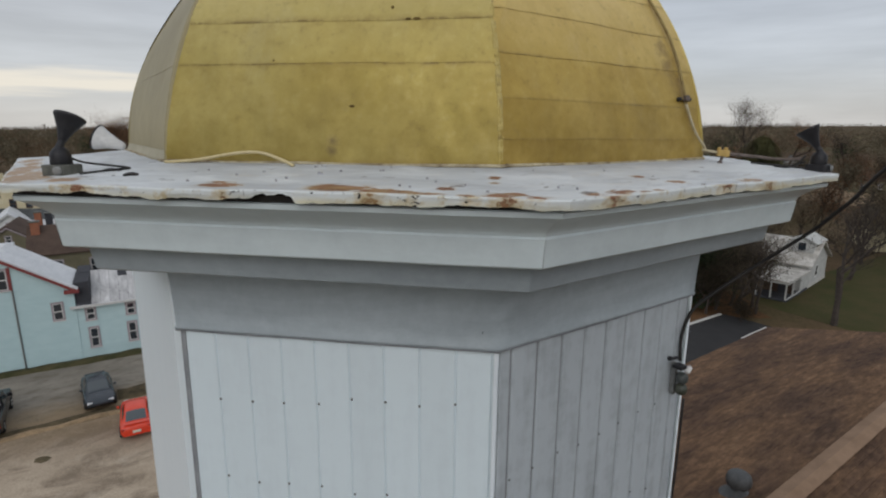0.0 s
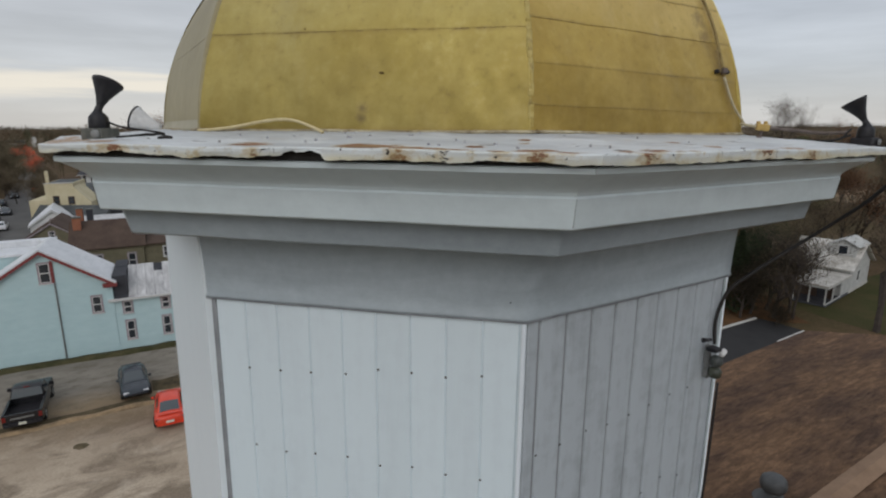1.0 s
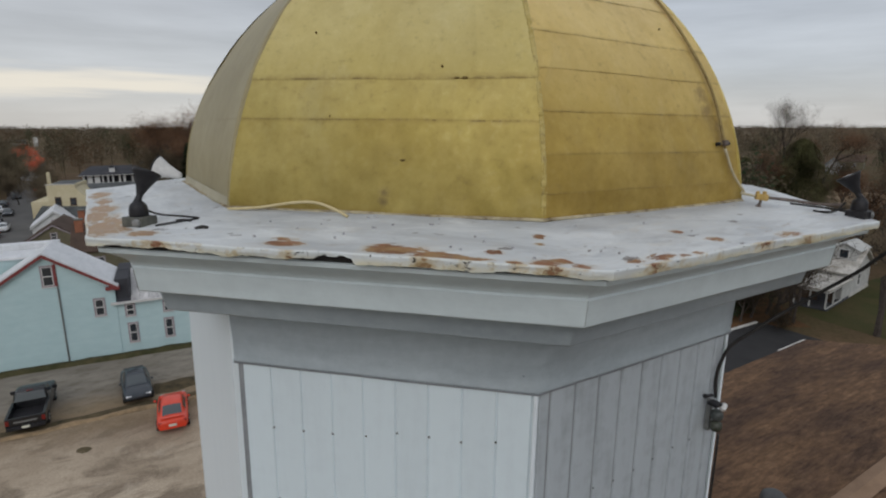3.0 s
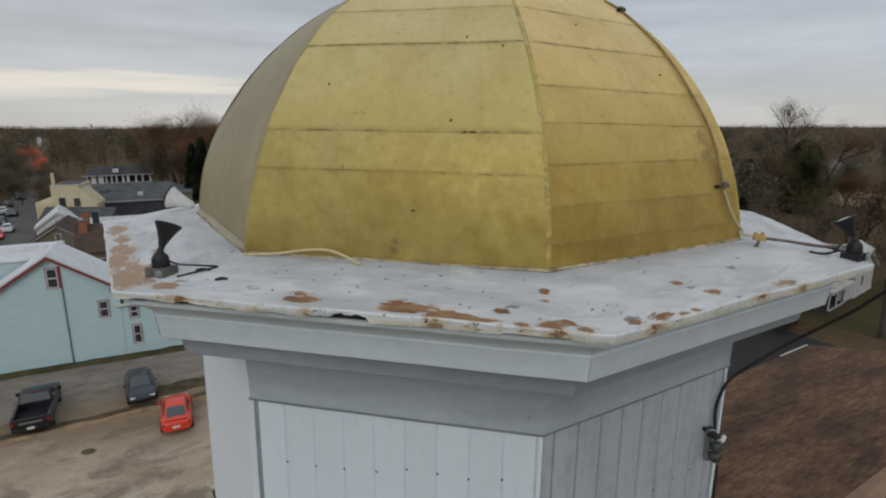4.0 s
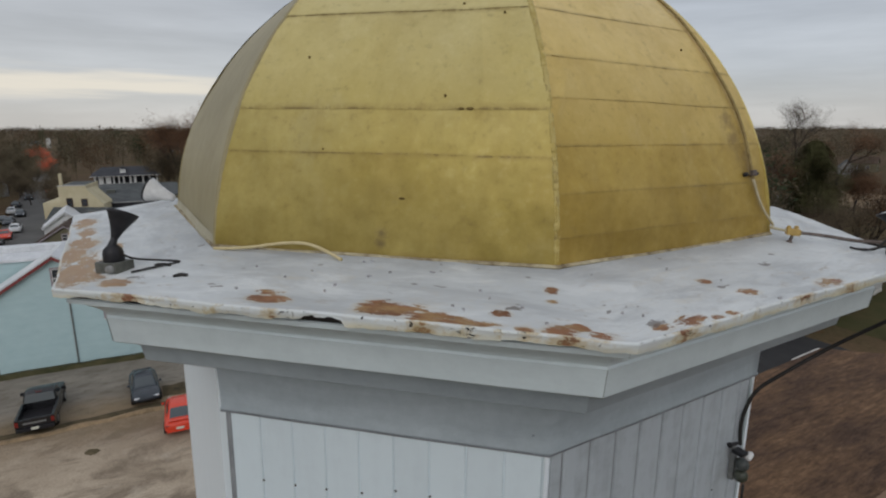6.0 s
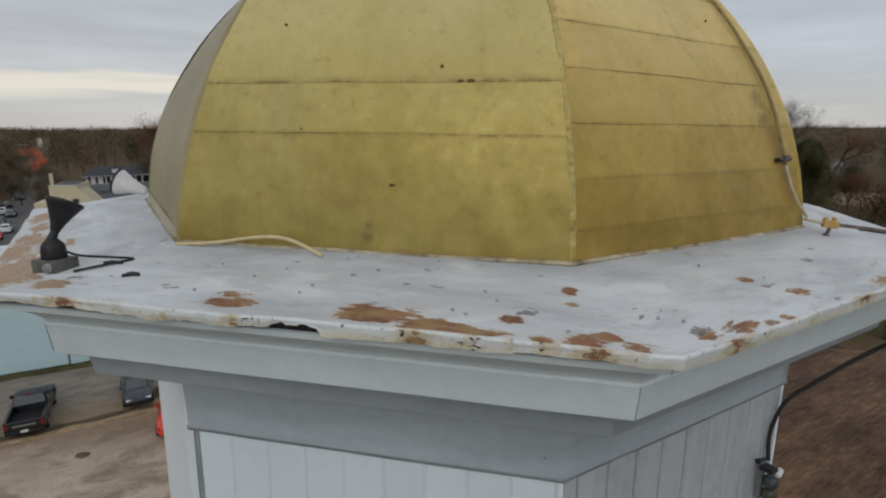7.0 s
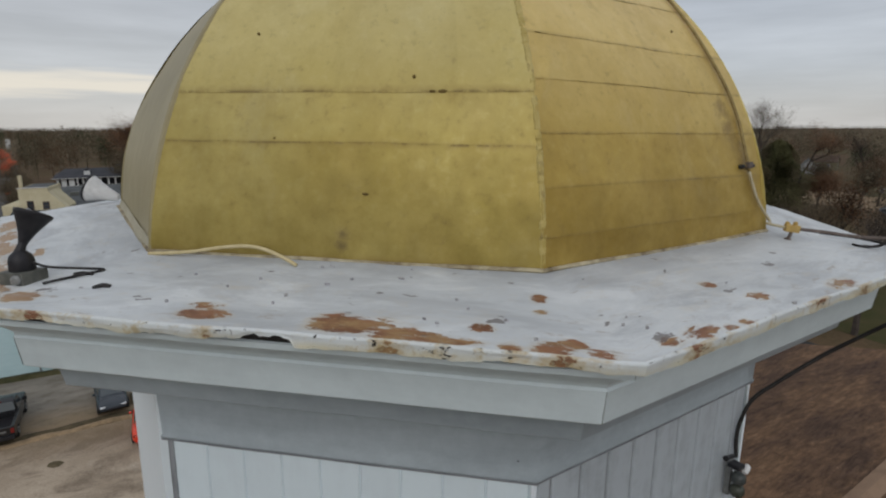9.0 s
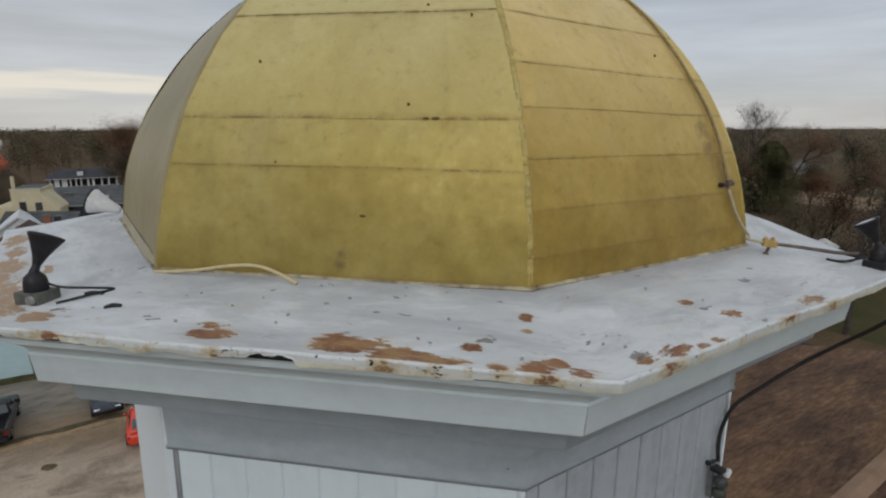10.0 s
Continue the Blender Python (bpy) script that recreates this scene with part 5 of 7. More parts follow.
# service drop: insulators on the tower's east corner and the thick black cable
M_BLUEGREY = mottled("blue_grey_porcelain", (0.045, 0.05, 0.05), (0.085, 0.092, 0.085), 20, 0.4)
M_GREENGREY = mottled("green_grey_porcelain", (0.04, 0.045, 0.034), (0.080, 0.085, 0.065), 20, 0.4)
rack = base("insulator_rack", Matrix.Translation((1.108, 2.385, 15.715)) @ Matrix.Rotation(radians(FACE + 45), 4, "Z"), "row of grey spool insulators on a rack at the tower's corner", "insulator")
part("strap", box_bm((-0.010, 0.012, 0.03), (0.010, 0.036, 0.19), 0.003), M_ZINC, rack)
for zz, mat in ((0.070, M_GREENGREY), (0.126, M_BLUEGREY)):
    part("spool", lathe_bm([(0.009, -0.026), (0.021, -0.023), (0.0275, -0.012), (0.029, 0.0), (0.0265, 0.013), (0.019, 0.023), (0.009, 0.026)], 14, pose(0, -0.018, zz)), mat, rack, "weathered porcelain knob", True)
part("clevis", box_bm((-0.030, -0.030, 0.172), (0.016, 0.020, 0.19), 0.005), M_BLACK, rack)
part("connector", lathe_bm([(0.009, 0), (0.013, 0.006), (0.013, 0.036), (0.008, 0.042)], 10, pose(0.006, -0.035, 0.158, 0, 68, 10)), M_WHITEPLASTIC, rack, "white connector sleeve")
part("bolt", lathe_bm([(0.008, 0), (0.008, 0.05), (0.012, 0.052), (0.012, 0.06)], 8, pose(-0.03, 0.0, 0.23, 0, -80, 0)), M_BLACK, rack)
drop = smooth_line([(1.130, 2.43, 15.90), (1.128, 2.44, 15.98), (1.136, 2.44, 16.06), (1.175, 2.44, 16.16), (1.265, 2.43, 16.245), (1.42, 2.42, 16.365), (1.53, 2.36, 16.48), (1.60, 2.28, 16.585), (1.645, 2.20, 16.69), (1.80, 1.90, 17.05), (2.6, 0.6, 18.3), (5.0, -3.0, 20.0)], 6)
tagged(link_mesh("service_cable", tube_bm(drop, 0.008, 8), M_BLACKRUB, True), "thick black service cable sweeping off the tower corner", "cable")
cable("riser_cable", [(1.150, 2.40, 15.72), (1.145, 2.40, 15.3), (1.13, 2.41, 14.6), (1.135, 2.41, 13.5), (1.13, 2.41, 11.9)], 0.006, M_BLACKRUB, "thin black cable running down the tower corner")


# ---- the building below: shingled gable roof running away from the cupola ----
AX = 35.5
BU, BN = Vector((math.cos(radians(AX)), math.sin(radians(AX)), 0)), Vector((-math.sin(radians(AX)), math.cos(radians(AX)), 0))
HALL = pose(CX, CY, 0, 0, 0, AX)
RIDGE_Z, EAVE_Z, HALF_W, LEN0, LEN1 = 11.65, 10.38, 4.95, -1.9, 17.15


def build_hall():
    top = base("town_hall", HALL, "long building with a brown shingled gable roof below the cupola", "building")
    wl_, wr = -HALF_W + 0.45, HALF_W - 0.45
    bm = bmesh.new()
    bm_box(bm, (LEN0 + 0.4, wl_, 0), (LEN1 - 0.35, wr, EAVE_Z + 0.05))
    part("wall", bm, M_WHITEWALL, top)
    bm = bmesh.new()
    for x in (LEN0 + 0.4, LEN1 - 0.6):
        g = [(wl_, EAVE_Z), (wr, EAVE_Z), (0, RIDGE_Z - 0.05)]
        a = [bm.verts.new((x, y, z)) for y, z in g]
        b = [bm.verts.new((x + 0.25, y, z)) for y, z in g]
        bm.faces.new(a)
        bm.faces.new(b[::-1])
        for i in range(3):
            bm.faces.new((a[i], a[(i + 1) % 3], b[(i + 1) % 3], b[i]))
    part("gable", bm, M_WHITEWALL, top)
    slope = math.hypot(HALF_W, RIDGE_Z - EAVE_Z)
    for side in (1, -1):
        bm = bmesh.new()
        v = [bm.verts.new(p) for p in ((LEN0, 0, RIDGE_Z - 0.03), (LEN1, 0, RIDGE_Z - 0.03), (LEN1, side * HALF_W, EAVE_Z - 0.03), (LEN0, side * HALF_W, EAVE_Z - 0.03))]
        u = [bm.verts.new(x.co - Vector((0, 0, 0.16))) for x in v]
        bm.faces.new(v)
        bm.faces.new(u[::-1])
        for i in range(4):
            bm.faces.new((v[i], v[(i + 1) % 4], u[(i + 1) % 4], u[i]))
        bmesh.ops.recalc_face_normals(bm, faces=bm.faces[:])
        roof = part("roof", bm, M_BROWNROOF, top)
        # shingle tabs, course over course
        rng = random.Random(20 + side)
        verts, faces = [], []
        courses = 36
        for c in range(courses):
            d0, d1 = slope * c / courses, slope * (c + 1) / courses + 0.02
            x = LEN0 + rng.uniform(-0.3, 0)
            while x < LEN1:
                w = rng.choice((0.24, 0.30, 0.33, 0.42))
                xa, xb = max(x, LEN0), min(x + w - 0.006, LEN1)
                x += w
                if xb - xa < 0.02:
                    continue
                lift = rng.uniform(0.010, 0.017)
                q = []
                for dd, up in ((d0, 0.004), (d1, lift), (d1, 0.0)):
                    y, z = side * HALF_W * dd / slope, RIDGE_Z - (RIDGE_Z - EAVE_Z) * dd / slope - 0.03 + up
                    q += [(xa, y, z), (xb, y, z)]
                i = len(verts)
                verts += q
                faces += [(i, i + 1, i + 3, i + 2), (i + 2, i + 3, i + 5, i + 4)]
        me = bpy.data.meshes.new("shingles")
        me.from_pydata(verts, [], faces)
        me.materials.append(M_SHINGLE)
        o = new("shingles", me)
        o.parent = roof
        o["kind"] = "stuff"
        bm = bmesh.new()
        bm_box(bm, (LEN1 - 1.6, side * HALF_W - 0.06, EAVE_Z - 0.17), (LEN1 + 0.02, side * HALF_W + 0.10, EAVE_Z - 0.045))
        part("gutter", bm, M_KERB, top, "white gutter at the eave")
    # overlapping ridge caps
    me = None
    x = LEN0
    rng = random.Random(3)
    while x < LEN1:
        b = bmesh.new()
        w, h = 0.17, 0.012
        L = min(0.34, LEN1 - x)
        k = (RIDGE_Z - EAVE_Z) / HALF_W
        p = [(-w, -w * k), (0, 0.0), (w, -w * k)]
        for (ya, za), (yb, zb) in zip(p, p[1:]):
            bm_poly(b, [(x, ya, RIDGE_Z + za + 0.002), (x + L, ya, RIDGE_Z + za + h), (x + L, yb, RIDGE_Z + zb + h), (x, yb, RIDGE_Z + zb + 0.002)])
        for (ya, za), (yb, zb) in zip(p, p[1:]):
            bm_poly(b, [(x + L, ya, RIDGE_Z + za - 0.01), (x + L, ya, RIDGE_Z + za + h), (x + L, yb, RIDGE_Z + zb + h), (x + L, yb, RIDGE_Z + zb - 0.01)])
        part("ridge_cap", b, M_RIDGECAP, top)
        x += 0.30
    return top


build_hall()


M_BLACKVENT = mottled("dark_vent_metal", (0.040, 0.041, 0.042), (0.075, 0.075, 0.074), 9, 0.5)


def hall_pt(x, y, dz=0.0):
    return HALL @ Vector((x, y, RIDGE_Z - (RIDGE_Z - EAVE_Z) * abs(y) / HALF_W + dz))


def mushroom_vent(x, y, label, mat, r=0.135, h=0.16):
    """Wide pipe under a rounded mushroom cap."""
    top = base("roof_vent", Matrix.Translation(hall_pt(x, y, -0.03)), label, "vent", "roof vents")
    part("pipe", lathe_bm([(r * 0.8, -0.08), (r * 0.8, h)], 18), mat, top, "", True)
    part("boot", lathe_bm([(r * 1.9, -0.03), (r * 1.3, 0.03), (r * 0.9, 0.07), (r * 0.8, 0.08)], 18, None, False), mat, top, "", True)
    part("cap", lathe_bm([(r * 0.8, h - 0.02), (r * 1.2, h - 0.01), (r * 1.34, h + 0.04), (r * 1.36, h + 0.09), (r * 1.25, h + 0.15), (r * 0.95, h + 0.19), (r * 0.3, h + 0.205)], 22), mat, top, "", True)
    return top


def roof_vent(x, y, label, mat, r=0.075, h=0.24):
    top = base("vent_pipe", Matrix.Translation(hall_pt(x, y, -0.03)), label, "vent", "roof vents")
    part("pipe", lathe_bm([(r * 0.8, -0.05), (r * 0.8, h)], 16), mat, top, "", True)
    part("boot", lathe_bm([(r * 2.2, -0.02), (r * 1.5, 0.03), (r * 0.95, 0.07), (r * 0.8, 0.08)], 16, None, False), mat, top, "", True)
    part("cap", lathe_bm([(r * 0.8, h - 0.03), (r * 1.2, h - 0.02), (r * 1.3, h + 0.02), (r * 1.25, h + 0.10), (r * 1.0, h + 0.135), (r * 0.3, h + 0.145)], 18), mat, top, "", True)
    return top


vp = HALL.inverted() @ Vector((4.50, 7.36, 0))
mushroom_vent(vp.x, vp.y, "dark grey mushroom-capped vent pipe standing on the brown roof", M_BLACKVENT)
roof_vent(vp.x + 3.4, -1.9, "white capped vent pipe standing on the brown roof", M_WHITEPLASTIC, 0.07, 0.15)


# ---- ground ----
def radial_sheet(name, mat, label, r_out=4600):
    bm = bmesh.new()
    rings = []
    for r in (0.5, 20, 45, 80, 130, 200, 320, 520, 850, 1300, 2000, 3000, r_out):
        ring = []
        for i in range(72):
            a = 2 * math.pi * i / 72
            x, y = r * math.cos(a), r * math.sin(a)
            z = 0.0 if r < 260 else 2.5 * noise.noise((x / 500, y / 500, 0.3)) * min(1, (r - 260) / 500)
            if r > 2500:
                z += 6 * (0.6 + noise.noise((x / 700, y / 700, 4.3)))
            ring.append(bm.verts.new((x, y, z)))
        rings.append(ring)
    bm.faces.new(rings[0])
    for a, b in zip(rings, rings[1:]):
        for i in range(72):
            bm.faces.new((a[i], b[i], b[(i + 1) % 72], a[(i + 1) % 72]))
    bmesh.ops.recalc_face_normals(bm, faces=bm.faces[:])
    return tagged(link_mesh(name, bm, mat, True), label, "ground", kind="structure")


radial_sheet("ground", M_GROUND, "brown and green autumn ground reaching to the horizon")
TOWN = pose(-22.0, 29.0, 0, 0, 0, 33.0)


def slab(name, outline, z0, z1, mat, label, m=TOWN, cat="ground", kind="structure", bevel=0.0):
    ob = link_mesh(name, prism_bm(outline, z0, z1, bevel), mat)
    ob.matrix_world = m
    return tagged(ob, label, cat, kind=kind)


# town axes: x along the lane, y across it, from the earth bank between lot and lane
slab("gravel_lot", [(-30, -26), (34, -26), (34, -0.2), (-30, -0.2)], -0.05, 0.012, M_GRAVEL, "tan gravel parking lot with darker worn patches")
slab("lane", [(-60, 0.25), (50, 0.25), (50, 9.4), (-60, 10.2)], -0.05, 0.006, M_LANE, "worn grey-brown lane beside the pale blue house")


def strip(name, x0, x1, y, w, h, mat, label, m=TOWN, seed=1):
    """A low uneven bank."""
    bm = bmesh.new()
    n = int((x1 - x0) / 0.5)
    prev = None
    for i in range(n + 1):
        x = x0 + (x1 - x0) * i / n
        dy = 0.25 * noise.noise((x * 0.4, seed, 0))
        hh = h * (0.8 + 0.5 * noise.noise((x * 0.8, seed, 3)))
        row = [bm.verts.new((x, y + dy + w * f * (1 + 0.3 * noise.noise((x * 0.9, seed + f, 1))), -0.04 + (hh + 0.04) * g)) for f, g in ((-0.5, 0), (-0.3, 0.8), (0, 1), (0.3, 0.8), (0.5, 0))]
        if prev:
            for q in range(4):
                bm.faces.new((prev[q], row[q], row[q + 1], prev[q + 1]))
        prev = row
    bmesh.ops.recalc_face_normals(bm, faces=bm.faces[:])
    ob = link_mesh(name, bm, mat, True)
    ob.matrix_world = m
    return tagged(ob, label, "ground", kind="structure")


strip("earth_bank", -40, 40, 0.0, 0.55, 0.17, M_DIRTLINE, "low brown earth bank between lot and lane")
M_SCRUB = mottled("dark_scrub_earth", (0.048, 0.040, 0.025), (0.125, 0.095, 0.056), 1.1, 0.95, 7, 0.05, spec=0.1)
strip("scrub", -40, 40, 0.62, 0.8, 0.10, M_SCRUB, "dark brown scrub behind the earth bank", seed=13)
strip("verge", -30, 40, 0.0, 1.2, 0.26, M_VERGE, "rough grass verge along the house wall", pose(-30.2 + 0.5 * 0.55, 36.4 - 0.866 * 0.55, 0, 0, 0, 30), 4)
strip("weed_patch", 2.6, 12, 2.6, 2.2, 0.14, M_SCRUB, "dry brown weeds on the lane edge", seed=8)
slab("pothole", [((0.34 + 0.12 * math.sin(5.0 * i)) * math.cos(2 * math.pi * i / 16), (0.42 + 0.14 * math.cos(7.0 * i)) * math.sin(2 * math.pi * i / 16)) for i in range(16)], -0.02, 0.018, M_WEED, "dark worn pothole in the gravel lot", pose(-21.0, 25.5, 0, 0, 0, -35), "pothole")
EAST = pose(25.0, 47.2, 0, 0, 0, 33.0)
slab("asphalt_yard", [(-45, -16), (1.2, -16), (1.2, 0), (-45, 0)], -0.05, 0.012, M_ASPHALT, "dark new asphalt yard behind the building", EAST)
slab("kerb", [(-45, 0.0), (0.6, 0.0), (0.6, 0.22), (-45, 0.22)], -0.05, 0.13, M_KERB, "pale concrete kerb along the asphalt yard", EAST, "kerb", bevel=0.02)
slab("lawn", [(3.4, -40), (60, -40), (60, 1.0), (11, 2.0), (6.5, 0.2)], -0.05, 0.010, M_LAWN, "thin green and brown lawn round the white house", EAST)
M_LITTER = mottled("fallen_leaf_litter", (0.060, 0.040, 0.022), (0.145, 0.072, 0.032), 0.5, 0.95, 7, 0.04, spec=0.1)
slab("leaf_litter", [(-30, 0.25), (0.8, 0.25), (1.3, -1.5), (3.6, -3.0), (4.6, -1.0), (6.6, 0.6), (8.2, 3.4), (6.0, 9), (2.0, 13), (-8, 16), (-30, 18)], -0.05, 0.016, M_LITTER, "rust-brown fallen leaves under the trees behind the kerb", EAST)
# far street running away to the north-west
d = Vector((-109, 139, 0)).normalized()
STREET = pose(-68, 74, 0, 0, 0, math.degrees(math.atan2(d.y, d.x)))
slab("street", [(-25, -3.4), (520, -3.4), (520, 3.4), (-25, 3.4)], -0.05, 0.02, M_STREET, "grey main street running out of town", STREET)


# ---- houses ----
def window_part(parent, x, y, z0, z1, w, trim=M_SASH, light=M_PALETRIM):
    """Sash window standing in a wall that faces -y, centred on x: casing, white sashes, two panes and a sill."""
    win = part("window", box_bm((x - w / 2 - 0.11, y - 0.05, z0 - 0.10), (x + w / 2 + 0.11, y + 0.02, z1 + 0.12)), trim, parent)
    mid = (z0 + z1) / 2
    for a, b, out in ((mid, z1, 0.066), (z0, mid, 0.060)):
        sash = bmesh.new()
        e = 0.042
        for lo, hi in (((x - w / 2, a), (x - w / 2 + e, b)), ((x + w / 2 - e, a), (x + w / 2, b)), ((x - w / 2 + e, a), (x + w / 2 - e, a + e)), ((x - w / 2 + e, b - e), (x + w / 2 - e, b))):
            bm_box(sash, (lo[0], y - out, lo[1]), (hi[0], y - 0.03, hi[1]))
        part("sash", sash, light, win, "painted sash")
        part("pane", box_bm((x - w / 2 + e, y - out + 0.005, a + e), (x + w / 2 - e, y - 0.02, b - e)), M_DARKGLASS, win)
    part("sill", box_bm((x - w / 2 - 0.14, y - 0.10, z0 - 0.14), (x + w / 2 + 0.14, y + 0.01, z0 - 0.09)), light, win)
    return win


def gable_house(at, turn, w, depth, eave, ridge, wall_mat, roof_mat, label, windows=(), trim=None, front_gable=True, over=0.25, chimneys=(), category="house"):
    """House whose front wall runs along x from 0 to w, faces -y and goes back depth; the ridge runs back (front_gable) or along."""
    top = base("house", pose(*at, 0, 0, turn), label, category)
    bm = bmesh.new()
    bm_box(bm, (0, 0, 0), (w, depth, eave))
    part("wall", bm, wall_mat, top)
    if front_gable:
        ends = [[(0, y), (w, y), (w / 2, y)] for y in (0.0, depth)]
        for (p, q, r), s in zip(ends, (0.2, -0.2)):
            bm = bmesh.new()
            a = [bm.verts.new((*c, z)) for c, z in ((p, eave), (q, eave), (r, ridge))]
            b = [bm.verts.new((v.co.x, v.co.y + s, v.co.z)) for v in a]
            bm.faces.new(a)
            bm.faces.new(b)
            for i in range(3):
                bm.faces.new((a[i], a[(i + 1) % 3], b[(i + 1) % 3], b[i]))
            bmesh.ops.recalc_face_normals(bm, faces=bm.faces[:])
            part("gable", bm, wall_mat, top)
    else:
        for x, s in ((0.0, 0.2), (w, -0.2)):
            bm = bmesh.new()
            a = [bm.verts.new(c) for c in ((x, 0, eave), (x, depth, eave), (x, depth / 2, ridge))]
            b = [bm.verts.new((v.co.x + s, v.co.y, v.co.z)) for v in a]
            bm.faces.new(a)
            bm.faces.new(b)
            for i in range(3):
                bm.faces.new((a[i], a[(i + 1) % 3], b[(i + 1) % 3], b[i]))
            bmesh.ops.recalc_face_normals(bm, faces=bm.faces[:])
            part("gable", bm, wall_mat, top)
    half = (w if front_gable else depth) / 2
    k = (ridge - eave) / half
    for side in (-1, 1):
        bm = bmesh.new()
        e = half + over
        if front_gable:
            q = [(half, -over, ridge), (half, depth + over, ridge), (half + side * e, depth + over, ridge - k * e), (half + side * e, -over, ridge - k * e)]
        else:
            q = [(-over, half, ridge), (w + over, half, ridge), (w + over, half + side * e, ridge - k * e), (-over, half + side * e, ridge - k * e)]
        lo = [bm.verts.new((x, y, z + 0.04)) for x, y, z in q]
        hi = [bm.verts.new((x, y, z + 0.17)) for x, y, z in q]
        bm.faces.new(hi)
        bm.faces.new(lo[::-1])
        for i in range(4):
            bm.faces.new((lo[i], lo[(i + 1) % 4], hi[(i + 1) % 4], hi[i]))
        bmesh.ops.recalc_face_normals(bm, faces=bm.faces[:])
        roof = part("roof", bm, roof_mat, top)
        if trim and front_gable:
            bm = bmesh.new()
            a = [(half, ridge + 0.02), (half + side * e, ridge - k * e + 0.02), (half + side * e, ridge - k * e - 0.20), (half, ridge - 0.20)]
            f = [bm.verts.new((x, -over - 0.03, z)) for x, z in a]
            g = [bm.verts.new((x, -over + 0.05, z)) for x, z in a]
            bm.faces.new(f)
            bm.faces.new(g[::-1])
            for i in range(4):
                bm.faces.new((f[i], f[(i + 1) % 4], g[(i + 1) % 4], g[i]))
            bmesh.ops.recalc_face_normals(bm, faces=bm.faces[:])
            part("bargeboard", bm, trim, top)
    for x, z0, z1, ww in windows:
        window_part(top, x, 0.0, z0, z1, ww)
    for x, y, h, mat in chimneys:
        z = ridge - 1.2
        ch = part("chimney", box_bm((x - 0.4, y - 0.4, z), (x + 0.4, y + 0.4, z + h)), mat, top)
        part("chimney_cap", box_bm((x - 0.46, y - 0.46, z + h), (x + 0.46, y + 0.46, z + h + 0.12)), M_GREYBOX, ch)
    return top


# pale blue house by the lane; its front wall line
HB = (-30.2 - 4.6 * math.cos(radians(30)), 36.4 - 4.6 * math.sin(radians(30)), 0)
blue = gable_house(HB, 30, 8.25, 4.8, 5.6, 8.35, M_BLUE, M_PALEROOF, "pale blue clapboard house with dark red trim and pale roof", [(4.26, 6.02, 7.40, 0.62), (7.16, 3.35, 4.55, 0.55)], M_REDTRIM, over=0.3)
part("attic_trim", box_bm((4.62, -0.06, 5.95), (4.80, 0.0, 7.55)), M_REDTRIM, blue)
part("downpipe", tube_bm([(4.76, -0.05, 0.05), (4.76, -0.05, 5.95)], 0.055, 8), M_ZINC, blue, "grey downpipe")
part("eave_bracket", box_bm((7.7, -0.32, 5.22), (8.6, 0.05, 5.48), 0.02), M_REDTRIM, blue)
clap = bmesh.new()
for i in range(34):
    bm_box(clap, (0.02, -0.012, 0.3 + 0.16 * i), (8.23, 0.0, 0.3 + 0.16 * i + 0.012))
part("clapboard_edges", clap, M_BLUE, blue)

# its lower wing with a streaked tin roof
wing = base("house_wing", pose(HB[0] + 8.25 * math.cos(radians(30)), HB[1] + 8.25 * math.sin(radians(30)), 0, 0, 0, 30), "low pale blue house wing with a streaked tin roof", "house")
part("wall", box_bm((0.003, 0.05, 0), (9.5, 6.5, 4.05)), M_BLUE, wing)
for x, z0, z1 in ((0.85, 3.02, 3.88), (3.45, 3.02, 3.88), (0.9, 0.88, 2.3), (3.4, 0.88, 2.3), (6.0, 3.02, 3.88), (6.0, 0.88, 2.3)):
    window_part(wing, x, 0.05, z0, z1, 0.5)
part("eave_board", box_bm((-0.35, -0.3, 4.03), (9.7, 0.05, 4.2)), M_PALETRIM, wing)
shell = bmesh.new()
bm_poly(shell, [(0.02, -0.2, 4.16), (9.6, -0.2, 4.16), (9.6, 3.3, 5.95), (0.02, 3.3, 5.95)])
bm_poly(shell, [(0.02, 3.3, 5.95), (9.6, 3.3, 5.95), (9.6, 6.8, 4.2), (0.02, 6.8, 4.2)])
bm_poly(shell, [(0.02, -0.2, 4.16), (0.02, 3.3, 5.95), (0.02, 6.8, 4.2)])
bm_poly(shell, [(9.6, -0.2, 4.16), (9.6, 6.8, 4.2), (9.6, 3.3, 5.95)])
part("roof", shell, M_DARKROOF, wing)
for i in range(14):
    x = 1.0 + 0.61 * i
    m = pose(0, -0.2, 4.18, math.degrees(math.atan2(1.79, 3.5)), 0, 0)
    part("tin_sheet", box_bm((x, -0.05, 0.0), (x + 0.595, 2.9 if i == 3 else 3.95, 0.025), 0, m), M_RIBROOF, wing)
part("dark_wall", box_bm((0.02, 0.2, 4.2), (0.95, 6, 5.9)), M_DARKROOF, wing)

# low white-roofed annex west of the blue house
annex = base("house_annex", pose(HB[0], HB[1], 0, 0, 0, 30), "low pale blue annex with a flat white roof", "house")
part("wall", box_bm((-8, 5.4, 0), (3.3, 12, 7.1)), M_BLUE, annex)
part("roof", box_bm((-8.2, 5.2, 7.1), (3.5, 12.2, 7.3), 0.03), M_PALEROOF, annex)
part("parapet", box_bm((-8.2, 8.4, 7.3), (3.5, 8.7, 7.75), 0.03), M_PALEROOF, annex)
window_part(annex, -2.5, 5.4, 4.6, 6.0, 0.7)


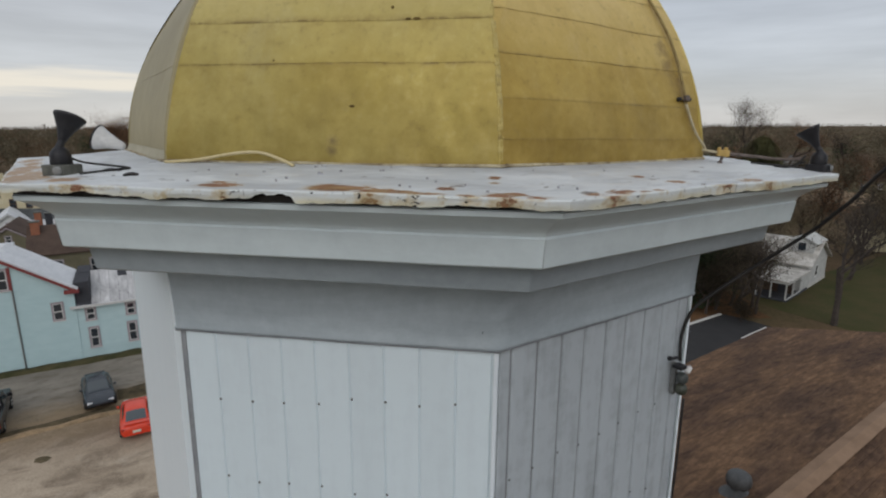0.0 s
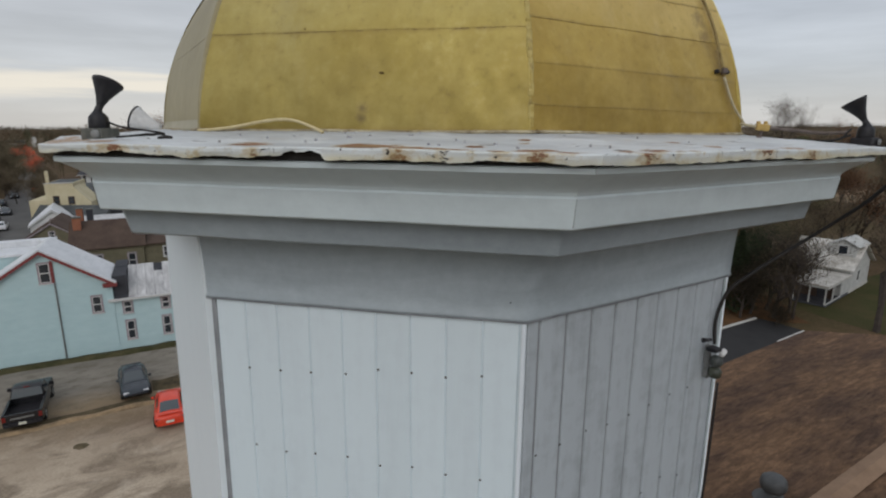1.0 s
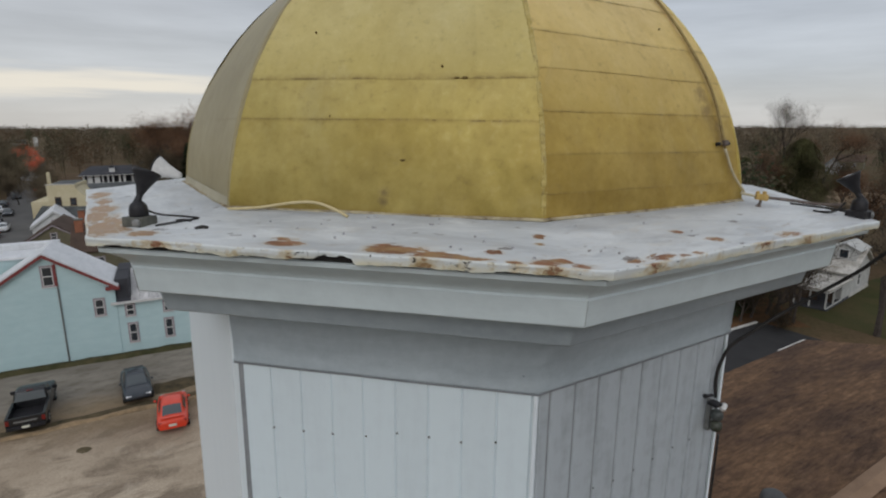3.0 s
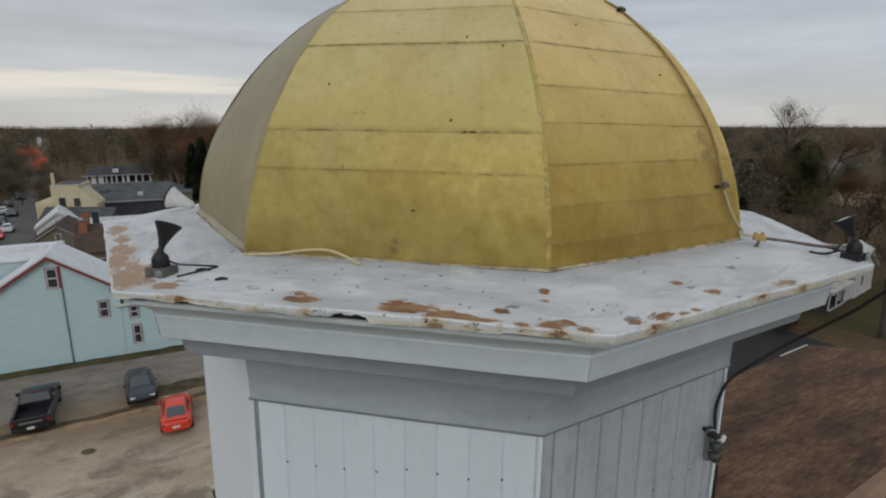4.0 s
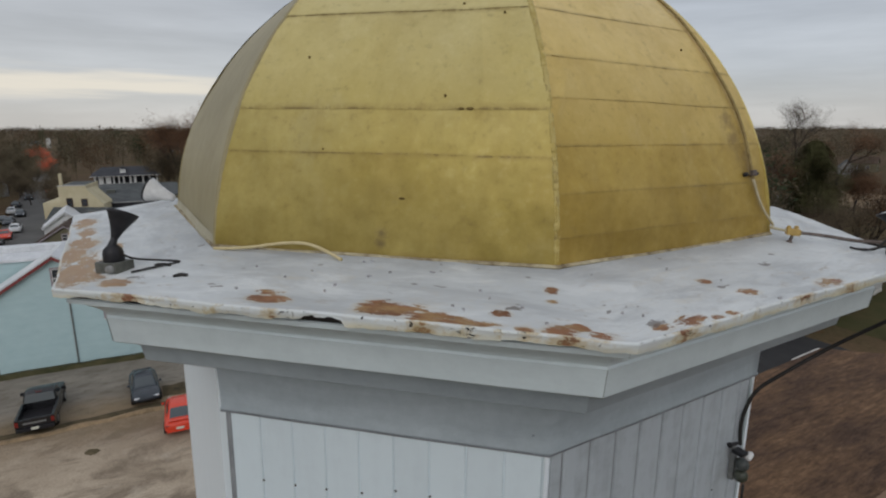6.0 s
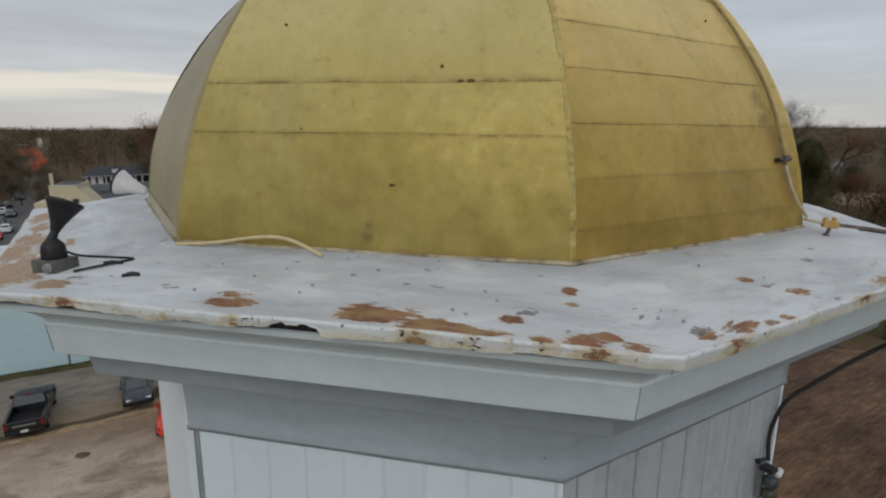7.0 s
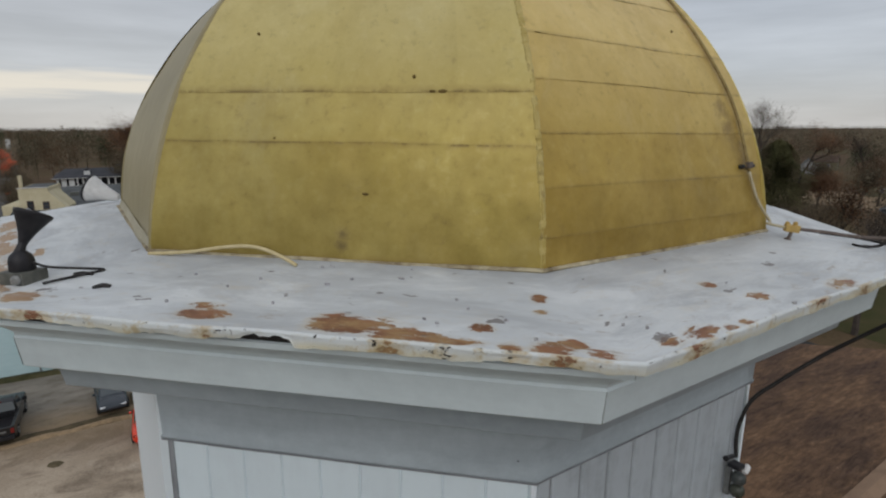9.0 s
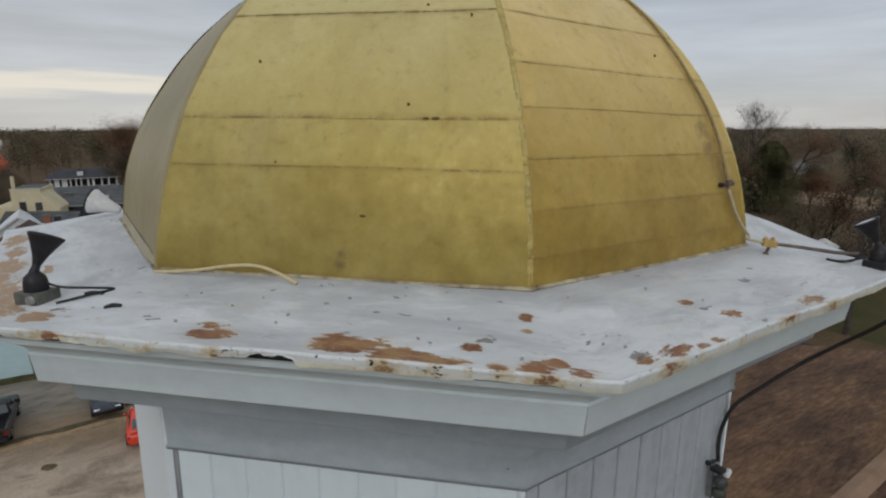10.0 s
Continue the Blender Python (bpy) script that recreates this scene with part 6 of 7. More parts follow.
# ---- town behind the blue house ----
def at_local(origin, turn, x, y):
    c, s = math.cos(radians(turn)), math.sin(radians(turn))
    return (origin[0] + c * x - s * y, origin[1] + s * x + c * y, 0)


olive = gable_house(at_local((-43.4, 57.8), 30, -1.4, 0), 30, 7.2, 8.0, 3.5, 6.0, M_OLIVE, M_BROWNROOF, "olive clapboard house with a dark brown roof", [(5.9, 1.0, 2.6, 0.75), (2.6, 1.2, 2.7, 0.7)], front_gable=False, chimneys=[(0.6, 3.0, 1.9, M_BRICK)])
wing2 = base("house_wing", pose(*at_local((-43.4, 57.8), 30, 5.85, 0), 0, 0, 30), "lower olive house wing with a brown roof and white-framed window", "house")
part("wall", box_bm((0.0, 0.25, 0), (3.3, 7.0, 3.45)), M_OLIVE, wing2)
window_part(wing2, 2.3, 0.25, 1.85, 3.0, 0.62, M_PALETRIM)
for y0, z0, y1, z1 in ((-0.05, 3.40, 3.6, 4.35), (7.3, 3.40, 3.6, 4.35)):
    b = bmesh.new()
    lo, hi = [[b.verts.new(p) for p in ((0.0, y0, z0 + h), (3.5, y0, z0 + h), (3.5, y1, z1 + h), (0.0, y1, z1 + h))] for h in (0.0, 0.14)]
    b.faces.new(lo)
    b.faces.new(hi[::-1])
    for i in range(4):
        b.faces.new((lo[i], lo[(i + 1) % 4], hi[(i + 1) % 4], hi[i]))
    bmesh.ops.recalc_face_normals(b, faces=b.faces[:])
    part("roof", b, M_BROWNROOF, wing2)
low = base("low_building", pose(-43.4, 57.8, 0, 0, 0, 30), "low building with flat pale metal roofs behind the olive house", "building")
for x0, y0, x1, y1, h in ((4.6, 10.4, 9.8, 23.5, 2.9), (-4.8, 23.6, 4.5, 31.0, 3.0)):
    wl = part("wall", box_bm((x0, y0, 0), (x1, y1, h)), M_GREYWALL, low)
    part("roof", box_bm((x0 - 0.2, y0 - 0.2, h), (x1 + 0.2, y1 + 0.2, h + 0.15), 0.03), M_RIBROOF, low)
gable_house((-58.8, 67.3, 0), 29, 6.4, 9, 2.4, 4.5, M_OLIVE, M_BROWNROOF, "small brown house with a dark gable roof", [(3.2, 2.5, 3.3, 0.6)], M_SASH, chimneys=[(5.7, 7.0, 2.0, M_BRICK), (6.9, 7.2, 1.8, M_DARKROOF)])
gable_house((-68.4, 80.0, 0), 36, 6.0, 9, 2.0, 4.2, M_WHITEWALL, M_PALEROOF, "small white house with a pale metal roof", [(3.0, 1.9, 2.8, 0.6)], M_PALETRIM)

cream = base("shop_building", pose(-75.1, 88.5, 0, 0, 0, 24), "cream stucco shop building with a stepped front", "building")
b = bmesh.new()
for x0, x1, h in ((0.0, 2.5, 4.7), (2.5, 6.7, 7.5)):
    bm_box(b, (x0, 0, 0), (x1, 9, h))
slope_pts = [(6.7, 0), (9.1, 0), (9.1, 4.1), (6.7, 6.9)]
front, rear = [[b.verts.new((x, y, z)) for x, z in slope_pts] for y in (0.0, 7.0)]
b.faces.new(front)
b.faces.new(rear[::-1])
for i in range(4):
    b.faces.new((front[i], rear[i], rear[(i + 1) % 4], front[(i + 1) % 4]))
part("wall", b, M_CREAM, cream)
part("coping", box_bm((2.4, -0.1, 7.5), (6.8, 0.3, 7.62), 0.03), M_KERB, cream)
part("chimney", box_bm((2.55, 1.0, 7.5), (3.0, 1.5, 9.6)), M_CREAM, cream)
part("roof", box_bm((2.8, 0.4, 7.48), (6.4, 8.8, 7.56)), M_GREYROOF, cream)
for x, z0, z1 in ((4.0, 4.0, 5.3), (6.2, 4.0, 5.1)):
    window_part(cream, x, 0.0, z0, z1, 0.75, M_BROWNROOF, M_BROWNROOF)
b = bmesh.new()
bm_poly(b, [(1.5, -6.0, 2.2), (12.0, -6.0, 2.0), (12.0, -0.05, 3.4), (1.5, -0.05, 4.0)])
bm_poly(b, [(1.5, -6.0, 0), (12.0, -6.0, 0), (12.0, -6.0, 2.0), (1.5, -6.0, 2.2)])
bm_poly(b, [(12.0, -6.0, 0), (12.0, -0.05, 0), (12.0, -0.05, 3.4), (12.0, -6.0, 2.0)])
part("lean_to", b, M_GREYROOF, cream, "grey lean-to roof")

grey = base("store_building", pose(-72.0, 96.2, 0, 0, 0, 30), "long low store with flat grey roofs", "building")
part("wall", box_bm((2.4, 0, 0), (13.5, 9, 3.6)), M_DARKROOF, grey)
part("rear_wall", box_bm((-3.0, 9.0, 0), (17.0, 26, 3.8)), M_GREYWALL, grey)
b = bmesh.new()
bm_poly(b, [(2.0, -0.3, 3.62), (13.9, -0.3, 3.62), (13.9, 9, 4.3), (2.0, 9, 4.3)])
bm_poly(b, [(-3.4, 8.6, 3.8), (17.4, 8.6, 3.8), (14.0, 17, 5.6), (0.5, 17, 5.6)])
bm_poly(b, [(17.4, 26.4, 3.8), (-3.4, 26.4, 3.8), (0.5, 17, 5.6), (14.0, 17, 5.6)])
bm_poly(b, [(-3.4, 26.4, 3.8), (-3.4, 8.6, 3.8), (0.5, 17, 5.6)])
bm_poly(b, [(17.4, 8.6, 3.8), (17.4, 26.4, 3.8), (14.0, 17, 5.6)])
part("roof", b, M_GREYROOF, grey)
part("roof_unit", box_bm((1.5, 11, 4.3), (3.0, 12.2, 5.0), 0.05), M_GREYBOX, grey)
part("roof_unit", box_bm((8.5, 5, 3.9), (9.4, 5.8, 4.7), 0.05), M_KERB, grey)
part("parapet", box_bm((2.3, -0.45, 3.5), (13.6, -0.25, 3.72), 0.03), M_GREYWALL, grey)
part("side_wing", box_bm((13.6, 1.0, 0), (18.2, 8.0, 4.4), 0.05), M_OLIVE, grey, "brown boarded side wing")
part("wing_roof", box_bm((13.5, 0.8, 4.4), (18.4, 8.2, 4.6), 0.05), M_GREYROOF, grey)

cols = base("porch_building", pose(-101.3, 138.9, 0, 0, 0, 34), "long building with white columns under a dark blue-grey roof", "building")
part("wall", box_bm((-1, 2.4, 0), (14.2, 12, 4.7)), M_DARKROOF, cols)
part("plinth", box_bm((-1.3, -0.3, 0), (14.5, 2.4, 2.7)), M_GREYWALL, cols)
for x, w in ((-0.9, 0.4), (0.1, 1.1), (1.7, 1.2), (3.4, 0.35), (4.6, 0.35), (5.7, 0.4), (7.2, 0.5), (8.3, 0.6), (10.3, 0.4), (11.9, 0.4), (13.7, 0.4)):
    part("column", box_bm((x, 0.0, 2.7), (x + w, 0.5, 4.7), 0.03), M_WHITEWALL, cols)
b = bmesh.new()
bm_poly(b, [(-1.8, -0.6, 4.7), (15.0, -0.6, 4.7), (12.2, 6.5, 6.8), (1.0, 6.5, 6.8)])
bm_poly(b, [(-1.8, 13, 4.7), (-1.8, -0.6, 4.7), (1.0, 6.5, 6.8)])
bm_poly(b, [(15.0, -0.6, 4.7), (15.0, 13, 4.7), (12.2, 6.5, 6.8)])
bm_poly(b, [(15.0, 13, 4.7), (-1.8, 13, 4.7), (1.0, 6.5, 6.8), (12.2, 6.5, 6.8)])
part("roof", b, M_DARKROOF, cols)
part("dormer", box_bm((5.2, 1.6, 5.0), (6.6, 5, 6.4), 0.05), M_WHITEWALL, cols)
b = bmesh.new()
bm_poly(b, [(5.0, 1.4, 6.4), (5.9, 1.4, 7.2), (5.9, 5, 7.2), (5.0, 5, 6.4)])
bm_poly(b, [(6.8, 1.4, 6.4), (6.8, 5, 6.4), (5.9, 5, 7.2), (5.9, 1.4, 7.2)])
bm_poly(b, [(5.2, 1.58, 6.4), (6.6, 1.58, 6.4), (5.9, 1.58, 7.05)])
part("dormer_roof", b, M_DARKROOF, cols)
part("fascia", box_bm((-1.9, -0.7, 4.62), (15.1, -0.5, 4.76)), M_KERB, cols)

# smaller far houses among the trees
rng = random.Random(77)
for x, y, turn, w, dep, wm, rm, lab in (
        (-150, 160, 50, 9, 8, M_OLIVE, M_BROWNROOF, "brown house among bare trees"), (-128, 128, 45, 8, 9, M_GREYWALL, M_BROWNROOF, "grey house with a brown roof among bare trees"),
        (-128, 205, 30, 14, 8, M_OLIVE, M_GREYROOF, "olive shed with a grey roof among trees"), (-190, 330, 20, 16, 9, M_KERB, M_PALEROOF, "pale farm building among far trees"),
        (-298, 464, 20, 22, 10, M_CREAM, M_PALEROOF, "cream barn among far trees"), (-420, 480, 40, 14, 10, M_WHITEWALL, M_GREYROOF, "white house among far trees"),
        (62, 136, -20, 9, 7, M_WHITEWALL, M_GREYROOF, "white cottage with a grey roof among trees"), (80, 173, 10, 11, 8, M_GREYWALL, M_GREYROOF, "grey house among bare trees"), (128, 207, -30, 4.5, 8, M_GREYWALL, M_GREYROOF, "narrow grey house beyond the field"),
        (147, 232, -40, 9, 8, M_OLIVE, M_BROWNROOF, "brown house among bare trees beyond the field"), (58.5, 73.0, -20, 9, 7, M_CREAM, M_OLIVE, "pale house with an olive roof beyond the lawn"),
        (104, 140, -30, 9, 7, M_OLIVE, M_BROWNROOF, "brown shed beyond the field")):
    gable_house((x, y, 0), turn, w, dep, 3.2, 5.6, wm, rm, lab, [(w * 0.3, 1.2, 2.4, 0.8), (w * 0.7, 1.2, 2.4, 0.8)], front_gable=rng.random() < 0.4, category="house")
silo = base("silo", pose(-378, 462, 0), "pale round silo standing among far trees", "silo")
part("drum", lathe_bm([(1.7, 0), (1.7, 7.5)], 18), M_KERB, silo, "", True)
part("roof", lathe_bm([(1.8, 7.5), (1.0, 8.6), (0.2, 9.0)], 18), M_KERB, silo, "", True)

# white house with a porch beyond the asphalt yard
M_AGEDWHITE = mottled("aged_white_clapboard", (0.40, 0.40, 0.385), (0.55, 0.545, 0.52), 1.4, 0.75, 7)
WH = base("porch_house", pose(34.7, 52.2, 0, 0, 0, 42), "white house with a pale roof and a flat-roofed front porch", "house")
part("wall", box_bm((5.0, 0.0, 0), (11.6, 5.4, 2.6)), M_AGEDWHITE, WH)
part("porch_roof", box_bm((-1.9, -0.25, 1.98), (4.98, 3.1, 2.12), 0.03), M_SANDROOF, WH, "flat pale porch roof")
part("porch_fascia", box_bm((-1.86, -0.21, 1.82), (4.98, 3.06, 1.977)), M_AGEDWHITE, WH)
# floor coloured dark, as the porch's inner shade is put into colour
part("porch_floor", box_bm((-1.7, -0.1, 0), (4.98, 2.9, 0.2), 0.03), M_DARKROOF, WH, "porch floor coloured dark for the shade under its roof")
for x, y in ((-1.6, 0.05), (0.6, 0.05), (2.75, 0.05), (-1.6, 1.4), (-1.6, 2.75)):
    part("porch_post", box_bm((x - 0.06, y - 0.06, 0.2), (x + 0.06, y + 0.06, 1.82)), M_AGEDWHITE, WH)
part("porch_sill", box_bm((-1.66, -0.08, 0.2), (2.7, -0.02, 0.34)), M_AGEDWHITE, WH)
# back wall and door added dark to carry the shade inside the porch
part("porch_back", box_bm((1.0, 0.25, 0.2), (1.2, 2.85, 1.82)), M_BROWNROOF, WH, "dark wall put in for the shade inside the porch")
part("porch_door", box_bm((0.94, 0.7, 0.2), (0.998, 1.5, 1.75)), M_DARKROOF, WH, "porch door coloured dark for the shade inside")
part("side_room", box_bm((2.85, 0.0, 0.2), (4.99, 2.8, 1.82)), M_AGEDWHITE, WH)
for side in (-1, 1):
    b = bmesh.new()
    q = [(8.3 + side * 3.7, -0.4, 2.46), (8.3 + side * 3.7, 5.8, 2.46), (8.3, 5.8, 4.7), (8.3, -0.4, 4.7)]
    lo, hi = [b.verts.new(p) for p in q], [b.verts.new((x, y, z + 0.12)) for x, y, z in q]
    b.faces.new(lo)
    b.faces.new(hi[::-1])
    for i in range(4):
        b.faces.new((lo[i], lo[(i + 1) % 4], hi[(i + 1) % 4], hi[i]))
    bmesh.ops.recalc_face_normals(b, faces=b.faces[:])
    part("roof", b, M_SANDROOF, WH, "pale sandy metal roof, mossy in patches")
for y in (0.0, 5.25):
    b = bmesh.new()
    f, g = [[b.verts.new(p) for p in ((5.0, yy, 2.6), (11.6, yy, 2.6), (8.3, yy, 4.66))] for yy in (y, y + 0.15)]
    b.faces.new(f)
    b.faces.new(g[::-1])
    for i in range(3):
        b.faces.new((f[i], f[(i + 1) % 3], g[(i + 1) % 3], g[i]))
    bmesh.ops.recalc_face_normals(b, faces=b.faces[:])
    part("gable", b, M_AGEDWHITE, WH)
part("dormer", box_bm((6.3, 0.1, 3.1), (9.6, 2.3, 4.75)), M_AGEDWHITE, WH)
for side in (-1, 1):
    b = bmesh.new()
    q = [(6.05, 1.2 + side * 1.45, 4.62), (9.8, 1.2 + side * 1.45, 4.62), (9.8, 1.2, 5.35), (6.05, 1.2, 5.35)]
    lo, hi = [b.verts.new(p) for p in q], [b.verts.new((x, y, z + 0.09)) for x, y, z in q]
    b.faces.new(lo)
    b.faces.new(hi[::-1])
    for i in range(4):
        b.faces.new((lo[i], lo[(i + 1) % 4], hi[(i + 1) % 4], hi[i]))
    bmesh.ops.recalc_face_normals(b, faces=b.faces[:])
    part("dormer_roof", b, M_AGEDWHITE, WH)
b = bmesh.new()
f, g = [[b.verts.new(p) for p in ((xx, 0.1, 4.74), (xx, 2.3, 4.74), (xx, 1.2, 5.30))] for xx in (6.3, 6.45)]
b.faces.new(f)
b.faces.new(g[::-1])
for i in range(3):
    b.faces.new((f[i], f[(i + 1) % 3], g[(i + 1) % 3], g[i]))
bmesh.ops.recalc_face_normals(b, faces=b.faces[:])
part("dormer_gable", b, M_AGEDWHITE, WH)
part("foundation", box_bm((5.1, -0.06, 0), (11.6, -0.005, 0.30)), M_KERB, WH, "pale foundation strip")
window_part(WH, 7.7, 0.0, 1.0, 2.1, 0.7, trim=M_PALETRIM)
pane_side = part("window", box_bm((6.22, 0.75, 3.75), (6.3, 1.65, 4.75)), M_PALETRIM, WH)
part("pane", box_bm((6.20, 0.84, 3.84), (6.24, 1.56, 4.66)), M_DARKGLASS, pane_side)


# ---- vehicles ----
def outline_body(pts, half, taper=0.0, top_from=0.0):
    """Body from a side outline (x, z), narrowed towards the top."""
    bm = bmesh.new()
    zs = [z for _, z in pts]
    z0, z1 = min(zs), max(zs)
    rows = []
    for side in (-1, 1):
        row = []
        for x, z in pts:
            f = max(0.0, (z - top_from) / max(1e-6, z1 - top_from)) if z > top_from else 0.0
            row.append(bm.verts.new((x, side * (half - taper * f), z)))
        rows.append(row)
    bm.faces.new(rows[0])
    bm.faces.new(rows[1][::-1])
    n = len(pts)
    for i in range(n):
        bm.faces.new((rows[0][i], rows[1][i], rows[1][(i + 1) % n], rows[0][(i + 1) % n]))
    bmesh.ops.recalc_face_normals(bm, faces=bm.faces[:])
    bmesh.ops.bevel(bm, geom=bm.edges[:], offset=0.20, segments=5, affect="EDGES", profile=0.55, clamp_overlap=True)
    return bm


def wheels(top, xs, half, r=0.33):
    for x in xs:
        for side in (-1, 1):
            m = pose(x, side * (half - 0.10), r, 90, 0, 0)
            tyre = part("wheel", lathe_bm([(r * 0.6, -0.11), (r * 0.95, -0.11), (r, -0.07), (r, 0.07), (r * 0.95, 0.11), (r * 0.6, 0.11)], 18, m), M_TYRE, top, "black tyre", True)
            part("rim", lathe_bm([(r * 0.62, -0.10), (r * 0.5, -0.115), (r * 0.1, -0.105), (r * 0.1, 0.105), (r * 0.5, 0.115), (r * 0.62, 0.10)], 14, m), M_SILVER, tyre)


def lerp_rows(rows, f):
    """A row of numbers between the given rows, by their first number."""
    for a, b in zip(rows, rows[1:]):
        if f <= b[0]:
            u = (f - a[0]) / (b[0] - a[0])
            u = max(0.0, min(1.0, u))
            return [p + (q - p) * u for p, q in zip(a[1:], b[1:])]
    return list(rows[-1][1:])


def shell(rings, ends=True):
    """A closed skin over rings of points, front to back."""
    bm = bmesh.new()
    vs = [[bm.verts.new(p) for p in r] for r in rings]
    n = len(vs[0])
    for a, b in zip(vs, vs[1:]):
        for i in range(n):
            bm.faces.new((a[i], a[(i + 1) % n], b[(i + 1) % n], b[i]))
    if ends:
        bm.faces.new(vs[0][::-1])
        bm.faces.new(vs[-1])
    bmesh.ops.recalc_face_normals(bm, faces=bm.faces[:])
    return bm


def saloon(at, heading, paint, label, L=4.6, W=1.8, H=1.42, group="parked cars"):
    """A rounded saloon car; +x is its front."""
    top = base("car", pose(*at, 0, 0, heading), label, "car", group)
    h = W / 2
    # along the length: half width, underside, shoulder height
    plan = [(-0.50, 0.70, 0.44, 0.74), (-0.492, 0.84, 0.36, 0.84), (-0.47, 0.92, 0.30, 0.91), (-0.40, 0.97, 0.24, 0.95), (-0.25, 1.0, 0.20, 0.95), (0.0, 1.0, 0.20, 0.92), (0.20, 1.0, 0.20, 0.91), (0.34, 0.98, 0.22, 0.85), (0.43, 0.94, 0.26, 0.77), (0.48, 0.86, 0.32, 0.68), (0.497, 0.74, 0.38, 0.60), (0.503, 0.60, 0.42, 0.56)]
    rings = []
    for i in range(33):
        f = -0.50 + 1.003 * (0.5 - 0.5 * math.cos(math.pi * i / 32))
        w, z0, z1 = lerp_rows(plan, f)
        ring = []
        for q in range(24):
            c, d = math.cos(2 * math.pi * q / 24), math.sin(2 * math.pi * q / 24)
            y = math.copysign(abs(c) ** 0.42, c) * h * w * (1 - 0.05 * max(0.0, d))
            ring.append((f * L, y, (z0 + z1) / 2 + (z1 - z0) / 2 * math.copysign(abs(d) ** 0.50, d)))
        rings.append(ring)
    part("body", shell(rings), paint, top, "", True)
    # greenhouse: half width at the belt and at the roof, roof height
    house = [(-0.415, 0.76, 0.70, 0.88), (-0.36, 0.82, 0.70, 1.02), (-0.27, 0.86, 0.66, 1.24), (-0.19, 0.87, 0.64, H - 0.05), (-0.08, 0.88, 0.64, H), (0.03, 0.88, 0.64, H - 0.015), (0.09, 0.88, 0.66, H - 0.09), (0.17, 0.86, 0.70, 1.14), (0.265, 0.82, 0.74, 0.88)]

    def over(f, v, out=0.0):
        """A point on the greenhouse: v from -1 (right belt) over the roof to 1."""
        wb, wt, zt = lerp_rows(house, f)
        a = abs(v)
        if a < 0.45:
            y, z = wt * h * a / 0.45 * 0.93, zt - 0.035 * (a / 0.45) ** 3
        else:
            u = (a - 0.45) / 0.55
            y, z = h * (wt * 0.93 + (wb - wt * 0.93) * u ** 0.85), zt - 0.035 - (zt - 0.035 - 0.84) * u
        return (f * L, math.copysign(y + out * (1 if a > 0.45 else 0), v), z + out * (1 if a < 0.6 else 0.2))

    rings = []
    for i in range(27):
        f = -0.415 + 0.68 * i / 26
        rings.append([over(f, -1 + 2 * q / 22) for q in range(23)])
    part("cabin", shell(rings), paint, top, "", True)
    glass = [("rear_window", -0.375, -0.225, -0.42, 0.42, 0.012), ("windscreen", 0.085, 0.240, -0.44, 0.44, 0.012)]
    for side in (-1, 1):
        glass += [("side_window", -0.235, -0.075, side * 0.60, side * 0.93, 0.010), ("side_window", -0.055, 0.085, side * 0.60, side * 0.93, 0.010)]
    for name, f0, f1, v0, v1, out in glass:
        bm = bmesh.new()
        g = [[bm.verts.new(over(f0 + (f1 - f0) * i / 8, v0 + (v1 - v0) * q / 8, out)) for q in range(9)] for i in range(9)]
        for a, b in zip(g, g[1:]):
            for q in range(8):
                bm.faces.new((a[q], a[q + 1], b[q + 1], b[q]))
        bmesh.ops.recalc_face_normals(bm, faces=bm.faces[:])
        part(name, bm, M_CARGLASS, top, "dark tinted glass", True)
    for side in (-1, 1):
        part("mirror", lathe_bm([(0.03, -0.02), (0.075, 0.0), (0.08, 0.05), (0.05, 0.09)], 10, pose(L * 0.13, side * (h + 0.07), 0.97, 0, 90, 0)), paint, top, "", True)
        part("tail_light", box_bm((-L * 0.494, side * (h * 0.66) - 0.16, 0.66), (-L * 0.47, side * (h * 0.66) + 0.16, 0.80), 0.02), M_REDLIGHT, top, "red tail light")
        part("headlight", box_bm((L * 0.455, side * (h * 0.64) - 0.15, 0.55), (L * 0.492, side * (h * 0.64) + 0.15, 0.66), 0.03), M_LIGHTLENS, top, "clear headlight")
    part("spoiler", box_bm((-L * 0.47, -h * 0.70, 0.965), (-L * 0.43, h * 0.70, 0.99), 0.008), paint, top)
    part("number_plate", box_bm((-L * 0.512, -0.2, 0.52), (-L * 0.495, 0.2, 0.64)), M_PLATE, top)
    part("rear_bumper", box_bm((-L * 0.508, -h * 0.80, 0.36), (-L * 0.46, h * 0.80, 0.46), 0.03), paint, top)
    part("grille", box_bm((L * 0.47, -h * 0.42, 0.40), (L * 0.508, h * 0.42, 0.50), 0.02), M_BLACK, top)
    wheels(top, (-L * 0.30, L * 0.31), h + 0.015)
    return top


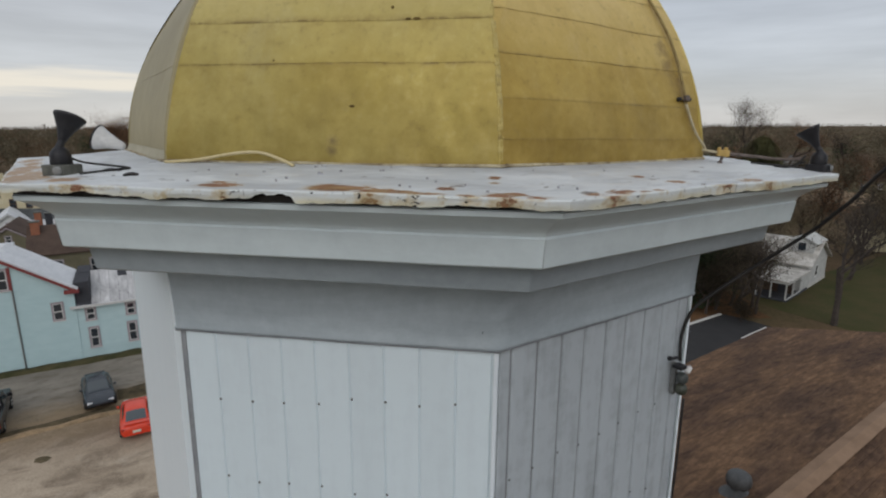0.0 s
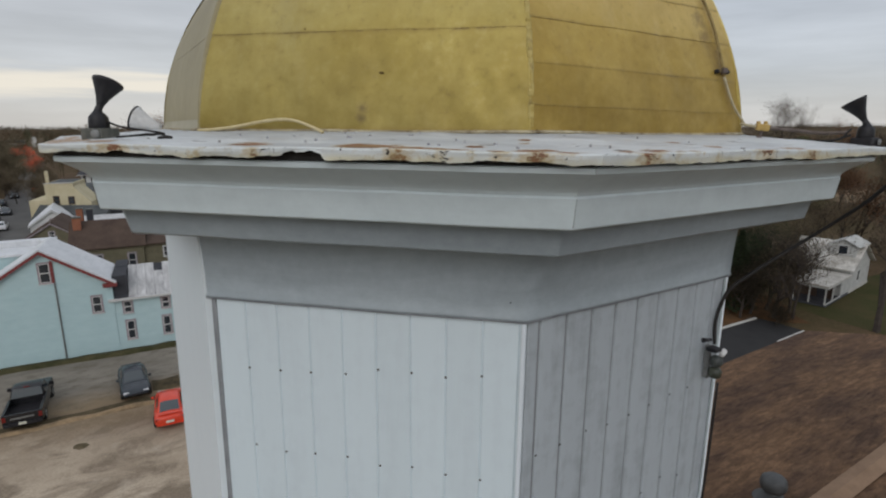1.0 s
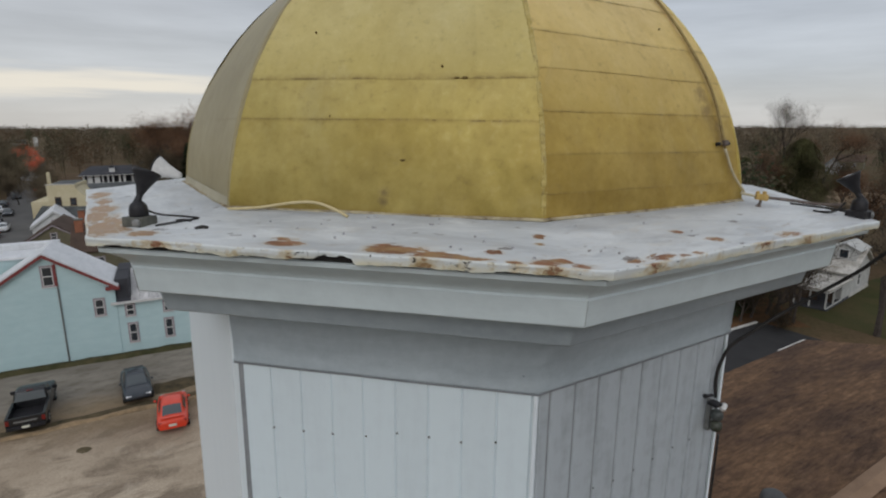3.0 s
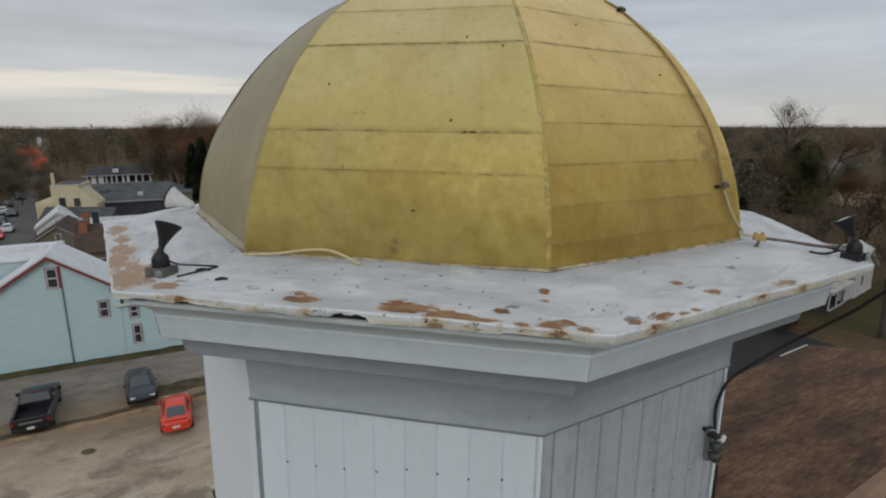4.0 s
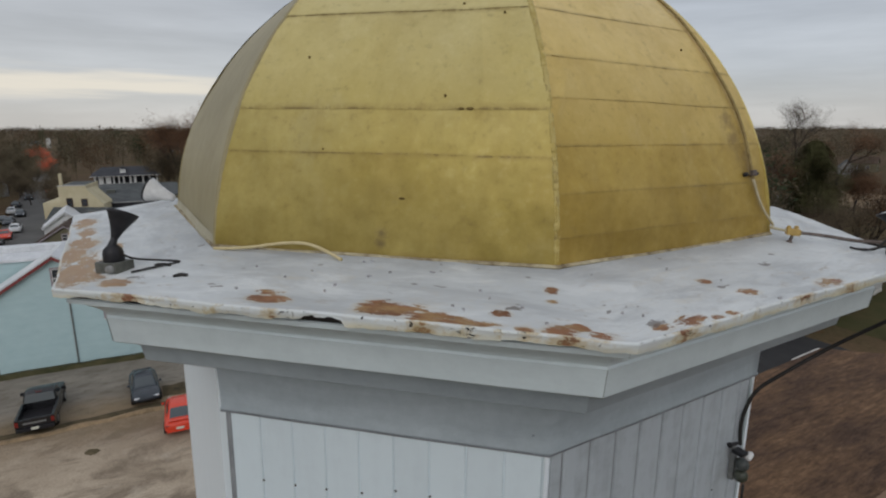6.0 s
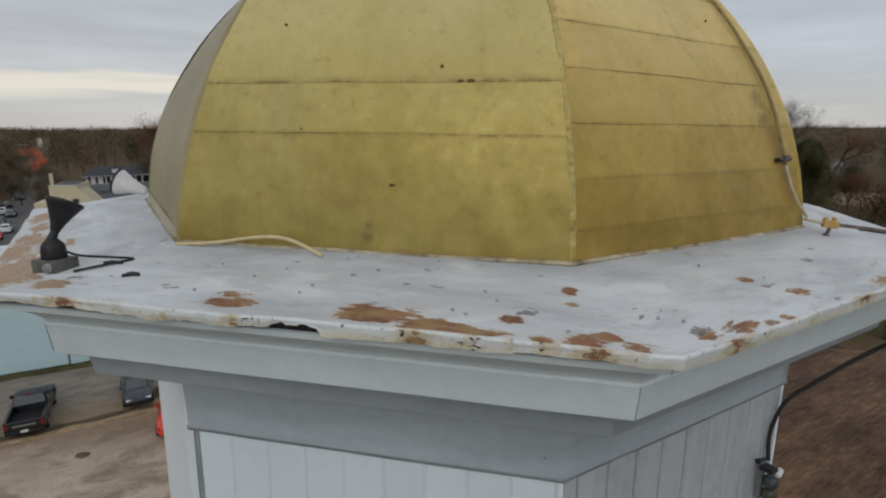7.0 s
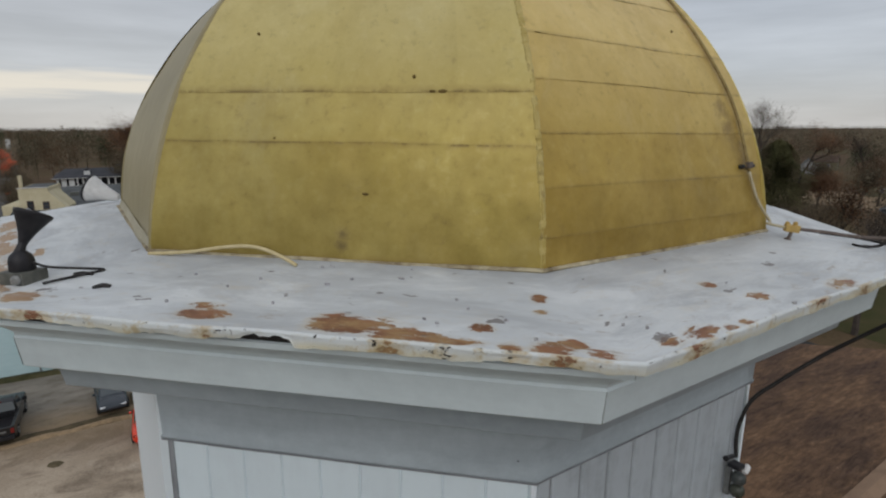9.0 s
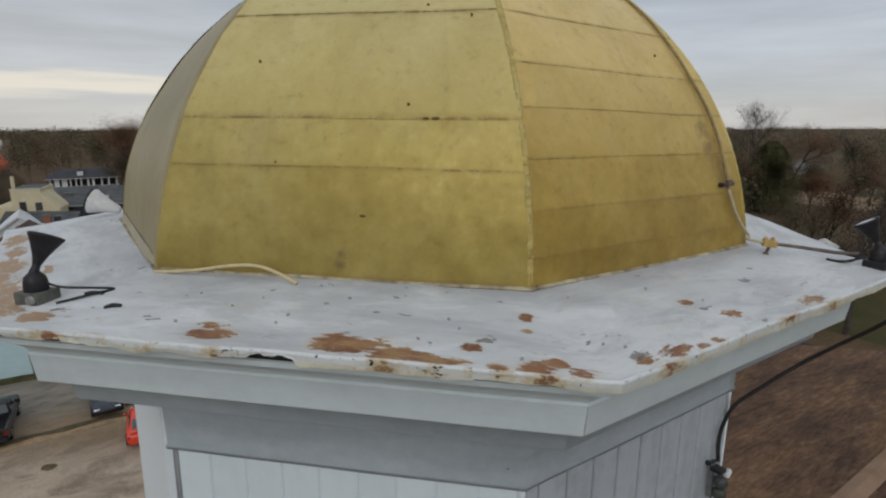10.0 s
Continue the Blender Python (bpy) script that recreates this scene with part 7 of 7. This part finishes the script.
def pickup(at, heading, paint, label, L=5.1, W=1.9):
    top = base("pickup_truck", pose(*at, 0, 0, heading), label, "truck", "parked cars")
    h = W / 2
    part("body", outline_body([(-0.3, 0.42), (L / 2, 0.42), (L / 2 + 0.02, 0.85), (L / 2 - 0.1, 1.05), (L * 0.24, 1.16), (-0.3, 1.12)], h, 0.06, 0.8), paint, top, "", True)
    part("cab", outline_body([(-0.45, 1.05), (L * 0.24, 1.08), (L * 0.12, 1.74), (0.15, 1.80), (-0.30, 1.76)], h - 0.06, 0.16, 1.1), paint, top, "", True)
    for side in (-1, 1):
        part("bed_side", box_bm((-L / 2, side * h - (0.14 if side > 0 else 0), 0.45), (-0.28, side * h + (0 if side > 0 else 0.14), 1.12), 0.03), paint, top)
        part("tail_light", box_bm((-L / 2 - 0.03, side * (h - 0.10) - 0.09, 0.72), (-L / 2 + 0.05, side * (h - 0.10) + 0.09, 1.02), 0.02), M_REDLIGHT, top, "red tail light")
        part("mirror", box_bm((L * 0.17, side * (h + 0.10) - 0.12, 1.12), (L * 0.17 + 0.12, side * (h + 0.10) + 0.12, 1.34), 0.03), M_BLACK, top)
        b = bmesh.new()
        bm_poly(b, [(-0.25, side * (h - 0.052), 1.14), (L * 0.20, side * (h - 0.052), 1.14), (L * 0.12, side * (h - 0.19), 1.66), (-0.2, side * (h - 0.19), 1.66)])
        part("side_window", b, M_CARGLASS, top)
    part("bed_floor", box_bm((-L / 2 + 0.05, -h + 0.13, 0.5), (-0.3, h - 0.13, 0.68)), M_BLACK, top)
    part("tailgate", box_bm((-L / 2 - 0.02, -h + 0.15, 0.5), (-L / 2 + 0.08, h - 0.15, 1.10), 0.03), paint, top)
    part("tailgate_badge", box_bm((-L / 2 - 0.028, -0.55, 0.80), (-L / 2 - 0.015, 0.55, 0.90)), M_ZINC, top, "pale bar on the tailgate")
    b = bmesh.new()
    bm_poly(b, [(-0.475, -h + 0.17, 1.18), (-0.475, h - 0.17, 1.18), (-0.36, h - 0.26, 1.66), (-0.36, -h + 0.26, 1.66)])
    part("rear_window", b, M_CARGLASS, top)
    part("brake_light", box_bm((-0.34, -0.16, 1.735), (-0.29, 0.16, 1.775)), M_REDLIGHT, top, "red high brake light")
    part("bumper", box_bm((-L / 2 - 0.16, -h + 0.05, 0.42), (-L / 2, h - 0.05, 0.60), 0.03), M_BLACK, top)
    part("number_plate", box_bm((-L / 2 - 0.175, -0.18, 0.5), (-L / 2 - 0.15, 0.18, 0.64)), M_PLATE, top)
    wheels(top, (-L * 0.30, L * 0.32), h, 0.38)
    return top


pickup((-26.7, 29.0, 0.02), 122, M_PAINT_BLACK, "black pickup truck with an open bed parked on the lane")
saloon((-22.2, 32.2, 0.02), -54, M_PAINT_SLATE, "dark slate saloon car parked beside the earth bank", 4.2, 1.7)
saloon((-18.0, 29.1, 0.02), 119, M_PAINT_RED, "bright orange-red saloon car parked on the gravel lot", 4.15, 1.7)
red = saloon((-76, 81, 0.03), -50, M_PAINT_RED, "orange-red car standing in the main street", group="street cars")
white = saloon((-79.5, 87, 0.03), 128, M_PAINT_WHITE, "white car standing in the main street", group="street cars")
dark = saloon((-72.5, 75.5, 0.03), 128, M_PAINT_SLATE, "dark car standing in the main street", group="street cars")
for x, y, a in ((-86.5, 93.5, -52), (-89, 95, 128), (-79, 79, 40), (-92.5, 103, -52), (-104, 115, 128), (-84, 80.5, 40), (-112, 128, -52)):
    copy_thing(dark, pose(x, y, 0.03, 0, 0, a))
for k, (x, y, a) in enumerate(((-83, 84, 128), (-97, 106, 128), (-118, 142, -52), (-150, 170, 128))):
    copy_thing(white if k % 2 else red, pose(x, y, 0.03, 0, 0, a))


# ---- trees ----
def grow(bm, p, d, length, r, level, rng, tips, lean=0.32, kids=(3, 4)):
    """Tapered limbs that fork and bend."""
    n = 3 if level > 1 else 2
    pts = [p.copy()]
    dd = d.copy()
    for i in range(n):
        dd = (dd + Vector((rng.uniform(-1, 1), rng.uniform(-1, 1), rng.uniform(-0.4, 0.9))) * 0.16).normalized()
        pts.append(pts[-1] + dd * length / n)
    tube_bm(pts, r, 5 if level > 2 else 3, bm, r * 0.55)
    if level == 0:
        tips.append(pts[-1])
        return
    for i in range(rng.randint(*kids)):
        side = Vector((rng.uniform(-1, 1), rng.uniform(-1, 1), rng.uniform(-0.1, 0.9))).normalized()
        nd = (dd * (0.75 - lean * 0.3) + side * (0.55 + lean)).normalized()
        start = pts[-1] if i == 0 else pts[rng.randint(max(1, n - 2), n)].lerp(pts[n - 1], rng.random() * 0.6)
        grow(bm, start, nd, length * rng.uniform(0.58, 0.78), max(r * 0.52, 0.012), level - 1, rng, tips, lean, kids)


def leaf_bm(bm, centres, count, spread, size, rng, flat=1.0):
    for _ in range(count):
        c = rng.choice(centres)
        p = c + Vector((rng.gauss(0, spread), rng.gauss(0, spread), rng.gauss(0, spread * flat)))
        a = Vector((rng.uniform(-1, 1), rng.uniform(-1, 1), rng.uniform(-1, 1))).normalized() * size * rng.uniform(0.6, 1.3)
        b = a.orthogonal().normalized() * size * rng.uniform(0.4, 0.9)
        bm_poly(bm, [p - a * 0.5, p + b * 0.5, p + a * 0.6, p - b * 0.3])


def tree(at, h, seed, label, leaf=None, leaves=0, size=0.25, spread=0.5, levels=4, trunk=None, lean=0.32, name="tree"):
    rng = random.Random(seed)
    top = base(name, pose(*at), label, "tree", "trees")
    bm, tips = bmesh.new(), []
    grow(bm, Vector((0, 0, -0.1)), Vector((0, 0, 1)), h * 0.36, trunk or h * 0.022, levels, rng, tips, lean)
    part("trunk", bm, M_BARK, top)
    if leaf:
        bm = bmesh.new()
        leaf_bm(bm, tips, leaves, spread, size, rng)
        part("crown", bm, leaf, top)
    return top


def conifer(at, h, w, seed, label, leaf, count=1500, power=0.7, fine=1.0):
    rng = random.Random(seed)
    top = base("evergreen_tree", pose(*at), label, "tree", "trees")
    part("trunk", tube_bm([(0, 0, -0.1), (0, 0, h * 0.5), (0, 0, h * 0.95)], h * 0.018, 6, None, 0.03), M_BARK, top)
    bm = bmesh.new()
    for _ in range(count):
        f = rng.random() ** 1.3
        z = h * (0.06 + 0.93 * f)
        ang = rng.uniform(0, 6.283)
        lobe = 0.72 + 0.28 * math.sin(3 * ang + seed) * math.sin(9 * f + seed)
        r = w * (1 - f) ** power * lobe * math.sqrt(rng.uniform(0.25, 1))
        p = Vector((r * math.cos(ang), r * math.sin(ang), z))
        out = Vector((math.cos(ang), math.sin(ang), rng.uniform(-0.7, 0.3))).normalized()
        a = out * rng.uniform(0.5, 1.1) * (h / 14) * fine
        b = out.cross(Vector((0, 0, 1))).normalized() * rng.uniform(0.2, 0.5) * (h / 14) * fine
        bm_poly(bm, [p - a * 0.4, p + b, p + a, p - b])
    part("crown", bm, leaf, top)
    return top


# near trees beyond the asphalt yard
tree((33.85, 44.8, 0), 13, 5, "tall bare grey tree standing on the lawn", M_TWIG, 1500, 0.10, 0.8, levels=5, trunk=0.29, lean=0.26)
tree((27.2, 48.0, 0), 9.5, 9, "dark tree beside the asphalt yard with a few clinging leaves", M_WOODS, 2200, 0.12, 0.6, levels=5, trunk=0.2, lean=0.5)
tree((29.4, 49.6, 0), 8.5, 10, "dark tree in front of the porch with a few clinging leaves", M_WOODS, 3200, 0.13, 0.7, levels=5, trunk=0.17, lean=0.5)
tree((30.6, 53.6, 0), 8.0, 11, "bare dark tree beside the porch", M_WOODS, 400, 0.12, 0.6, levels=5, trunk=0.16, lean=0.45)
tree((24.6, 53.5, 0), 9, 12, "dark tree with a few brown leaves behind the kerb", M_WOODS, 5200, 0.15, 0.7, levels=4, lean=0.5)
tree((22.5, 55.0, 0), 9.5, 14, "dark tree with rust-brown leaves behind the kerb", M_RUSTLEAF, 5000, 0.15, 0.7, levels=4, lean=0.5)
for i, (x, y, hh) in enumerate(((24.0, 57.0, 8.5), (26.4, 61.0, 9), (42.0, 70.0, 9), (47.0, 71.0, 9), (37.0, 66.0, 8), (24.0, 60.0, 10), (28.0, 57.0, 9), (20.5, 62.0, 11), (30.0, 66.0, 11), (25.5, 69.0, 12), (35.0, 70.0, 11))):
    tree((x, y, 0), hh, 61 + i, "dark tree with dull brown leaves beyond the yard", M_WOODS, 6000, 0.15, 0.75, levels=4, lean=0.45)
tree((28.8, 47.9, 0), 9.5, 221, "dark leafless tree in front of the porch house", M_DARKLEAF, 1800, 0.09, 0.6, levels=5, trunk=0.15, lean=0.5)
for i, (x, y, hh, w) in enumerate(((26.3, 45.9, 2.2, 3000), (25.6, 49.0, 6.5, 9000), (27.6, 50.2, 7.5, 9000), (29.2, 52.4, 7.0, 8000), (24.2, 47.9, 5.5, 7000), (31.4, 55.6, 8.0, 8000))):
    tree((x, y, 0), hh, 151 + i, "dark bushy tree with brown leaves by the kerb" if hh > 3 else "low dark bush at the end of the kerb", M_DARKLEAF, w, 0.11, 0.55 if hh > 3 else 0.35, levels=4, lean=0.5, name="tree" if hh > 3 else "shrub")
conifer((24.4, 49.6, 0), 7.8, 1.9, 5, "narrow dark evergreen behind the kerb", M_GREENLEAF, 3000, 0.7, 0.5)
tree((26.6, 51.0, 0), 8.5, 6, "dark green tree behind the kerb", M_GREENLEAF, 5000, 0.16, 0.7, levels=4, lean=0.45)
tree((28.2, 55.5, 0), 8.5, 7, "dark green tree beside the white house", M_GREENLEAF, 4500, 0.16, 0.7, levels=4, lean=0.45)
conifer((30.5, 64.0, 0), 9.5, 3.2, 3, "dark evergreen behind the white house", M_GREENLEAF, 1300)
tree((45.5, 59.0, 0), 10, 15, "bare grey tree on the lawn", M_TWIG, 700, 0.3, 0.5, levels=4)
tree((52.0, 66.0, 0), 12, 16, "bare tree beside the white house", M_TWIG, 900, 0.3, 0.6, levels=4)
tree((50.0, 72.0, 0), 11, 17, "brown-leaved tree behind the white house", M_RUSTLEAF, 3000, 0.26, 0.7, levels=4)
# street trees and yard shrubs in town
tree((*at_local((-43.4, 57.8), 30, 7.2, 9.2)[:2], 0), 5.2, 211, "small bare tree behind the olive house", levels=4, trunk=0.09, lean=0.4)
for i, (x, y, hh) in enumerate(((-96, 92, 9), (-108, 108, 10), (-122, 124, 9), (-136, 142, 11), (-88, 84, 6), (-103, 118, 7), (-118, 136, 8), (-84, 102, 7), (-92, 112, 8), (-70, 71, 4), (-84, 78, 5), (-92, 84, 7), (-100, 96, 8), (-110, 100, 9), (-90, 75, 6), (-118, 112, 10), (-130, 120, 10), (-88, 109, 6.5), (-97, 122, 8), (-98, 101.5, 7), (-110, 117, 8), (-104, 128, 8), (-117, 131, 9), (-121, 148, 9), (-112, 138, 8))):
    tree((x, y, 0), hh, 81 + i, "bare brown street tree among the houses", M_WOODS, 4200, 0.17, 0.65, levels=4, lean=0.45)
for i, (x, y, hh) in enumerate(((-155, 174, 11), (-136, 156, 9), (-127, 139, 8), (-141, 148, 10), (-118, 133, 6.5), (-166, 180, 12), (-178, 196, 12), (-150, 163, 10), (-133, 143, 9), (-121, 127, 9), (-112, 118, 7.5), (-104, 110, 6.5), (-143, 166, 10), (-128, 150, 8.5))):
    tree((x, y, 0), hh, 171 + i, "tan-leaved street tree hanging over the street", M_TANLEAF, 4200, 0.2, 0.7, levels=4, lean=0.45)
# farther trees of note
conifer((67.5, 117.5, 0), 14.8, 10.0, 7, "broad olive-green evergreen among bare woods", M_OLIVELEAF, 42000, 0.5, 0.36)
conifer((58.0, 121.0, 0), 11.0, 6.5, 8, "olive evergreen among bare woods", M_OLIVELEAF, 14000, 0.5, 0.34)
for i, (x, y, hh, lf) in enumerate(((55.0, 112.0, 9, M_WOODS), (60.0, 116.0, 10, M_RUSTLEAF), (74.0, 113.0, 9, M_RUSTLEAF), (79.0, 121.0, 11, M_WOODS), (86.0, 118.0, 10, M_WOODS), (93.0, 122.0, 11, M_RUSTLEAF), (101.0, 128.0, 12, M_WOODS), (64.0, 126.0, 13, M_RUSTLEAF), (52.0, 118.0, 9, M_WOODS))):
    tree((x, y, 0), hh, 191 + i, "autumn tree with dull brown leaves beside the evergreen", lf, 7000, 0.24, 0.9, levels=4, lean=0.42)
tree((97.0, 180.0, 0), 27, 24, "tall bare tree rising over the wooded skyline", M_TWIG, 7000, 0.22, 0.8, levels=5, trunk=0.45, lean=0.2)
tree((106.0, 172.0, 0), 21, 22, "tall tree with some orange leaves on the skyline", M_RUSTLEAF, 9000, 0.26, 0.9, levels=4)
tree((128.0, 176.0, 0), 19, 23, "bare tree on the wooded skyline", M_TWIG, 900, 0.5, 0.8, levels=4)
for i, (x, y, hh) in enumerate(((-84, 150, 23), (-78, 146, 21), (-72, 144, 24), (-66, 142, 21.5), (-75, 153, 22))):
    tree((x, y, 0), hh, 31 + i, "tall oak with rust-brown leaves", M_RUSTLEAF, 14000, 0.22, 1.1, levels=4, lean=0.4)
for i, (x, y, hh) in enumerate(((-84, 143, 11), (-77, 139, 12), (-70, 137, 12), (-90, 149, 11))):
    tree((x, y, 0), hh, 131 + i, "lower brown-leaved tree under the oaks", M_WOODS, 7000, 0.22, 1.0, levels=4, lean=0.45)
for i, (x, y, hh) in enumerate(((-66, 130, 15), (-61, 129, 16.5), (-57, 133, 16), (-70, 133, 13.5))):
    conifer((x, y, 0), hh, 4.2, 41 + i, "tall dark evergreen beside the oaks", M_GREENLEAF, 2600)
for i, (x, y, hh) in enumerate(((-153, 184, 6.2), (-160, 193, 7.5), (-169, 203, 8.5), (-205, 245, 9.5), (-242, 285, 7), (-256, 296, 7), (-300, 356, 8))):
    tree((x, y, 0), hh, 51 + i, "small maple with bright red-orange leaves by the street", M_REDLEAF, 700, 0.34, 0.6, levels=3, lean=0.5)


def woods(name, label, places, mat, seed, per=95, leaf=0.07):
    """Many far trees, too many to count, as one mesh."""
    rng = random.Random(seed)
    verts, faces = [], []

    def quad(p, a, b):
        i = len(verts)
        verts.extend([tuple(p - a), tuple(p + b), tuple(p + a * 1.1), tuple(p - b * 0.8)])
        faces.append((i, i + 1, i + 2, i + 3))

    for x, y, h, w in places:
        quad(Vector((x, y, h * 0.3)), Vector((0, 0, h * 0.32)), Vector((h * 0.018, h * 0.012, 0)))
        lobes = [(rng.gauss(0, w * 0.38), rng.gauss(0, w * 0.38), h * rng.uniform(0.45, 0.8)) for _ in range(5)]
        for _ in range(per):
            lx, ly, lz = rng.choice(lobes)
            p = Vector((x + lx + rng.gauss(0, w * 0.26), y + ly + rng.gauss(0, w * 0.26), min(h, max(0.4, lz + rng.gauss(0, h * 0.15)))))
            s = h * rng.uniform(0.5, 1.15) * leaf
            a = Vector((rng.uniform(-1, 1), rng.uniform(-1, 1), rng.uniform(-0.4, 1.4))).normalized()
            quad(p, a * s, a.orthogonal().normalized() * s * rng.uniform(0.25, 0.7))
    me = bpy.data.meshes.new(name)
    me.from_pydata(verts, [], faces)
    me.materials.append(mat)
    return tagged(new(name, me), label, "woods", kind="stuff")


def clear_of(x, y):
    """Whether a far tree may stand here: off the street, the roofs and the open ground."""
    q = STREET.inverted() @ Vector((x, y, 0))
    if -40 < q.x < 520 and abs(q.y) < (9 if q.x < 60 else 5):
        return False
    if x < 0 and math.hypot(x, y) < 135 and y < 125:
        return False
    if -118 < x < -56 and 85 < y < 158:
        return False
    if x > 0 and y < 70 - 0.2 * x:
        return False
    if (60 < x < 98 and 92 < y < 132) or (84 < x < 122 and 120 < y < 172):
        return False
    if 42 < x < 72 and 75 < y < 128:
        return False
    for hx, hy in ((-103, 140), (-85, 150), (-95, 145), (-70, 110), (-150, 160), (-128, 205), (-190, 330), (62, 136), (147, 232), (-60, 100), (84, 172), (77, 159), (70, 147), (130, 208), (122, 196), (115, 184)):
        if math.hypot(x - hx, y - hy) < 11:
            return False
    return True


rng = random.Random(5)
near, mid, green, far = [], [], [], []
while len(near) < 520:
    a, r = rng.uniform(-62, 62), 85 * (3.6 ** rng.random())
    x, y = r * math.sin(radians(a)), r * math.cos(radians(a))
    if clear_of(x, y):
        h = rng.uniform(7, 14.5)
        (green if rng.random() < 0.13 else near).append((x, y, h, h * rng.uniform(0.28, 0.42)))
while len(mid) < 1300:
    a, r = rng.uniform(-65, 65), 300 * (4.0 ** rng.random())
    x, y = r * math.sin(radians(a)), r * math.cos(radians(a))
    if clear_of(x, y):
        h = rng.uniform(10, 16)
        (green if rng.random() < 0.1 else mid).append((x, y, h, h * rng.uniform(0.4, 0.7)))
while len(far) < 1100:
    a, r = rng.uniform(-70, 70) if len(far) < 950 else rng.uniform(70, 290), 1000 * (3.0 ** rng.random())
    x, y = r * math.sin(radians(a)), r * math.cos(radians(a))
    h = rng.uniform(17, 21)
    far.append((x, y, h, h * 1.6))
woods("near_woods", "bare brown autumn woods round the town", near, M_WOODS, 1, 720, 0.025)
woods("middle_woods", "bare brown woods filling the middle distance", mid, M_WOODS, 2, 260, 0.042)
woods("evergreen_woods", "scattered dark evergreens in the woods", green, M_GREENLEAF, 3, 550, 0.032)
woods("far_woods", "grey-brown woods along the horizon", far, M_TWIG, 4, 80, 0.075)
# low brush over the open ground beside the field
brush = []
while len(brush) < 260:
    x, y = rng.uniform(40, 125), rng.uniform(80, 150)
    if clear_of(x, y):
        brush.append((x, y, rng.uniform(1.5, 3.5), rng.uniform(1.2, 2.2)))
woods("brush", "leafless purple-brown brush beyond the lawn", brush, M_TWIG, 6, 120, 0.06)
slab("field", [(-14, -17), (16, -17), (16, 18), (-14, 18)], -0.05, 0.02, M_DIRTLINE, "bare brown field beyond the lawn", pose(92, 138, 0, 0, 0, 30))
